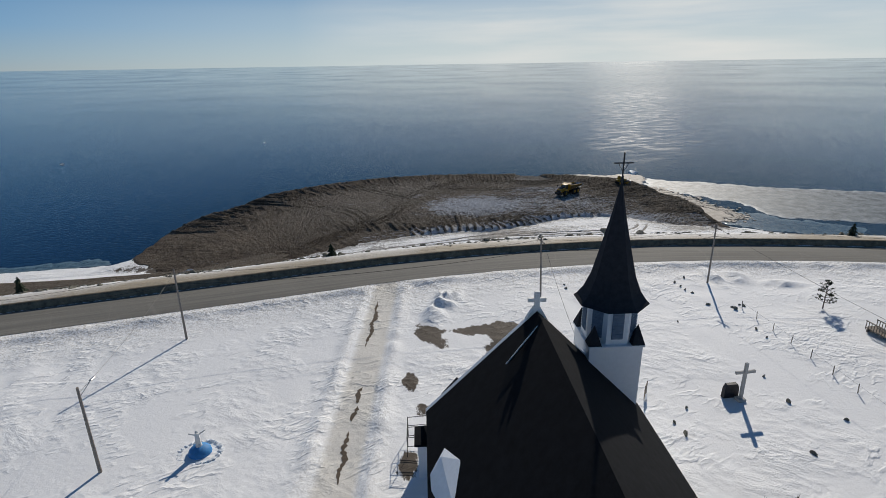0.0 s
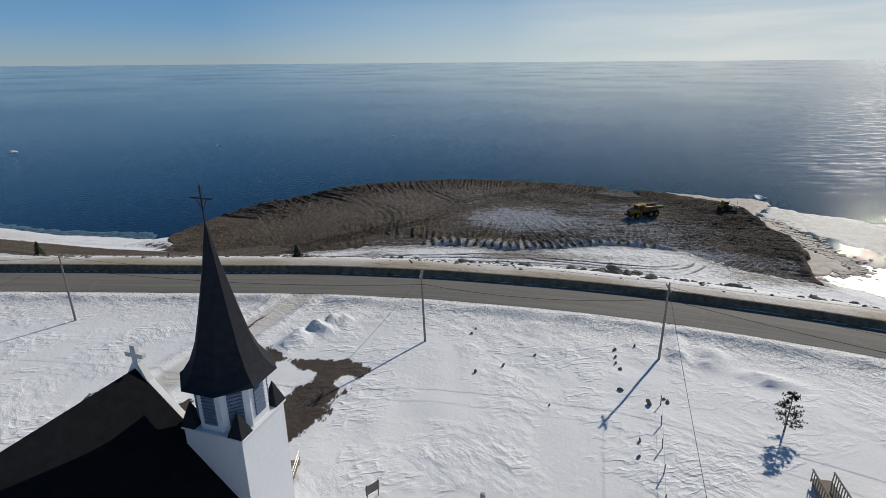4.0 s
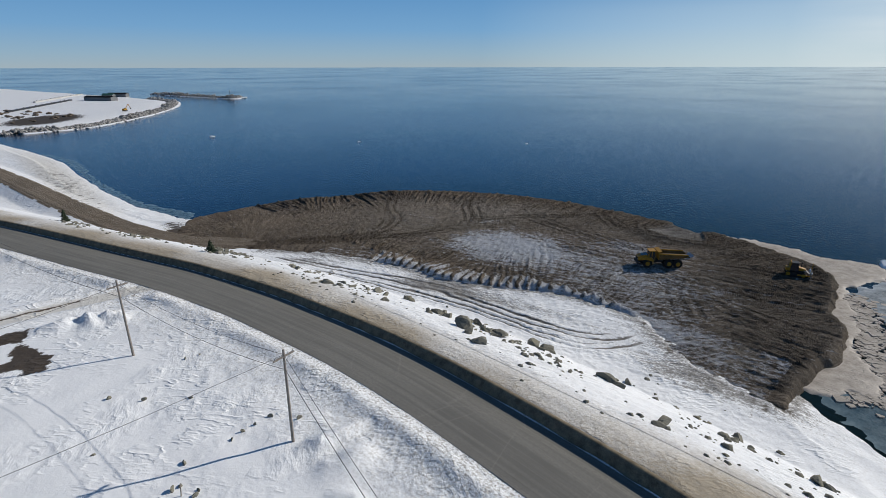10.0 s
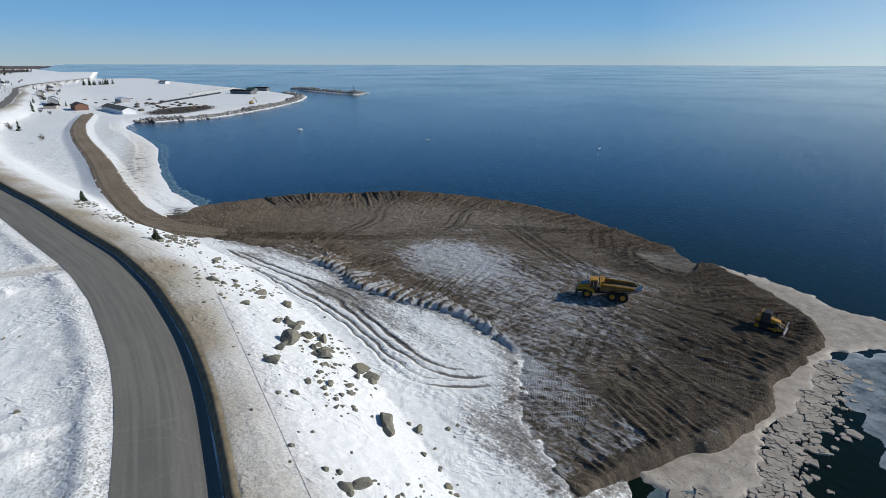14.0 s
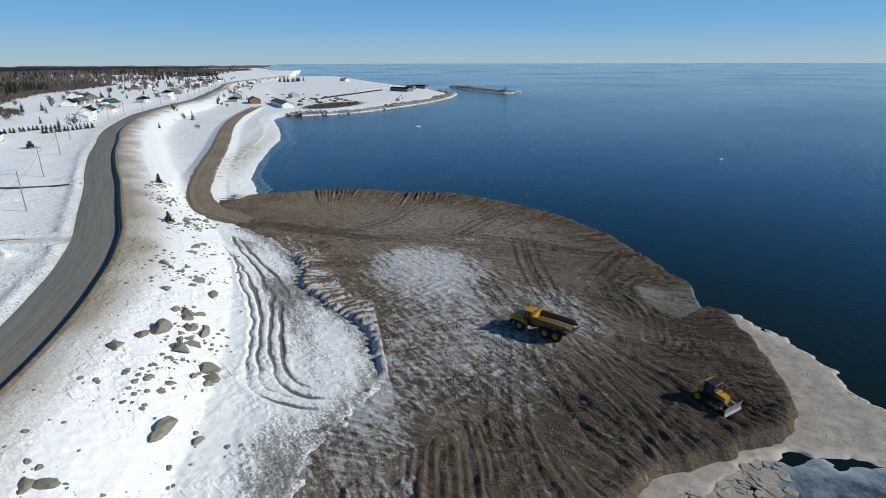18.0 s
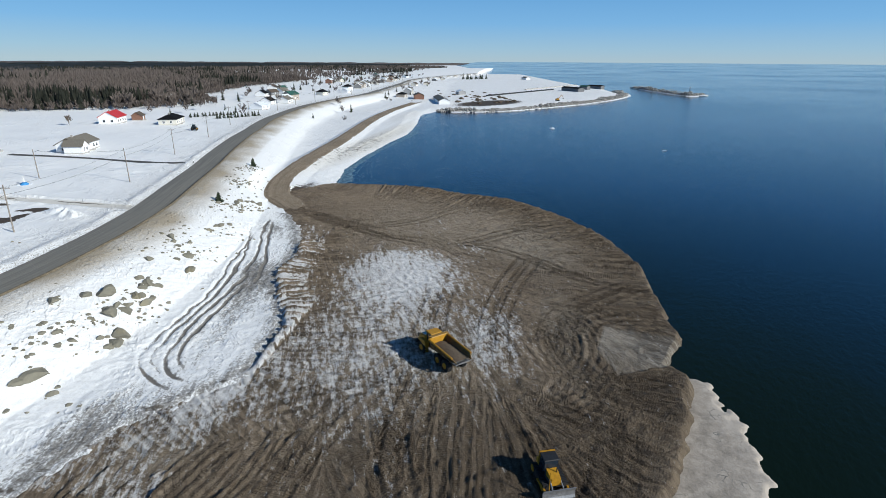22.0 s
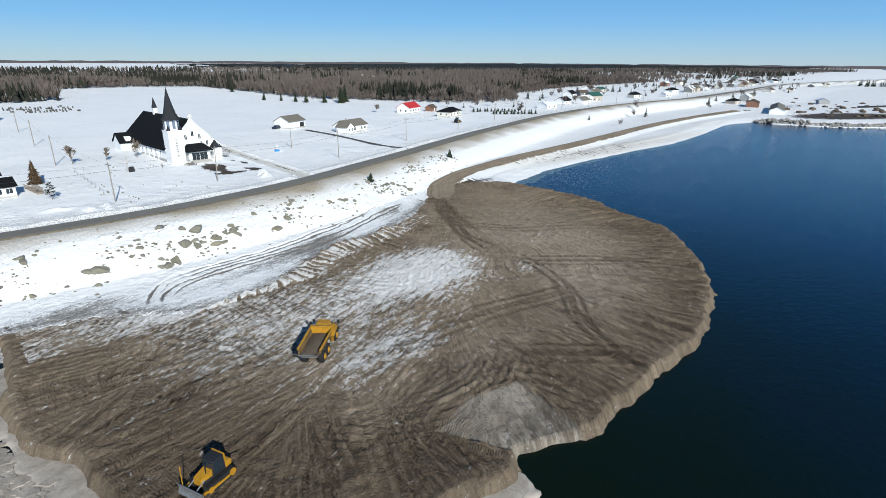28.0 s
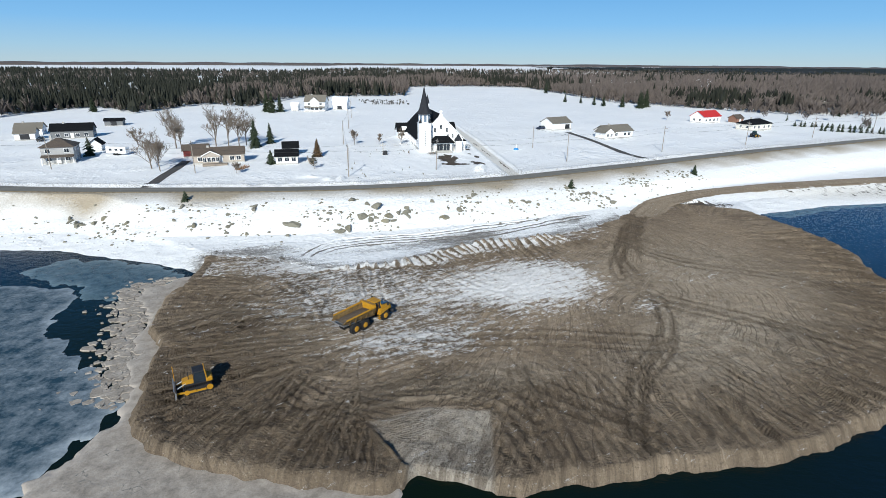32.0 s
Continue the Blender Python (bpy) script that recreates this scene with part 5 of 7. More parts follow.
house("white and maroon garage behind the mobile home", 92.5, 38, 12, 8, 5, 2.5, 1.4, MAROON, BROWNROOF, False, (), (), doors=((0, 1.2),), name="shed", sides=False, chimney=False)
house("small cream cottage with black roof and big windows", 60.3, 55.2, 4, 6.8, 6.0, 2.7, 1.5, CREAM, ROOF, False, (-2.1, 0.0, 2.1), (), doors=(), name="cottage", chimney=False)
house("small white outbuilding behind the cottage", 60.5, 41, 6, 5, 4.6, 2.8, 1.6, WHITE, ROOF, False, (0,), (), doors=(), name="shed", sides=False, chimney=False)
farm = house("large white farmhouse with porch at the wood's edge", 59, -103, -12, 12, 9, 5.6, 3.4, WHITE, GREYROOF, False, (-3.5, 0, 3.5), (), doors=((1.6, 1.0),), porch=2.4, storeys=2)
front_gable(farm, 0, 5, 0.6, 5.6, 2.2, 9, WHITE, GREYROOF, 2)
house("white barn with snow on its roof behind the farmhouse", 45, -112, -12, 9, 8, 4.5, 2.8, WHITE, BERG, False, (), (), doors=((0, 2.6),), name="barn", sides=False, chimney=False)
house("small white shed at the wood's edge", 72, -108, -12, 4, 4, 3.2, 1.6, WHITE, BERG, False, (), (), doors=((0, 1.0),), name="shed", sides=False, chimney=False)
house("white double garage with open dark door and grey roof", -57.5, -14, 22, 11.5, 8.5, 3.2, 2.2, WHITE, GREYROOF, False, (), (), doors=((-3.4, 2.6),), name="garage", sides=False, chimney=False)
house("white bungalow with grey-brown roof and front gable", -76, 8.5, 17, 15, 8, 3.0, 2.2, WHITE, GREYROOF, False, (-5.5, -3, 2, 5), (-4, 3), doors=((-0.6, 1.0),))
house("front wing of the white bungalow with gable roof", -69.6, 13.3, 107, 6, 5, 2.9, 1.8, WHITE, GREYROOF, False, (), (), doors=(), chimney=False, name="annex")
house("white house with bright red metal roof", -152, -37, 20, 14, 8.5, 3.4, 2.6, WHITE, REDROOF, False, (-4.5, -1.5, 2, 5), (-4, 4))
house("brick and white bungalow with dark hip roof", -161, -10.5, 19, 16, 8.5, 3.0, 2.2, CREAM, ROOF, True, (-5.5, -2, 2.5, 6), (-4, 4), doors=((0.6, 1.0),))
house("small brown shed behind the red-roofed house", -170, -36, 20, 6, 5, 2.6, 1.6, REDBRICK, BROWNROOF, False, (), (), doors=((0, 1.2),), name="shed", sides=False, chimney=False)
house("small white house with blue-grey roof near the road", 178, -30, 12, 10, 7, 3.0, 2.0, WHITE, GREYROOF, False, (-3, 3), (), doors=((0, 1.0),))
house("low white house with snow on its roof", 188, 6, 20, 11, 7, 3.0, 2.0, WHITE, BERG, False, (-3, 3), (), doors=((0, 1.0),))

# travel trailer
tr = thing("travel_trailer", "white travel trailer parked in the snow", "trailer", pose(119.5, 33, gz(119.5, 33), 0, 0, -18))
part("body", box(-3.8, 3.8, -1.2, 1.2, 0.55, 2.9, bevel=0.25), WHITE, tr)
for u in (-2.4, -0.4, 1.8):
    add_window(tr, u, 1.2, 1.9, 0.9, 0.6, "+y", STEEL)
for u in (-0.5, 0.6):
    bm = tube((u, -1.25, 0.35), (u, 1.25, 0.35), 0.36, n=14)
    part("wheel", bm, BLACK, tr)
part("drawbar", tube((3.8, 0, 0.5), (5.2, 0, 0.45), 0.06), DARKMETAL, tr)

# the village along the road, and the long hall by the harbour
rng = random.Random(7)
tints = (WHITE, CREAM, GREY, BEIGE, WHITE, DARKGREY, REDBRICK)
roofs = (ROOF, GREYROOF, BROWNROOF, GREENROOF, BERG, GREYROOF)
names = {WHITE: "white", CREAM: "cream", GREY: "grey", BEIGE: "beige", DARKGREY: "dark grey", REDBRICK: "brown brick"}
rnames = {ROOF: "black", GREYROOF: "grey", BROWNROOF: "brown", GREENROOF: "green", BERG: "snowy"}
for i in range(46):
    along = -262 - i * 17 - rng.uniform(0, 12)
    k = int(np.abs(ROAD[:, 0] - along).argmin())
    d = ROAD[k + 1] - ROAD[k - 1]
    ang = math.degrees(math.atan2(d[1], d[0]))
    off = -rng.choice((22, 30, 48, 66, 90)) if rng.random() < 0.72 or along > -480 else rng.uniform(24, 40)
    n = np.array((-d[1], d[0])) / np.linalg.norm(d)
    x, y = ROAD[k] + n * off
    w, r = rng.choice(tints), rng.choice(roofs)
    house(names[w] + " village house with " + rnames[r] + " roof in snow", float(x), float(y), ang + rng.uniform(-12, 12), rng.uniform(9, 14), rng.uniform(7, 9), rng.choice((2.9, 3.1, 4.6)), rng.uniform(1.8, 2.8), w, r, rng.random() < 0.2, (-3, 3), (), sides=False, chimney=rng.random() < 0.5)
house("long white hall with many windows by the harbour", -443, 91, 14, 62, 10, 3.6, 2.2, WHITE, GREYROOF, False, tuple(range(-28, 30, 4)), (), doors=(), name="hall", sides=False, chimney=False, base=1.2)
house("brown harbour shed with dark roof", -478, 62, 14, 18, 10, 4.5, 2.2, REDBRICK, BROWNROOF, False, (), (), doors=((0, 3),), name="shed", sides=False, chimney=False, base=1.5)
house("low dark harbour building at the breakwater", -690, 240, 30, 40, 10, 4.5, 1.5, DARKGREY, ROOF, False, (), (), doors=((0, 3),), name="shed", sides=False, chimney=False, base=1.2)
house("low dark fish shed on the harbour quay", -775, 282, 42, 26, 8, 4.0, 1.6, DARKGREY, ROOF, False, (), (), doors=((0, 3),), name="shed", sides=False, chimney=False, base=1.2)
house("dark green harbour shed beside the quay", -742, 262, 42, 14, 7, 4.5, 1.8, DARKGREY, GREENROOF, False, (), (), doors=((0, 3),), name="shed", sides=False, chimney=False, base=1.2)
house("grey net shed with snowy roof at the harbour", -577, 96, 20, 16, 9, 3.6, 1.8, GREY, BERG, False, (), (), doors=((0, 3),), name="shed", sides=False, chimney=False, base=1.4)
house("white boat shed on the far shore", -1170, 178, 20, 30, 10, 4.0, 2.0, WHITE, GREYROOF, False, (), (), doors=((0, 3),), name="shed", sides=False, chimney=False, base=1.6)

# ---- trees ----
def conifer_mesh(h, r, seed, bm=None, dense=1.0):
    """Drooping sprays in uneven whorls round an axis."""
    rg = random.Random(seed)
    verts, faces = [], []
    n = int(h * 3.6 * dense)
    for i in range(n):
        f = 0.06 + 0.92 * i / n
        z, rad = h * f, r * (1 - f) ** 0.8 * rg.uniform(0.75, 1.15) + 0.08
        for j in range(rg.randint(7, 11)):
            a = rg.uniform(0, 6.283)
            L = rad * rg.uniform(0.55, 1.25)
            w = L * 0.22 + 0.05
            c, s = math.cos(a), math.sin(a)
            droop = L * rg.uniform(0.15, 0.45)
            k = len(verts)
            for (u, v, q) in ((0, 0, 0.12), (L * 0.55, w, -droop * 0.4), (L, 0, -droop), (L * 0.55, -w, -droop * 0.4), (L * 0.5, 0, -droop * 0.1 + 0.1)):
                verts.append((u * c - v * s, u * s + v * c, z + q))
            faces += [(k, k + 1, k + 4), (k + 1, k + 2, k + 4), (k + 2, k + 3, k + 4), (k + 3, k, k + 4)]
    k = len(verts)
    verts += [(0.05, 0, h * 0.93), (-0.03, 0.05, h * 0.93), (-0.03, -0.05, h * 0.93), (0, 0, h * 1.03)]
    faces += [(k, k + 1, k + 3), (k + 1, k + 2, k + 3), (k + 2, k, k + 3)]
    return verts, faces


def mesh_part(name, verts, faces, material, parent, label=""):
    me = bpy.data.meshes.new(name)
    me.from_pydata(verts, [], faces)
    me.materials.append(material)
    ob = new(name, me)
    ob.parent = parent
    if label:
        ob["label"] = label
    return ob


def conifer(label, x, y, h, r, seed, mat=None, dense=1.0, name="spruce_tree"):
    t = thing(name, label, "tree", pose(x, y, gz(x, y) - 0.05, 0, 0, seed * 37 % 360))
    part("trunk", tube((0, 0, -0.2), (0, 0, h * 0.92), 0.03 + h * 0.018, 0.02, 7), BARK, t)
    mesh_part("crown", *conifer_mesh(h, r, seed, dense=dense), mat or NEEDLES, t)
    return t


def pine(label, x, y, h, seed):
    """An open pine: bare lower trunk, limbs in whorls, a tuft of needles at each twig."""
    rg = random.Random(seed)
    t = thing("pine_tree", label, "tree", pose(x, y, gz(x, y) - 0.05))
    bm, v, f = tube((0, 0, -0.2), (0.08, 0.05, h), 0.09, 0.02, 7), [], []
    for i in range(9):
        z = h * (0.22 + 0.085 * i)
        for j in range(5):
            a, L = rg.uniform(0, 6.283), h * (0.34 - 0.031 * i) * rg.uniform(0.7, 1.15)
            end = Vector((L * math.cos(a), L * math.sin(a), z + 0.25 * L))
            tube((0, 0, z), end, 0.025, 0.012, 4, bm)
            for k in range(7):
                c = Vector((0, 0, z)).lerp(end, rg.uniform(0.4, 1.05)) + Vector((rg.uniform(-0.12, 0.12), rg.uniform(-0.12, 0.12), rg.uniform(-0.05, 0.12)))
                for q in range(5):
                    d = Vector((rg.uniform(-1, 1), rg.uniform(-1, 1), rg.uniform(-0.2, 1))).normalized() * rg.uniform(0.16, 0.3)
                    w = d.cross(Vector((0.3, 0.2, 1))).normalized() * 0.05
                    b = len(v)
                    v += [tuple(c - w), tuple(c + w), tuple(c + d)]
                    f.append((b, b + 1, b + 2))
    part("trunk", bm, BARK, t)
    mesh_part("crown", v, f, NEEDLES, t)
    return t


def limbs(h, seed, spread=0.55):
    rg = random.Random(seed)
    big, fine = bmesh.new(), ([], [])

    def grow(p, d, length, rad, level):
        q = p + d * length
        if level < 2:
            tube(p, q, rad, rad * 0.65, 6, big)
        else:
            v, f = fine
            side = d.cross(Vector((rg.uniform(-1, 1), rg.uniform(-1, 1), 0.3))).normalized() * rad
            other = d.cross(side).normalized() * rad
            k = len(v)
            v += [tuple(p + side), tuple(p - side * 0.5 + other), tuple(p - side * 0.5 - other), tuple(q)]
            f += [(k, k + 1, k + 3), (k + 1, k + 2, k + 3), (k + 2, k, k + 3)]
        if level == 5:
            return
        for i in range((9, 5, 4, 4, 3)[level]):
            a = p.lerp(q, rg.uniform(0.3 if level < 2 else 0.4, 1.0))
            e = (d + Vector((rg.uniform(-1, 1), rg.uniform(-1, 1), rg.uniform(0.0, 0.7))) * spread * (1.5 if level == 0 else 1.15)).normalized()
            grow(a, e, length * rg.uniform(0.5, 0.72), max(0.028, rad * 0.5), level + 1)

    grow(Vector((0, 0, -0.2)), Vector((rg.uniform(-0.06, 0.06), rg.uniform(-0.06, 0.06), 1)).normalized(), h * 0.5, h * 0.017, 0)
    return big, fine


def bare_tree(label, x, y, h, seed, spread=0.55):
    t = thing("bare_tree", label, "tree", pose(x, y, gz(x, y), 0, 0, seed * 53 % 360))
    big, (v, f) = limbs(h, seed, spread)
    part("trunk", big, BARK, t)
    mesh_part("crown", v, f, TWIG, t, "fine leafless twigs")
    return t


conifer("tall dark spruce standing in the snowy garden", 75, 25, 10.5, 2.8, 1, dense=1.5)
conifer("slender spruce beside the bare trees", 70.5, 17, 8.0, 2.0, 2, dense=1.4)
conifer("dense rounded pine beside the cream cottage", 65.3, 56.5, 4.6, 2.1, 3, dense=1.6)
conifer("rust-brown cedar standing in open snow", 51.2, 46.5, 6.4, 2.1, 4, RUSTNEEDLES, 1.6, "cedar_tree")
conifer("snow-dusted spruce beside the grey house", 128.5, 33, 6.5, 2.6, 6)
conifer("lone spruce on the far snowy slope", 195, -134, 9, 3.2, 7)
pine("young open pine standing alone in the snow", 51.2, 65.8, 4.4, 8)
conifer("small spruce on the embankment above the beach", -69, 80.2, 3.0, 1.2, 9, dense=1.6)
conifer("low spreading juniper bush on the embankment", -21.3, 94.8, 2.6, 1.5, 10, dense=1.6, name="juniper_bush")
conifer("low spruce bush on the embankment beside boulders", 80, 99.5, 2.6, 1.2, 11, dense=1.6)
for i, (x, y, h) in enumerate(((-136, -129, 8), (-133, -138, 7), (-146, -121, 9), (-155, -114, 12), (-158, -117, 11), (-137, -250, 9), (-155, -249, 7), (-128, -150, 6), (-163, -120, 13), (-120, -160, 7), (80, -100, 11), (84, -96, 12), (88, -103, 13))):
    conifer("dark spruce at the edge of the snowfield", x, y, h, h * 0.27, 40 + i)
for i in range(26):
    u = i / 25
    conifer("clipped young cedar in a hedge row", -193 - 30 * u + 0.6 * math.sin(i * 5), (-20, -5)[i % 2] + 12 * u, 2.9 + 0.6 * math.sin(i * 3.1), 1.25, 80 + i, name="hedge_cedar")
for i, (x, y, h, sp) in enumerate(((101, 57.5, 9, 0.6), (97, 62.5, 8, 0.6), (103, 24, 11, 0.6), (99.5, 30, 9, 0.65), (90, 20, 10.5, 0.55), (85.5, 20, 10.5, 0.55), (80.5, 25.5, 9, 0.45), (79, 20, 9, 0.45), (118, 18, 6, 0.7), (38.4, 25, 4.4, 0.4), (29, 24, 3.2, 0.4), (20.3, 24.5, 4.2, 0.4), (73.8, 68.3, 3.0, 0.7), (-136, -48, 4, 0.7))):
    bare_tree("leafless grey-brown tree standing in the snow", x, y, h * 1.3, 200 + i, sp * 1.15)
# reddish dry brush by the mobile home
rg = random.Random(5)
v, f = [], []
for i in range(260):
    x, y, a = rg.uniform(-1, 1), rg.uniform(-2.6, 2.6), rg.uniform(0, 6.3)
    k, h = len(v), rg.uniform(0.4, 1.3)
    v += [(x, y, 0), (x + 0.05, y + 0.05, 0), (x + 0.35 * math.cos(a), y + 0.35 * math.sin(a), h)]
    f.append((k, k + 1, k + 2))
br = mesh_part("dry_brush", v, f, STRAW, None)
br.matrix_basis = pose(73.3, 62, gz(73.3, 62), 0, 0, -25)
tagged(br, "reddish dry brush poking through the snow", "bush", kind="stuff")

# ---- woods ----
EDGE_X = [-2600, -1330, -830, -500, -400, -343, -286, -240, -200, -172, -152, -142, -89, -20, -6, 48, 78, 96, 107, 130, 150, 165, 204, 226, 240, 330, 600, 1600]
EDGE_Y = [-150, -130, -165, -150, -125, -112, -66, -66, -108, -140, -165, -330, -350, -330, -214, -202, -205, -156, -135, -165, -150, -117, -165, -140, -90, -60, -140, -500]


def scatter(x0, x1, d0, d1, area, seed):
    rs = np.random.RandomState(seed)
    n = int((x1 - x0) * (d1 - d0) / area)
    x, d = rs.uniform(x0, x1, n), rs.uniform(d0, d1, n)
    y = np.interp(x, EDGE_X, EDGE_Y) - d
    return x, y


spots = [(*scatter(-720, 520, 0, 160, 18, 1), 1.0), (*scatter(-900, 800, 160, 600, 85, 2), 1.15), (*scatter(-1500, 1500, 600, 1650, 330, 3), 1.9), (*scatter(-2300, -720, 0, 560, 150, 4), 1.4), (*scatter(-760, -60, -10, 70, 13, 5), 0.6), (*scatter(-60, 330, -4, 40, 45, 6), 0.6), (*scatter(-760, 0, 60, 260, 60, 7), 0.61)]
con_v, con_f, bar_v, bar_f = [], [], [], []
rs = np.random.RandomState(9)
for X, Y, size in spots:
    Z = ground_z(X, Y)
    kind = 1.5 * grain(X, Y, 60, 41) + 0.6 * grain(X, Y, 17, 42) - np.clip(-X - 120, -200, 250) / 520 - 0.12
    clear = grain(X, Y, 120, 43) > 0.78
    for x, y, z, k, c in zip(X, Y, Z, kind, clear):
        if c and y < -150:
            continue
        h = (4.5 + 9 * rs.beta(1.6, 1.6)) * (1 + 0.12 * (size - 1)) * (0.55 if size == 0.6 else 1)
        if size > 0.9 and k + rs.uniform(-0.35, 0.35) > -0.05:
            r, a0 = h * rs.uniform(0.16, 0.24) * size ** 0.9, rs.uniform(0, 6.3)
            for z0, z1, q in ((0.08, 0.55, 1.0), (0.35, 0.8, 0.72), (0.62, 1.04, 0.42)):
                b = len(con_v)
                for i in range(5):
                    a = a0 + i * 1.2566 + q
                    rr = r * q * rs.uniform(0.75, 1.2)
                    con_v.append((x + rr * math.cos(a), y + rr * math.sin(a), z + h * z0 * rs.uniform(0.8, 1.15)))
                con_v.append((x, y, z + h * z1))
                con_f += [(b + i, b + (i + 1) % 5, b + 5) for i in range(5)]
        else:
            h *= 0.85
            for i in range(46 if size < 1.1 else 22 if size < 1.5 else 11):
                b, a = len(bar_v), rs.uniform(0, 6.3)
                z0, L = z + h * rs.uniform(0.1, 0.5), h * rs.uniform(0.35, 0.6)
                out = L * rs.uniform(0.15, 0.75)
                w = (0.02 + 0.055 * size ** 1.8) * rs.uniform(0.6, 1.2)
                dx, dy = math.cos(a), math.sin(a)
                if i == 0:
                    z0, L, out = z, h * 0.9, 0.2
                bar_v += [(x - dy * w, y + dx * w, z0), (x + dy * w, y - dx * w, z0), (x + dx * out, y + dy * out, z0 + L)]
                bar_v.append((x + dx * out * 0.6 - dy * w * 2.6, y + dy * out * 0.6 + dx * w * 2.6, z0 + L * 0.8))
                bar_f += [(b, b + 1, b + 2), (b, b + 2, b + 3)]
tagged(mesh_part("conifer_woods", con_v, con_f, FARNEEDLES, None), "dark spruce woods behind the snowfields", "forest", kind="stuff")
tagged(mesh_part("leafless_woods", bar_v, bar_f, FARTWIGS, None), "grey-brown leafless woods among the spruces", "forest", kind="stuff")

# garden trees and bushes among the village houses
kinds = []
for k in range(3):
    me = bpy.data.meshes.new("spruce_tree")
    v, f = conifer_mesh(8, 2.2, 500 + k, dense=0.6)
    me.from_pydata(v, [], f)
    me.materials.append(NEEDLES)
    kinds.append(me)
for k in range(3):
    big, (v, f) = limbs(9, 520 + k, 0.65)
    big.free()
    me = bpy.data.meshes.new("bare_tree")
    me.from_pydata(v, [], f)
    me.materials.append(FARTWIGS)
    kinds.append(me)
rg = random.Random(91)
VX, VY, VK = [], [], []
for i in range(170):
    x = -rg.uniform(205, 1150)
    k = int(np.abs(ROAD[:, 0] - x).argmin())
    d = ROAD[k + 1] - ROAD[k - 1]
    p = ROAD[k] + np.array((-d[1], d[0])) / np.linalg.norm(d) * (-rg.uniform(14, 110) if rg.random() < 0.85 else rg.uniform(18, 45))
    VX.append(float(p[0]))
    VY.append(float(p[1]))
    VK.append(rg.choice((0, 1, 2, 3, 4, 5, 3, 4)))
for x, y, k, z in zip(VX, VY, VK, ground_z(np.array(VX), np.array(VY))):
    s = rg.uniform(0.4, 1.1)
    ob = new("spruce_tree" if k < 3 else "bare_tree", kinds[k])
    ob.matrix_basis = pose(x, y, float(z) - 0.05, 0, 0, rg.uniform(0, 360)) @ Matrix.Diagonal((s, s, s, 1))
    tagged(ob, "dark spruce in a snowy village garden" if k < 3 else "leafless tree in a snowy village garden", "tree", "village garden trees")

for i in range(16):
    x, y, s = -1110 - 5.2 * i, 42 + 2.9 * i + rg.uniform(-6, 6), rg.uniform(1.0, 1.7)
    ob = new("spruce_tree", kinds[i % 3])
    ob.matrix_basis = pose(x, y, gz(x, y) - 0.1, 0, 0, rg.uniform(0, 360)) @ Matrix.Diagonal((s, s, s, 1))
    tagged(ob, "dark spruce in a row near the far shore", "tree", "village garden trees")

# woods on the skyline; the paler bare-crown colour stands in for distance haze
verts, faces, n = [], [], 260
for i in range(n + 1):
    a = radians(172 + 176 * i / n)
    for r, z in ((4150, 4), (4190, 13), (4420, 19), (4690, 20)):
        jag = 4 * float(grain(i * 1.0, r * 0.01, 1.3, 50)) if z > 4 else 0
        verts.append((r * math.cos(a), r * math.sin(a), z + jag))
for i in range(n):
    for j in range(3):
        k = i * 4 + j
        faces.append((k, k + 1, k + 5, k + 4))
tagged(mesh_part("skyline_woods", verts, faces, FARTWIGS, None), "low woods along the skyline, coloured paler for haze", "forest", kind="stuff")
verts, faces = [], []
gx, gy = np.linspace(-3900, -900, 120), np.linspace(-2600, -330, 70)
QX, QY = np.meshgrid(gx, gy, indexing="ij")
qz = 15 + 3.0 * grain(QX, QY, 30, 51) - 14 * (grain(QX, QY, 260, 52) > 0.55)
cano = sheet("woods_canopy", gx, gy, qz, FARNEEDLES, keep=(QY < np.interp(QX, EDGE_X, EDGE_Y) - 400))
tagged(cano, "distant dark canopy of mixed woods", "forest", kind="stuff")

# ---- machines on the fill ----
def wheel(parent, x, y, r, w, side):
    bm = bmesh.new()
    bmesh.ops.create_cone(bm, cap_ends=True, segments=22, radius1=r, radius2=r, depth=w, matrix=pose(x, y, r, 90))
    bmesh.ops.bevel(bm, geom=[e for e in bm.edges if e.calc_face_angle(0) > 1.0], offset=0.12, segments=2, affect="EDGES")
    for i in range(22):
        a = 2 * math.pi * i / 22
        for s in (-1, 1):
            b = box(-0.05, 0.05, s * 0.02, s * w * 0.46, r - 0.02, r + 0.05)
            b.transform(Matrix.Translation((x, y, r)) @ Matrix.Rotation(a + s * 0.07, 4, "Y"))
            me = bpy.data.meshes.new("lug")
            b.to_mesh(me)
            b.free()
            bm.from_mesh(me)
            bpy.data.meshes.remove(me)
    ty = part("tyre", bm, BLACK, parent)
    rim = bmesh.new()
    bmesh.ops.create_cone(rim, cap_ends=True, segments=20, radius1=r * 0.52, radius2=r * 0.44, depth=0.1, matrix=pose(x, y + side * (w / 2 + 0.02), r, -90 * side))
    bmesh.ops.create_cone(rim, cap_ends=True, segments=14, radius1=r * 0.2, radius2=r * 0.16, depth=0.2, matrix=pose(x, y + side * (w / 2 + 0.08), r, -90 * side))
    part("rim", rim, YELLOW, ty)
    return ty


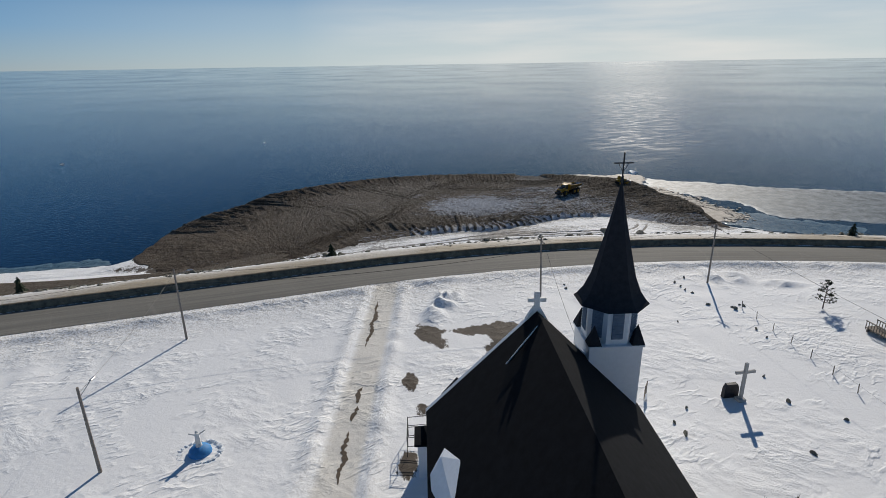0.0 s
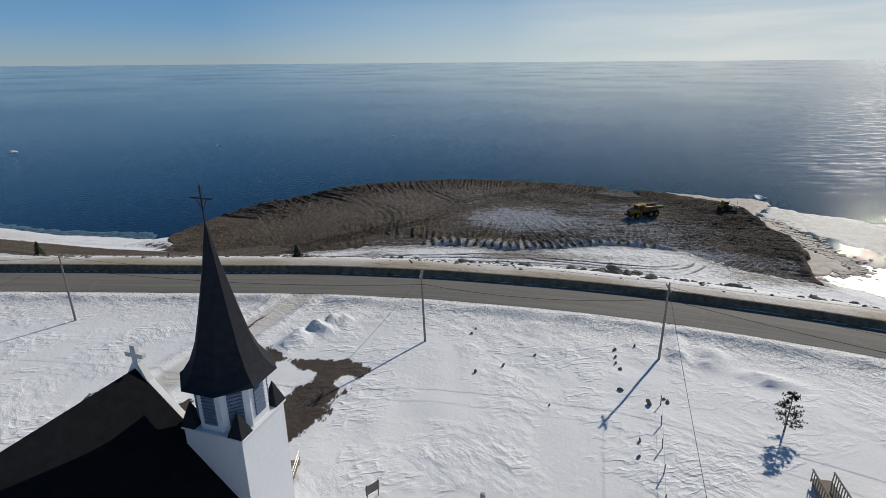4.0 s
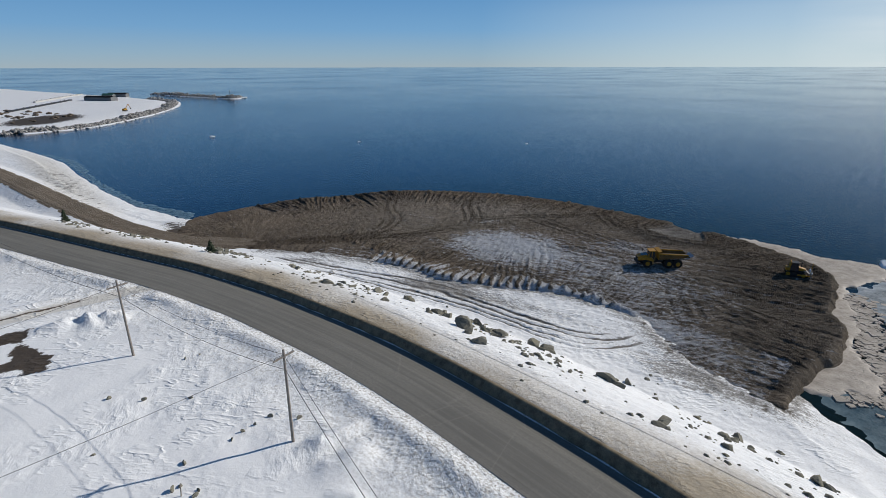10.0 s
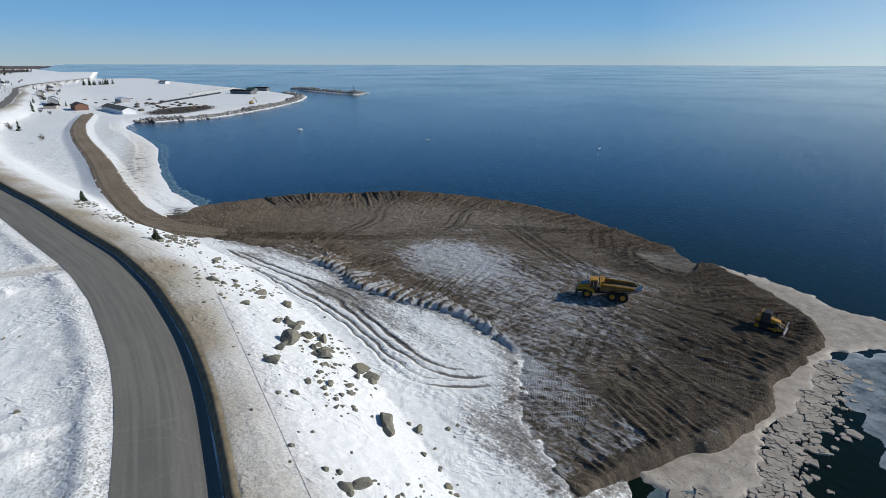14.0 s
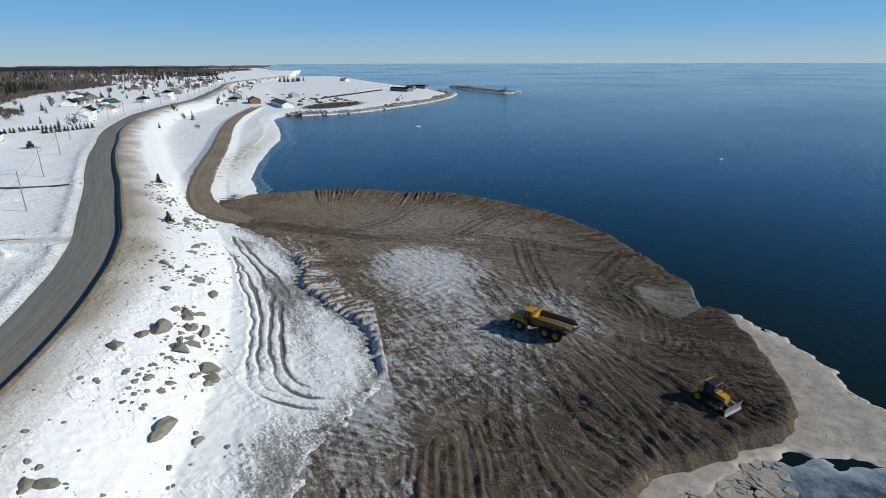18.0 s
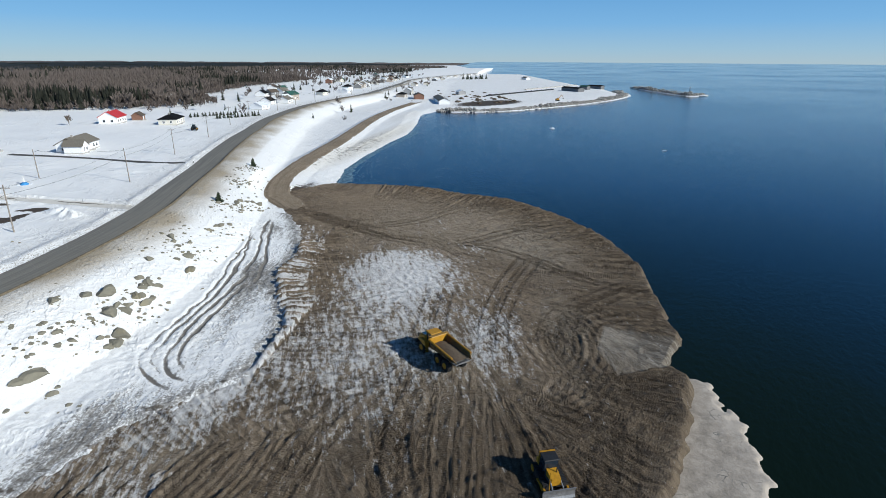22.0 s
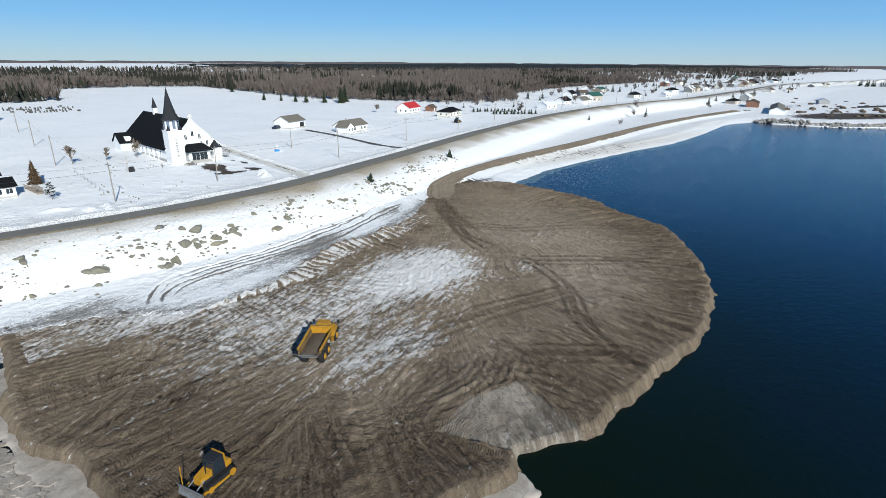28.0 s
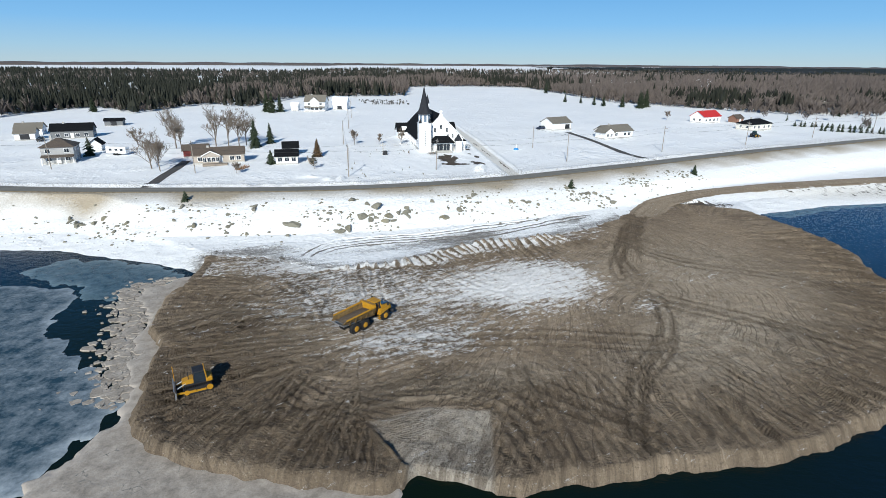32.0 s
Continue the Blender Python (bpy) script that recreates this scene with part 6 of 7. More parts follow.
fz_at = lambda x, y: float(fill_z(np.array([x]), np.array([y]))[0][0])
tk = thing("dump_truck", "yellow articulated dump truck with a load of soil", "dump truck", pose(38.6, 161.0, fz_at(38.6, 161.0) + 0.02, 0, 0, -139))
for x in (3.0, -1.2, -2.95):
    for s in (-1, 1):
        wheel(tk, x, s * 1.17, 0.87, 0.7, s)
part("rear_frame", box(-3.6, 1.2, -0.45, 0.45, 0.85, 1.45, bevel=0.05), DARKMETAL, tk)
part("front_frame", box(1.3, 4.6, -0.5, 0.5, 0.8, 1.5, bevel=0.05), DARKMETAL, tk)
part("articulation_joint", tube((1.25, 0, 0.7), (1.25, 0, 1.7), 0.35, n=14), DARKMETAL, tk)
part("hood", hull([(2.75, y, 1.45) for y in (-1.05, 1.05)] + [(4.75, y, 1.35) for y in (-0.95, 0.95)] + [(2.75, y, 2.55) for y in (-0.95, 0.95)] + [(4.2, y, 2.3) for y in (-0.85, 0.85)] + [(4.85, y, 1.95) for y in (-0.8, 0.8)]), YELLOW, tk)
part("hood_top", hull([(2.9, y, 2.56) for y in (-0.8, 0.8)] + [(4.15, y, 2.33) for y in (-0.7, 0.7)] + [(2.9, y, 2.6) for y in (-0.78, 0.78)] + [(4.15, y, 2.37) for y in (-0.68, 0.68)]), GLASS, tk, "dark glossy hood top")
part("grille", box(4.78, 4.9, -0.65, 0.65, 1.35, 1.95, bevel=0.03), DARKMETAL, tk)
part("bumper", box(4.6, 5.05, -1.35, 1.35, 0.7, 1.2, bevel=0.08), DARKMETAL, tk)
for s in (-1, 1):
    part("front_mudguard", hull([(2.0, s * 0.85, 1.85), (2.0, s * 1.5, 1.85), (3.95, s * 0.85, 1.85), (3.95, s * 1.5, 1.85), (2.35, s * 0.85, 2.05), (2.35, s * 1.45, 2.05), (3.6, s * 0.85, 2.05), (3.6, s * 1.45, 2.05), (1.85, s * 0.85, 1.3), (1.85, s * 1.5, 1.3)]), YELLOW, tk)
    part("headlight", box(4.8, 4.88, s * 0.72 - 0.14, s * 0.72 + 0.14, 1.5, 1.72), STEEL, tk)
    bm = tube((2.9, s * 1.0, 2.6), (3.3, s * 1.75, 3.0), 0.03, n=5)
    box(3.25, 3.35, s * 1.75 - 0.13, s * 1.75 + 0.13, 2.55, 3.05, bm)
    part("mirror", bm, DARKMETAL, tk)
    for i in range(4):
        part("access_step", box(1.75, 2.1, s * 1.2 - 0.2, s * 1.2 + 0.25, 0.55 + 0.33 * i, 0.6 + 0.33 * i), YELLOW, tk)
cab = part("cab", hull([(1.35, y, 1.6) for y in (-0.85, 0.85)] + [(2.8, y, 1.6) for y in (-0.85, 0.85)] + [(1.45, y, 3.2) for y in (-0.78, 0.78)] + [(2.55, y, 3.2) for y in (-0.78, 0.78)]), GLASS, tk, "glazed operator cab")
part("cab_roof", box(1.3, 2.75, -0.92, 0.92, 3.2, 3.38, bevel=0.07), YELLOW, cab)
for x in (1.42, 2.05, 2.68):
    for s in (-1, 1):
        part("cab_pillar", tube((x + (0.05 if x < 2 else 0.06), s * 0.87, 1.6), (x - (0.12 if x > 2.5 else -0.06), s * 0.8, 3.2), 0.05, n=6), YELLOW, cab)
part("exhaust", tube((1.2, -0.75, 1.6), (1.2, -0.75, 3.3), 0.09, n=10), DARKMETAL, tk)
# dump body: floor, two sides, front wall, tail chute
bedm = YELLOW
bed = part("dump_body", hull([(-5.0, y, 1.75) for y in (-1.1, 1.1)] + [(0.75, y, 1.55) for y in (-1.1, 1.1)] + [(-5.0, y, 1.9) for y in (-1.15, 1.15)] + [(0.75, y, 1.7) for y in (-1.15, 1.15)]), WORN, tk)
for s in (-1, 1):
    # side plates and ribs carry shade in their colour
    part("body_side", hull([(-5.3, s * 1.1, 2.25), (0.8, s * 1.12, 1.6), (-5.3, s * 1.2, 2.25), (0.8, s * 1.24, 1.6), (-4.6, s * 1.42, 2.75), (0.9, s * 1.48, 2.95), (-4.6, s * 1.5, 2.75), (0.9, s * 1.56, 2.95)]), SHADED_BODY, bed)
    part("top_rail", tube((-4.7, s * 1.48, 2.78), (0.95, s * 1.53, 2.98), 0.13, n=8), YELLOW, bed)
    for i in range(5):
        x = -4.0 + i * 1.1
        part("side_rib", hull([(x - 0.07, s * 1.2, 1.8), (x + 0.07, s * 1.2, 1.8), (x - 0.07, s * 1.56, 2.75), (x + 0.07, s * 1.56, 2.75), (x - 0.07, s * 1.3, 1.75), (x + 0.07, s * 1.3, 1.75), (x - 0.07, s * 1.62, 2.72), (x + 0.07, s * 1.62, 2.72)]), SHADED_BODY, bed)
part("front_wall", hull([(0.75, y, 1.6) for y in (-1.24, 1.24)] + [(1.0, y, 3.35) for y in (-1.5, 1.5)] + [(0.85, y, 1.6) for y in (-1.24, 1.24)] + [(1.12, y, 3.35) for y in (-1.5, 1.5)]), YELLOW, bed)
part("spill_guard", hull([(0.95, y, 3.3) for y in (-1.52, 1.52)] + [(1.12, y, 3.35) for y in (-1.52, 1.52)] + [(0.35, y, 3.42) for y in (-1.35, 1.35)] + [(0.4, y, 3.5) for y in (-1.35, 1.35)]), YELLOW, bed)
part("tail_chute", hull([(-5.0, y, 1.85) for y in (-1.1, 1.1)] + [(-5.9, y, 2.55) for y in (-1.2, 1.2)] + [(-5.0, y, 1.98) for y in (-1.1, 1.1)] + [(-5.9, y, 2.65) for y in (-1.2, 1.2)]), WORN, bed, "worn bare-steel tail chute")
bm = bmesh.new()
bmesh.ops.create_grid(bm, x_segments=22, y_segments=10, size=1)
for v in bm.verts:
    x, y = v.co.x * 2.75 - 2.0, v.co.y * 1.28
    v.co = (x, y, 2.12 + 0.35 * (1 - (v.co.y) ** 2) * (1 - ((x + 1.6) / 3.4) ** 2) + 0.05 * float(grain(x, y, 0.4, 61)))
part("soil_load", bm, LOAD, bed, "brown soil heaped in the body", smooth=True)

dz = thing("bulldozer", "yellow crawler bulldozer with raised steel blade", "bulldozer", pose(59.4, 174.7, fz_at(59.4, 174.7) + 0.02, 0, 0, 19) @ Matrix.Diagonal((0.93, 0.93, 0.93, 1)))
for s in (-1, 1):
    y0, y1 = s * 1.05 - 0.3, s * 1.05 + 0.3
    prof = [(-1.5, 0.05), (1.35, 0.05), (1.75, 0.45), (1.6, 0.85), (1.2, 0.98), (-1.35, 1.05), (-1.85, 0.75), (-1.85, 0.4)]
    tr = part("track", solid(prof, y0, y1), BLACK, dz)
    for i in range(16):
        x = -1.7 + i * 0.22
        part("track_shoe", box(x, x + 0.09, y0 - 0.02, y1 + 0.02, 0.98, 1.1), DARKMETAL, tr)
    part("sprocket", tube((-1.45, s * 1.3, 0.62), (-1.45, s * 1.42, 0.62), 0.4, n=16), YELLOW, tr)
    part("idler", tube((1.3, s * 1.3, 0.5), (1.3, s * 1.42, 0.5), 0.34, n=16), YELLOW, tr)
    part("track_frame", box(-1.0, 1.0, s * 1.05 - 0.1, s * 1.05 + 0.36, 0.35, 0.62), YELLOW, tr)
    part("push_arm", hull([(0.2, s * 1.45 - 0.1, 0.5), (0.2, s * 1.45 + 0.1, 0.5), (2.5, s * 1.2 - 0.1, 0.45), (2.5, s * 1.2 + 0.1, 0.45), (0.2, s * 1.45 - 0.1, 0.72), (0.2, s * 1.45 + 0.1, 0.72), (2.5, s * 1.2 - 0.1, 0.65), (2.5, s * 1.2 + 0.1, 0.65)]), YELLOW, dz)
    part("lift_cylinder", tube((1.3, s * 0.55, 1.4), (2.4, s * 0.6, 0.9), 0.07, n=8), STEEL, dz)
part("engine_hood", hull([(0.35, y, 0.9) for y in (-0.62, 0.62)] + [(1.75, y, 0.9) for y in (-0.55, 0.55)] + [(0.35, y, 1.95) for y in (-0.6, 0.6)] + [(1.7, y, 1.65) for y in (-0.5, 0.5)]), YELLOW, dz)
part("lower_hull", box(-1.7, 1.6, -0.72, 0.72, 0.5, 1.25, bevel=0.06), DARKMETAL, dz)
part("fuel_tank", box(-1.95, -1.1, -0.85, 0.85, 1.1, 1.75, bevel=0.1), YELLOW, dz)
cab = part("cab", hull([(-1.15, y, 1.25) for y in (-0.8, 0.8)] + [(0.4, y, 1.25) for y in (-0.8, 0.8)] + [(-1.05, y, 2.75) for y in (-0.72, 0.72)] + [(0.2, y, 2.75) for y in (-0.72, 0.72)]), GLASS, dz, "dark glazed cab")
part("cab_roof", box(-1.2, 0.35, -0.85, 0.85, 2.75, 2.9, bevel=0.06), DARKMETAL, cab)
part("roll_bar", hull([(-1.35, y, 1.3) for y in (-0.9, 0.9)] + [(-1.15, y, 3.0) for y in (-0.85, 0.85)] + [(-1.22, y, 1.3) for y in (-0.9, 0.9)] + [(-1.02, y, 3.0) for y in (-0.85, 0.85)]), YELLOW, cab)
part("exhaust", tube((0.9, 0.35, 1.7), (0.9, 0.35, 2.9), 0.06, n=8), DARKMETAL, dz)
bm = bmesh.new()
prof = [(2.75, 0.05), (2.62, 0.35), (2.58, 0.75), (2.66, 1.1), (2.8, 1.3)]
solid(prof + [(x - 0.1, z) for x, z in prof[::-1]], -1.75, 1.75, bm)
part("blade", bm, WORN, dz, "polished steel blade")
part("blade_mast", tube((2.55, -1.1, 1.2), (2.55, -1.1, 3.4), 0.05, n=8), YELLOW, dz, "yellow guidance mast")

# excavator far off on the breakwater
ex = thing("excavator", "small yellow excavator at work on the breakwater", "excavator", pose(-478, 207, 2.2, 0, 0, 120))
for s in (-1, 1):
    part("track", box(-1.9, 1.9, s * 1.2 - 0.3, s * 1.2 + 0.3, 0, 0.9, bevel=0.25), BLACK, ex)
part("house", box(-2.0, 1.3, -1.35, 1.35, 1.0, 2.3, bevel=0.15), YELLOW, ex)
part("cab", box(0.2, 1.6, 0.3, 1.3, 1.1, 3.0, bevel=0.12), GLASS, ex)
part("boom", hull([(1.0, -0.25, 1.8), (1.0, 0.25, 1.8), (4.2, -0.2, 5.6), (4.2, 0.2, 5.6), (1.0, -0.25, 2.4), (4.0, 0.2, 6.1)]), YELLOW, ex)
part("stick", hull([(4.2, -0.18, 6.0), (4.2, 0.18, 6.0), (6.6, -0.15, 2.6), (6.6, 0.15, 2.6), (4.6, -0.18, 6.1), (6.9, 0.15, 2.8)]), YELLOW, ex)
part("bucket", hull([(6.3, -0.5, 2.7), (6.3, 0.5, 2.7), (7.2, -0.5, 2.2), (7.2, 0.5, 2.2), (6.5, -0.5, 1.5), (6.5, 0.5, 1.5)]), DARKMETAL, ex)


def car(label, x, y, turn, paint):
    c = thing("parked_car", label, "car", pose(x, y, gz(x, y), 0, 0, turn), "parked cars")
    part("body", hull([(sx * 2.2, y2, z) for sx in (-1, 1) for y2 in (-0.85, 0.85) for z in (0.35, 0.85)] + [(sx * 1.9, y2, 1.0) for sx in (-1, 1) for y2 in (-0.8, 0.8)]), paint, c)
    part("cabin", hull([(-1.9, y2, 0.98) for y2 in (-0.8, 0.8)] + [(1.0, y2, 0.98) for y2 in (-0.8, 0.8)] + [(-1.6, y2, 1.6) for y2 in (-0.66, 0.66)] + [(0.4, y2, 1.6) for y2 in (-0.66, 0.66)]), GLASS, c)
    part("roof", box(-1.6, 0.4, -0.66, 0.66, 1.59, 1.64, bevel=0.02), paint, c)
    for sx in (-1.35, 1.35):
        for s in (-1, 1):
            part("wheel", tube((sx, s * 0.62, 0.33), (sx, s * 0.86, 0.33), 0.33, n=14), BLACK, c)
    return c


def tractor(label, x, y, turn, paint):
    c = thing("farm_tractor", label, "tractor", pose(x, y, gz(x, y), 0, 0, turn))
    for s in (-1, 1):
        for u, r, w in ((-1.1, 0.9, 0.5), (1.3, 0.6, 0.38)):
            ty = part("tyre", tube((u, s * 0.95 - w / 2, r), (u, s * 0.95 + w / 2, r), r, n=18), BLACK, c)
            part("rim", tube((u, s * 1.0 - w / 2 - 0.02, r), (u, s * 1.0 + w / 2 + 0.02, r), r * 0.5, n=14), YELLOW, ty)
        part("mudguard", hull([(-2.0, s * 0.7, 1.75), (-0.2, s * 0.7, 1.75), (-2.0, s * 1.25, 1.75), (-0.2, s * 1.25, 1.75), (-1.6, s * 0.7, 1.95), (-0.6, s * 1.25, 1.95)]), paint, c)
    part("hood", hull([(0.1, y2, z) for y2 in (-0.42, 0.42) for z in (0.8, 1.75)] + [(2.1, y2, z) for y2 in (-0.38, 0.38) for z in (0.8, 1.5)]), paint, c)
    part("chassis", box(-1.5, 1.9, -0.3, 0.3, 0.6, 0.95, bevel=0.05), DARKMETAL, c)
    cb = part("cab", hull([(-1.5, y2, 1.3) for y2 in (-0.7, 0.7)] + [(0.2, y2, 1.3) for y2 in (-0.7, 0.7)] + [(-1.4, y2, 2.7) for y2 in (-0.62, 0.62)] + [(0.0, y2, 2.7) for y2 in (-0.62, 0.62)]), GLASS, c)
    part("cab_roof", box(-1.5, 0.1, -0.72, 0.72, 2.7, 2.85, bevel=0.05), paint, cb)
    bm = tube((0.3, -0.6, 1.3), (3.2, -0.5, 0.6), 0.09, n=6)
    tube((0.3, 0.6, 1.3), (3.2, 0.5, 0.6), 0.09, n=6, bm=bm)
    part("loader_arm", bm, paint, c)
    part("bucket", hull([(3.1, y2, z) for y2 in (-1.0, 1.0) for z in (0.15, 0.8)] + [(3.7, y2, 0.15) for y2 in (-1.0, 1.0)]), DARKMETAL, c)
    return c


tractor("dark green farm tractor parked on the snow", -143.4, 13, 200, plain("dark_green_paint", (0.02, 0.06, 0.045), 0.4))
car("dark blue pickup parked beside the garage", -49.5, -12.5, 25, plain("dark_blue_paint", (0.02, 0.03, 0.06), 0.3))
car("dark car parked beside the dark grey house", 163, -6.5, 100, DARKMETAL)

# ---- ice along the shore ----
def ragged(name, ring, z, step, material, rough, seed, label, category):
    ring = spline(list(ring) + [ring[0]], 1.5)
    lo, hi = ring.min(0) - 2, ring.max(0) + 2
    xs_, ys_ = np.arange(lo[0], hi[0], step), np.arange(lo[1], hi[1], step)
    X, Y = np.meshgrid(xs_, ys_, indexing="ij")
    d = np.abs(to_line(X, Y, ring)[0].reshape(X.shape)) * np.where(inside(X, Y, ring), 1, -1)
    d = d + rough * (grain(X, Y, rough * 2.2, seed) + 0.5 * grain(X, Y, rough * 0.8, seed + 1))
    zz = z * np.clip(d * 2, -1, 1) + 0.03 * grain(X, Y, 0.9, seed + 2)
    ob = sheet(name, xs_, ys_, zz, material, (("rim", np.exp(-np.clip(d, 0, None) / 1.2)),), keep=d > -1.2)
    return tagged(ob, label, category, kind="structure")


ragged("ice_sheet", [(71.5, 188), (69.8, 181), (68.6, 176), (71.5, 171.5), (76, 165), (81.4, 158.8), (86.9, 151.7), (89.6, 139), (96.5, 134), (104.6, 132), (125, 124), (170, 105), (230, 75), (240, 100), (190, 140), (150, 158), (108.6, 172), (90, 181), (75, 187.5), (67, 192)], 0.12, 0.6, SEAICE, 1.3, 70, "sheet of grey-blue slushy sea ice with pale edges", "ice")
ragged("shore_ice", [(35.2, 192.5), (36.6, 196.2), (40, 196.9), (46, 197.7), (50.5, 197.8), (55.5, 196.8), (60, 195.6), (65, 196.4), (70.5, 197.6), (73.4, 190.5), (71.2, 186), (68.6, 181.5), (67.6, 177), (68.6, 172.5), (70.4, 167), (72.0, 161), (73.0, 154), (74.2, 148.5), (77.2, 143), (77.6, 138.8), (75.0, 135.6), (71.2, 133.2), (66, 135), (66, 150), (64, 165), (60, 180), (50, 187), (40, 190)], 0.22, 0.3, SHOREICE, 1.0, 80, "sand-stained shore ice and slush hugging the earth fill", "ice")
ragged("thin_ice", [(70, 134), (77, 138), (84, 142), (90, 136), (97, 131), (104, 126), (98, 120), (88, 122), (78, 127)], 0.04, 0.6, THINICE, 1.2, 90, "thin dark transparent ice over shallow water", "ice")
ragged("bay_ice_rim", [(-72, 108.5), (-98, 103.4), (-129, 102.6), (-162, 104), (-209, 107), (-240, 104), (-241, 106), (-209, 110.5), (-185, 109), (-162, 106.5), (-129, 105.5), (-100, 106.5), (-78, 112)], 0.04, 0.7, THINICE, 0.8, 95, "thin rim of clear ice along the bay", "ice")

rg = random.Random(21)
v, f = [], []
floes = spline([(68.4, 174), (71.0, 166), (73.2, 159), (74.4, 151), (77.6, 144), (78.2, 139), (75, 135)], 1.0)
for i in range(950):
    p = floes[rg.randrange(len(floes))]
    x, y = p[0] + rg.uniform(-1.5, 1) + rg.expovariate(0.75), p[1] + rg.gauss(0, 0.9)
    r, k, n = rg.uniform(0.15, 0.55) * rg.choice((1, 1, 1.5, 2.2)), len(v), rg.randint(5, 8)
    for zz, s in ((0.0, 1.0), (rg.uniform(0.1, 0.24), 0.88)):
        for j in range(n):
            t = 6.283 * j / n
            v.append((x + r * s * math.cos(t) * (0.8 + 0.35 * math.sin(j * 7 + i)), y + r * s * math.sin(t) * (0.8 + 0.35 * math.cos(j * 5 + i)), zz))
    f.append(tuple(range(k + n, k + 2 * n)))
    f += [(k + j, k + (j + 1) % n, k + n + (j + 1) % n, k + n + j) for j in range(n)]
tagged(mesh_part("brash_ice", v, f, SHOREICE, None), "broken pale floes of brash ice in dark water", "ice", kind="stuff")


def lump(r, seed, flat=0.6, sub=2):
    """A broken stone or ice block: an icosphere cut by random planes."""
    bm = bmesh.new()
    bmesh.ops.create_icosphere(bm, subdivisions=sub, radius=r)
    rg = random.Random(seed)
    planes = [(Vector((rg.uniform(-1, 1), rg.uniform(-1, 1), rg.uniform(-0.6, 1))).normalized(), rg.uniform(0.3, 0.7) * r) for _ in range(11)]
    sx, sy = rg.uniform(0.8, 1.3), rg.uniform(0.7, 1.1)
    for p in bm.verts:
        for n, d in planes:
            k = p.co.dot(n) - d
            if k > 0:
                p.co -= n * k
        p.co = Vector((p.co.x * sx, p.co.y * sy, p.co.z * flat)) * (1 + 0.05 * rg.uniform(-1, 1))
    return bm


solo("ice_block", lump(3.0, 3, 0.42), BERG, "white block of drift ice off the fill", "ice", m=pose(71.6, 198.4, 0.3, 0, 0, 30))
solo("ice_block", lump(1.0, 4, 0.4), BERG, "small white ice lump afloat", "ice", m=pose(73.5, 200, 0.12))
solo("ice_floe", lump(3.6, 5, 0.25), BERG, "white floe drifting in the bay", "ice", m=pose(-250, 190.5, 0.2, 0, 0, 10))
solo("ice_floe", lump(1.6, 6, 0.2), BERG, "small white floe far out on the sea", "ice", m=pose(-98, 300, 0.1))
solo("ice_floe", lump(1.4, 8, 0.2), BERG, "small white floe on open water", "ice", m=pose(-170, 240, 0.1))

# ---- boulders on the embankment ----
stones = []
for k in range(9):
    me = bpy.data.meshes.new("boulder")
    b = lump(1.0, 300 + k, 0.6)
    b.to_mesh(me)
    b.free()
    me.materials.append(ROCK)
    stones.append(me)
rg = random.Random(33)


def across_road(x):
    """The road's middle at that x and the level direction towards the sea."""
    k = int(np.searchsorted(ROAD[:, 0], x))
    a, b = ROAD[k - 1], ROAD[k]
    d = b - a
    return np.array((-d[1], d[0])) / np.linalg.norm(d), a + d * (x - a[0]) / (b[0] - a[0])


spots = [(34.4, 106.9, 2.0), (36.0, 105.6, 1.3), (41.2, 114.2, 1.9), (42.8, 114.6, 1.5), (53.2, 112.4, 1.8), (54.8, 111.6, 1.3), (63.9, 114.0, 0.95), (68.3, 112.9, 0.9), (17.6, 110.7, 1.5), (37.3, 110.4, 1.7), (31, 110.8, 1.0), (37.5, 109.8, 1.3), (43.6, 114.6, 1.0), (32.4, 112, 1.2), (35.5, 111.5, 1.4), (18.6, 110.6, 1.2), (80.7, 107.6, 0.9), (29, 109.2, 1.1), (26.5, 107.4, 1.0), (13.7, 108, 1.3), (16.2, 107.2, 0.9)]
tries = 0
while len(spots) < 260 and tries < 12000:
    tries += 1
    x = rg.uniform(-62, 128)
    n, at = across_road(x)
    s = rg.gauss(18.0, 3.2) if x > -25 else rg.gauss(15.5, 1.8)
    if rg.random() > 0.03 + 0.97 * float(grain(x, s * 1.5, 7, 71) > 0.22) or s < 11 or s > 26:
        continue
    px, py = at + n * s
    r = rg.choice((0.2, 0.25, 0.3, 0.3, 0.4, 0.5, 0.65, 0.8, 1.0)) * rg.uniform(0.8, 1.3) * (0.8 if x < -25 else 1.15)
    spots.append((float(px), float(py), r))
hz = ground_z(np.array([p[0] for p in spots]), np.array([p[1] for p in spots]))
for i, ((x, y, r), z) in enumerate(zip(spots, hz)):
    ob = new("boulder", stones[i % 9])
    ob.matrix_basis = pose(x, y, float(z) + r * 0.12, rg.uniform(-20, 20), rg.uniform(-20, 20), rg.uniform(0, 360)) @ Matrix.Diagonal((r, r, r, 1))
    tagged(ob, ("large" if r > 0.9 else "medium" if r > 0.45 else "small") + " grey boulder half buried in snow", "boulder", "boulders on the embankment")

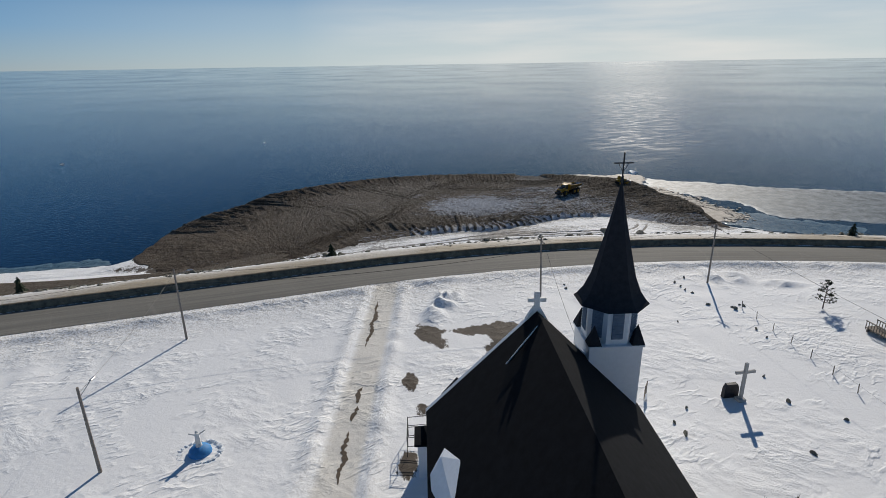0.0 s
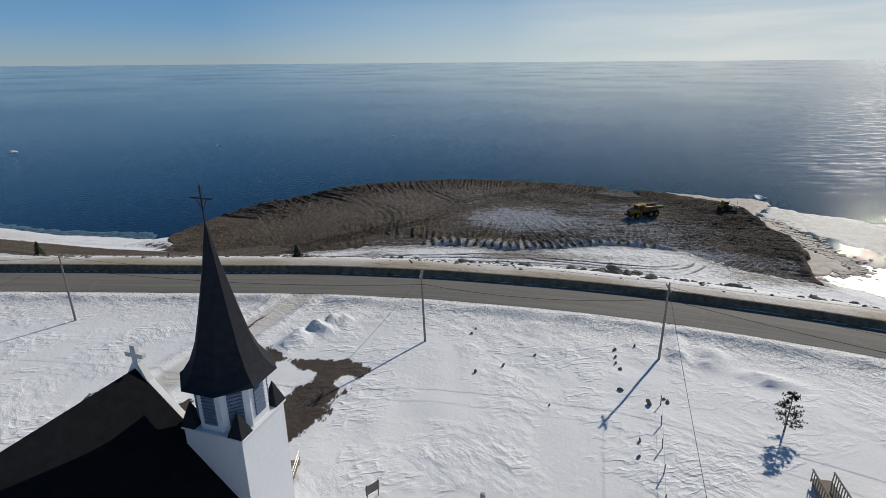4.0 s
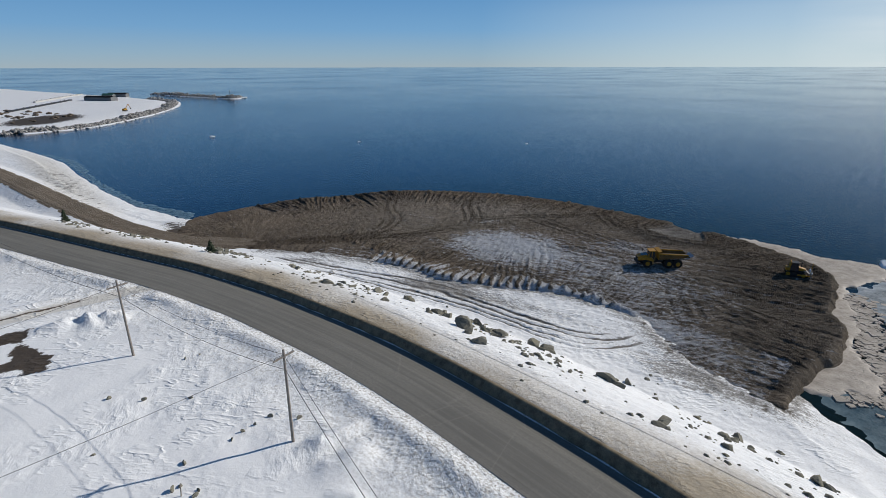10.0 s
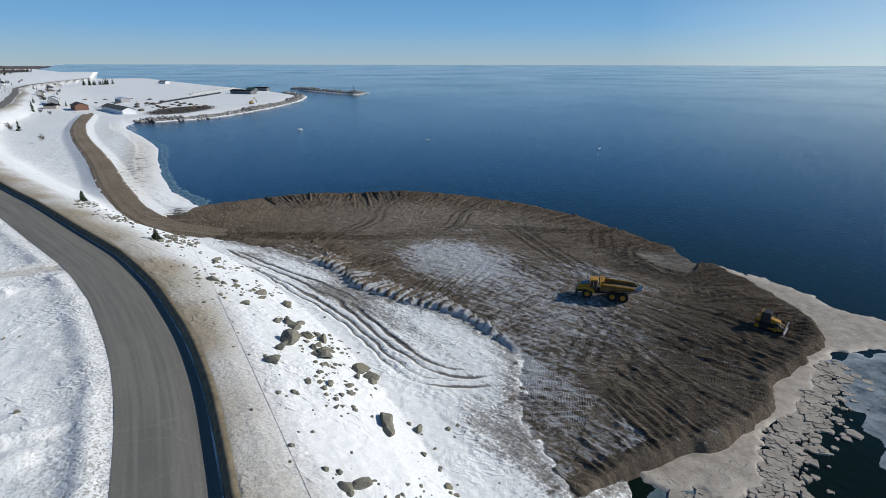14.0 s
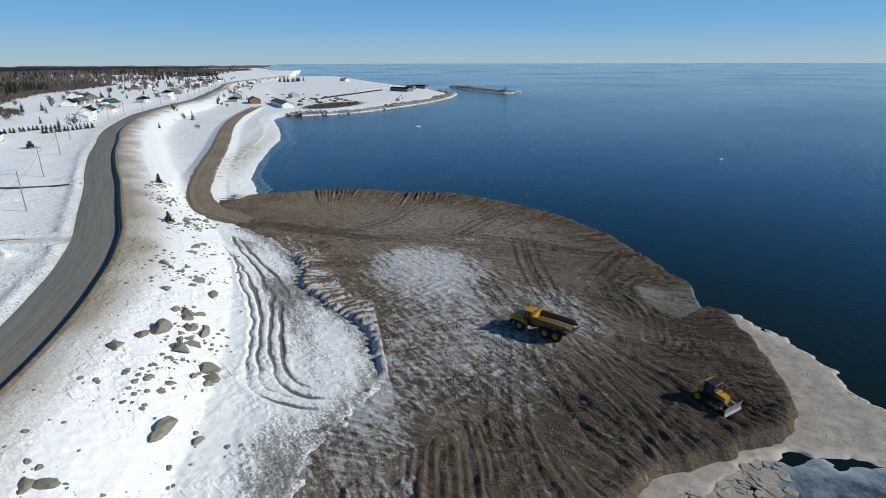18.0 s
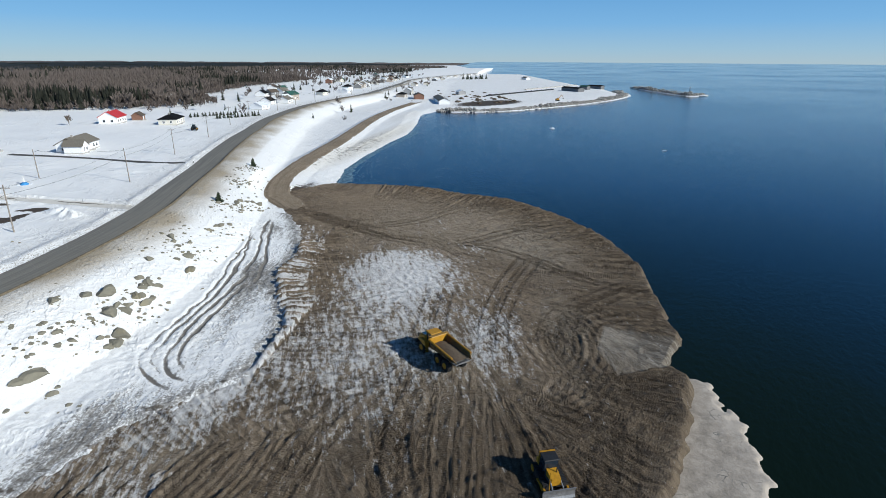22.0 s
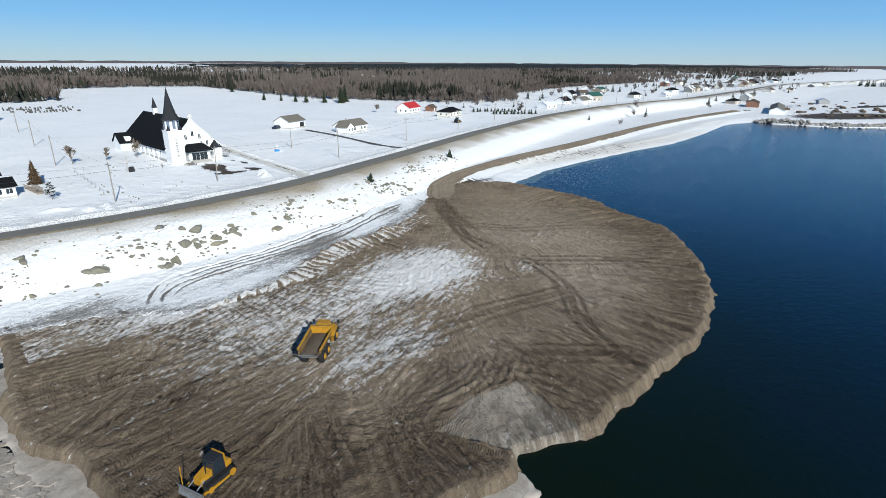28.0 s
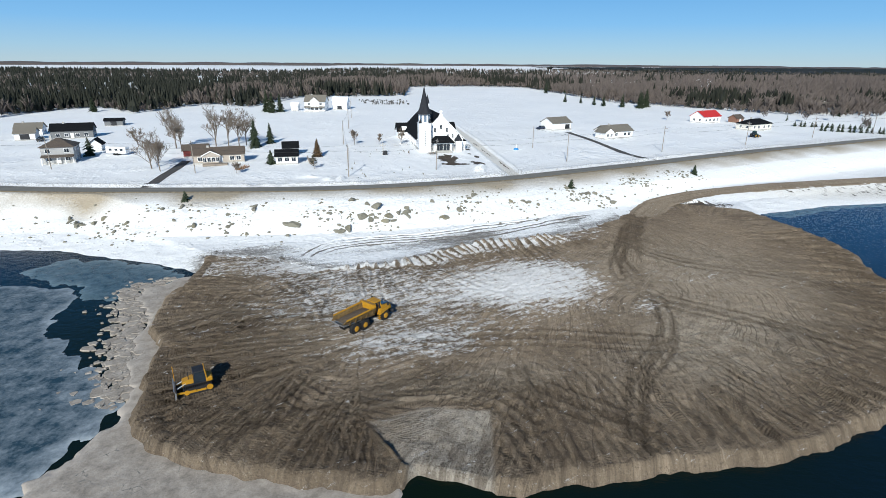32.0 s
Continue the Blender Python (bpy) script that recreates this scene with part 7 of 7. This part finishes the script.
v, f = [], []
low = bmesh.new()
bmesh.ops.create_icosphere(low, subdivisions=1, radius=1)
lv, lf = [p.co.copy() for p in low.verts], [tuple(q.index for q in p.verts) for p in low.faces]
low.free()
px, py, pr = [], [], []
for i in range(1700):
    x = rg.uniform(-66, 130)
    n, at = across_road(x)
    s = rg.gauss(18, 4) if x > -25 else rg.gauss(16, 2.5)
    if rg.random() > 0.15 + 0.85 * float(grain(x, s * 1.5, 7, 71) > 0.1):
        continue
    q = at + n * s
    px.append(q[0])
    py.append(q[1])
    pr.append(rg.choice((0.08, 0.1, 0.14, 0.2, 0.28, 0.4)))
for x, y, r, z in zip(px, py, pr, ground_z(np.array(px), np.array(py))):
    k = len(v)
    v += [(x + c.x * r * rg.uniform(0.6, 1.5), y + c.y * r * rg.uniform(0.6, 1.3), z + c.z * r * rg.uniform(0.5, 0.9)) for c in lv]
    f += [tuple(k + j for j in t) for t in lf]
tagged(mesh_part("scattered_stones", v, f, ROCK, None), "scattered small stones in the embankment snow", "stones", kind="stuff")

# rock armour of the harbour mole and its island
v, f = [], []
base = [(p.co.copy()) for p in stones[0].vertices]
rock_faces = [tuple(p.vertices) for p in stones[0].polygons]
rg = random.Random(44)
mole = spline([(-356, 104), (-367, 146), (-408, 183), (-467, 225), (-525, 259), (-590, 287), (-640, 300), (-700, 300)], 2.0)
isle = spline([(-850, 352), (-760, 362), (-690, 372), (-640, 382), (-668, 402)], 2.0)
for line, count, wide in ((mole, 2300, 5.0), (isle, 900, 5.0)):
    for i in range(count):
        p = line[rg.randrange(len(line))]
        q = rg.uniform(-1, 1)
        x, y, r, k = p[0] + q * wide, p[1] + rg.uniform(-1, 1) * wide, rg.uniform(0.7, 1.7), len(v)
        z = 0.2 + (2.6 if line is mole else 4.5) * (1 - abs(q)) * rg.uniform(0.2, 1) * (0.6 + 0.6 * float(grain(x, y, 18, 66) > 0))
        v += [(x + c.x * r * 1.2 * rg.uniform(0.7, 1.2), y + c.y * r * rg.uniform(0.7, 1.2), z + c.z * r * 0.7) for c in lv]
        f += [tuple(k + j for j in t) for t in lf]
tagged(mesh_part("rock_armour", v, f, ARMOUR, None), "grey rock armour heaped along the harbour mole", "rocks", kind="stuff")
d = np.gradient(mole, axis=0)
side = np.stack([d[:, 1], -d[:, 0]], 1) / np.linalg.norm(d, axis=1)[:, None]
ragged("mole_ice_foot", list(map(tuple, (mole + side * 3.0)[4:-6:6])) + list(map(tuple, (mole + side * 8.5)[4:-6:6][::-1])), 0.5, 1.2, BERG_ICE, 1.5, 97, "white frozen ice foot along the harbour mole", "ice")
ragged("island_ice_foot", [(-855, 346), (-760, 353), (-690, 362), (-640, 371), (-628, 384), (-660, 410), (-700, 385), (-780, 370), (-850, 362)], 0.6, 1.5, BERG_ICE, 2.0, 98, "white frozen ice foot round the rock island", "ice")
lt = thing("harbour_beacon", "small dark harbour beacon on the rock island", "beacon", pose(-652, 384, 2))
part("mast", tube((0, 0, 0), (0, 0, 7), 0.5, 0.3, 10), DARKMETAL, lt)
part("lantern", tube((0, 0, 7), (0, 0, 8.4), 0.9, n=10), STEEL, lt)
v, f = [], []
for i in range(70):
    x, y, r, k = rg.uniform(-640, -430), rg.uniform(40, 130), rg.uniform(0.8, 2.4), len(v)
    y = y - (x + 430) * 0.02
    z = 1.2 + rg.uniform(0, 1.2)
    if rg.random() < 0.5:
        x, y = rg.uniform(-560, -420), rg.uniform(105, 165)
    v += [(x + c.x * r * 1.6, y + c.y * r * 1.3, z + c.z * r * 0.6) for c in lv]
    f += [tuple(k + j for j in t) for t in lf]
tagged(mesh_part("gravel_heaps", v, f, LOAD, None), "brown gravel heaps at the harbour works", "heaps", kind="stuff")

for label, a, b in (("long dark timber quay wall in the harbour", (-545, 130), (-720, 215)), ("low concrete quay edge along the harbour snow", (-700, 175), (-880, 262))):
    d = Vector((b[0] - a[0], b[1] - a[1], 0))
    qw = thing("quay_wall", label, "quay", pose((a[0] + b[0]) / 2, (a[1] + b[1]) / 2, 1.0, 0, 0, math.degrees(math.atan2(d.y, d.x))))
    part("wall", box(-d.length / 2, d.length / 2, -1.2, 1.2, -0.5, 2.0, bevel=0.1), DARKMETAL if "timber" in label else CONCRETE, qw)
    for i in range(12):
        u = -d.length / 2 + (i + 0.5) * d.length / 12
        part("bollard", tube((u, 0, 2.0), (u, 0, 2.8), 0.3, 0.22, 8), DARKMETAL, qw)

# ---- utility poles and cables ----
def utility_pole(x, y, h, arm, turn, lean=0.0):
    p = thing("utility_pole", "weathered wooden utility pole" + (" with a crossarm" if arm else " with one bracket") + " standing in snow", "utility pole", pose(x, y, gz(x, y), lean, 0, turn), "utility poles along the road")
    part("shaft", tube((0, 0, -0.4), (0, 0, h), 0.15, 0.1, 9), POLEWOOD, p)
    if arm:
        a = part("crossarm", box(-1.15, 1.15, -0.06, 0.06, h - 0.75, h - 0.6), POLEWOOD, p)
        for u in (-1.0, -0.4, 0.4, 1.0):
            part("insulator", tube((u, 0, h - 0.6), (u, 0, h - 0.42), 0.05, 0.03, 7), STEEL, a)
        part("brace", tube((-0.6, 0.07, h - 0.68), (0, 0.1, h - 1.3), 0.02, n=5), STEEL, a)
        part("brace", tube((0.6, 0.07, h - 0.68), (0, 0.1, h - 1.3), 0.02, n=5), STEEL, a)
    else:
        part("lamp_arm", tube((0, 0, h - 0.9), (0, 1.6, h - 0.35), 0.035, n=6), STEEL, p)
        part("lamp_head", box(-0.12, 0.12, 1.5, 2.1, h - 0.42, h - 0.28, bevel=0.04), STEEL, p)
    return (x, y, gz(x, y) + h - 0.5)


def cable(a, b, sag=0.6, r=0.018):
    n = 14
    a, b = Vector(a), Vector(b)
    side = (b - a).cross(Vector((0, 0, 1))).normalized() * r
    v, f = [], []
    for i in range(n + 1):
        u = i / n
        p = a.lerp(b, u) - Vector((0, 0, sag * 4 * u * (1 - u)))
        v += [tuple(p + side), tuple(p + Vector((0, 0, r))), tuple(p - side), tuple(p - Vector((0, 0, r)))]
    for i in range(n):
        f += [(4 * i + k, 4 * i + (k + 1) % 4, 4 * i + 4 + (k + 1) % 4, 4 * i + 4 + k) for k in range(4)]
    f += [(3, 2, 1, 0), (4 * n, 4 * n + 1, 4 * n + 2, 4 * n + 3)]
    tagged(mesh_part("overhead_cable", v, f, WIRE, None), "black overhead cable slung between utility poles", "cable", "overhead cables")


line = [(230, 18, 1), (180, 38, 1), (131, 54, 0), (86, 66.5, 1), (40.7, 76.6, 1), (13.7, 71, 1), (-33.3, 61, 0), (-78, 45.5, 1), (-125, 31, 1), (-170, 17, 1), (-215, 5, 1)]
x = -260
while x > -900:
    line.append((x, float(np.interp(x, ROAD[:, 0], ROAD[:, 1])) - 9, 1))
    x -= 46
tops = []
for (x, y, arm), nx in zip(line, line[1:] + line[-1:]):
    turn = math.degrees(math.atan2(nx[1] - y, nx[0] - x)) + 90 if nx[:2] != (x, y) else 90
    tops.append(utility_pole(x, y, 9.6, arm, turn, 2.0 if x > 0 and x < 20 else 0))
for a, b in zip(tops[:-1], tops[1:]):
    if a[0] > -420:
        cable(a, b, 0.8)
        cable((a[0], a[1], a[2] - 1.5), (b[0], b[1], b[2] - 1.5), 0.9, 0.026)
side = [utility_pole(-29.3, 36.2, 8.2, 0, 0), utility_pole(42.5, 24, 9, 1, 90), utility_pole(40.5, -20, 9, 1, 90), utility_pole(39, -62, 9, 1, 90)]
cable(side[0], tops[6], 0.5)
cable(tops[4], side[1], 0.8)
cable(side[1], side[2], 0.8)
cable(side[2], side[3], 0.8)
cable(tops[5], (12.5, 41.5, 14), 0.8)
cable(tops[2], (88, 52, 10.5), 0.5)

# ---- driveways ----
GRAVEL = plain("wet_dark_gravel", (0.085, 0.08, 0.075), 0.8, var=0.4, scale=1.2)
for label, pts, hw in (("wet dark driveway to the mobile home", [(94.4, 82.5), (94, 70), (93.6, 58), (93.7, 46.5)], 1.5), ("ploughed dark driveway to the garage and bungalow", [(-66.5, 60), (-62.3, 51), (-61.5, 35), (-61, 15), (-59.6, -4)], 1.4)):
    ob = strip("driveway", spline(pts, 2.5), [-hw, 0, hw], GRAVEL, 0.05)
    tagged(ob, label, "driveway", kind="structure")

rg = random.Random(3)
for y0, y1, x0, x1 in ((58, 72, -10.0, -9.9), (46, 49, -9.3, -9.2), (43, 45.5, -9.3, -9.2), (34.5, 41.5, -9.1, -9.4), (22, 31, -9.0, -9.2)):
    v, f, n = [], [], int((y1 - y0) / 0.3)
    for i in range(n + 1):
        u = i / n
        w = (0.06 + 0.32 * rg.random()) * math.sin(math.pi * min(1, max(0.05, u))) ** 0.5
        x, y = x0 + (x1 - x0) * u + 0.25 * float(grain(0.0, y0 + u * (y1 - y0), 1.5, 77)), y0 + u * (y1 - y0)
        v += [(x - w, y, gz(x - w, y) + 0.03), (x + w * rg.uniform(0.5, 1.2), y, gz(x + w, y) + 0.03)]
    f = [(2 * i, 2 * i + 1, 2 * i + 3, 2 * i + 2) for i in range(n)]
    ob = mesh_part("mud_rut", v, f, LOAD, None)
    tagged(ob, "thawed muddy rut in the packed lane", "track", kind="structure")

# ---- the churchyard ----
st = solo("statue", hull([(-0.25, -0.2, 1.0), (0.25, -0.2, 1.0), (-0.25, 0.2, 1.0), (0.25, 0.2, 1.0), (-0.2, -0.14, 2.3), (0.2, -0.14, 2.3), (-0.2, 0.14, 2.3), (0.2, 0.14, 2.3)]), STATUE, "white statue with outstretched arms on a blue mound", "statue", m=pose(-22.0, 38.6, gz(-22, 38.6), 0, 0, 200) @ Matrix.Diagonal((0.85, 0.85, 0.85, 1)))
bm = bmesh.new()
bm.from_mesh(st.data)
bmesh.ops.create_icosphere(bm, subdivisions=2, radius=0.16, matrix=pose(0, 0, 2.5))
for s in (-1, 1):
    tube((s * 0.15, 0, 2.15), (s * 0.8, -0.1, 2.45), 0.09, 0.06, 7, bm)
tube((0, 0, 0.5), (0, 0, 1.05), 0.4, 0.3, 10, bm)
bm.to_mesh(st.data)
bm.free()
bm = bmesh.new()
bmesh.ops.create_uvsphere(bm, u_segments=16, v_segments=8, radius=1, matrix=pose(0, 0, 0) @ Matrix.Diagonal((1.0, 1.0, 0.75, 1)))
solo("statue_mound", bm, BLUE, "blue painted round mound under the statue", "plinth", m=pose(-22.0, 38.6, gz(-22, 38.6)), smooth=True)
bm = bmesh.new()
for i in range(24):
    a = 6.283 * i / 24
    b = lump(0.34, 900 + i, 0.3, 1)
    b.transform(pose(1.8 * math.cos(a), 1.5 * math.sin(a), 0.05))
    me = bpy.data.meshes.new("piece")
    b.to_mesh(me)
    b.free()
    bm.from_mesh(me)
    bpy.data.meshes.remove(me)
solo("snow_ring", bm, BERG, "ring of shovelled snow round the statue", "snow", kind="stuff", m=pose(-22.0, 38.6, gz(-22, 38.6)))

cr = thing("wayside_cross", "tall pale wooden cross beside a dark stone", "cross", pose(28.6, 44.6, gz(28.6, 44.6), 0, 0, 8))
part("upright", box(-0.16, 0.16, -0.13, 0.13, -0.3, 4.2, bevel=0.03), CONCRETE, cr)
part("crossbar", box(-1.05, 1.05, -0.11, 0.11, 3.05, 3.35, bevel=0.03), CONCRETE, cr)
part("base", box(-0.4, 0.4, -0.4, 0.4, -0.3, 0.3, bevel=0.06), CONCRETE, cr)
solo("memorial_stone", hull([(-0.8, -0.25, -0.3), (0.8, -0.25, -0.3), (-0.8, 0.25, -0.3), (0.8, 0.25, -0.3), (-0.75, -0.2, 1.1), (0.75, -0.2, 1.1), (-0.55, -0.2, 1.5), (0.55, -0.2, 1.5), (-0.55, 0.2, 1.5), (0.55, 0.2, 1.5), (-0.75, 0.2, 1.1), (0.75, 0.2, 1.1)]), DARKMETAL, "dark rounded stone beside the cross", "stone", m=pose(27.9, 45.3, gz(27.9, 45.3), 0, 0, 8))
ld = thing("wooden_landing", "weathered wooden stair landing with grey pipe rails", "steps", pose(11.2, 45.2, gz(11.2, 45.2), 0, 0, 22))
for i in range(9):
    part("plank", box(-1.5, 1.5, -1.2 + i * 0.27, -0.96 + i * 0.27, 0.42, 0.5), WOODPLANK, ld)
for x0 in (-1.4, 1.4):
    for y0 in (-1.1, 1.1):
        part("post", box(x0 - 0.06, x0 + 0.06, y0 - 0.06, y0 + 0.06, -0.4, 0.42), WOODPLANK, ld)
for x0 in (-1.5, -0.5, 0.5, 1.5):
    rl = tube((x0, -1.2, 0.5), (x0, -1.2, 1.5), 0.03, n=6)
    tube((x0, -1.2, 1.45), (x0, 1.2, 1.45), 0.03, n=6, bm=rl)
    tube((x0, -1.2, 1.0), (x0, 1.2, 1.0), 0.025, n=6, bm=rl)
    tube((x0, 1.2, 0.2), (x0, 1.2, 1.5), 0.03, n=6, bm=rl)
    part("rail", rl, STEEL, ld)
sg = thing("notice_board", "dark notice board on two posts in snow", "sign", pose(19.6, 45.6, gz(19.6, 45.6), 0, 0, 60))
part("board", box(-0.6, 0.6, -0.04, 0.04, 0.6, 1.4, bevel=0.02), WOODPLANK, sg)
for s in (-0.5, 0.5):
    part("post", tube((s, 0, -0.3), (s, 0, 1.5), 0.05, n=6), WOODPLANK, sg)
rg = random.Random(8)
for i, (x, y) in enumerate(((22.8, 43.5), (20.7, 41.2), (21, 39.5), (33.3, 48.8), (38.8, 57.6), (38.8, 59.9), (39.5, 67), (41, 67.9), (18.5, 76.9), (21.6, 66.3), (18.4, 75.2), (35.7, 76.9), (36.1, 74), (38, 78.8), (39.6, 66.3), (41.4, 67.4), (30.3, 62.9), (36.8, 68.3), (35.9, 75.2), (36.6, 72.6), (33, 44), (38, 36), (36.4, 41), (24, 69), (27, 72.5), (30.5, 36.5))):
    r = rg.uniform(0.22, 0.42)
    ob = new("boulder", stones[(i * 2) % 9])
    ob.matrix_basis = pose(x, y, gz(x, y) + 0.1, rg.uniform(-15, 15), 0, rg.uniform(0, 360)) @ Matrix.Diagonal((r, r * 0.7, r * 1.7, 1))
    tagged(ob, "dark stone poking out of the churchyard snow", "stone", "stones in the churchyard")
fe = thing("wire_fence", "leaning wooden fence posts with wire in snow", "fence", pose(0, 0, 0))
pts = [(40.7, 38.2 + 3.55 * i) for i in range(9)]
for i, (x, y) in enumerate(pts):
    z = gz(x, y)
    part("post", tube((x, y, z - 0.2), (x + rg.uniform(-0.15, 0.15), y + rg.uniform(-0.2, 0.2), z + 1.1), 0.05, n=6), POLEWOOD, fe)
for (x, y), (u, w) in zip(pts[:-1], pts[1:]):
    part("wire", tube((x, y, gz(x, y) + 0.85), (u, w, gz(u, w) + 0.85), 0.012, n=4), STEEL, fe)
rp = thing("wooden_ramp", "weathered wooden ramp with slatted rails in snow", "ramp", pose(52.9, 54.8, gz(52.9, 54.8), 0, 0, 98))
part("deck", box(-4.2, 4.2, -0.75, 0.75, 0.35, 0.45), WOODPLANK, rp)
for s in (-0.75, 0.75):
    part("rail", box(-4.2, 4.2, s - 0.05, s + 0.05, 1.25, 1.35), WOODPLANK, rp)
    for i in range(24):
        u = -4.1 + i * 8.2 / 23
        part("slat", box(u - 0.04, u + 0.04, s - 0.025, s + 0.025, 0.2, 1.25), WOODPLANK, rp)
for u in (-4, -1.3, 1.3, 4):
    part("leg", box(u - 0.07, u + 0.07, -0.6, 0.6, -0.5, 0.35), WOODPLANK, rp)
# graves at the wood's edge
rg = random.Random(12)
GRAVESTONE = plain("dark_grave_granite", (0.07, 0.068, 0.066), 0.6, var=0.4)
marker = bpy.data.meshes.new("gravestone")
b = hull([(-0.35, -0.1, -0.2), (0.35, -0.1, -0.2), (-0.35, 0.1, -0.2), (0.35, 0.1, -0.2), (-0.35, -0.1, 0.8), (0.35, -0.1, 0.8), (-0.35, 0.1, 0.8), (0.35, 0.1, 0.8), (0, -0.1, 1.0), (0, 0.1, 1.0)])
b.to_mesh(marker)
b.free()
marker.materials.append(GRAVESTONE)
for i in range(90):
    x, y = rg.uniform(-4, 30), rg.choice((-172, -166, -160, -154, -148, -142)) + rg.uniform(-1, 1)
    x -= (y + 150) * 0.2
    ob = new("gravestone", marker)
    ob.matrix_basis = pose(x, y, gz(x, y), 0, 0, rg.uniform(-8, 8))
    tagged(ob, "grey gravestone standing in the snow", "gravestone", "graves in the cemetery")
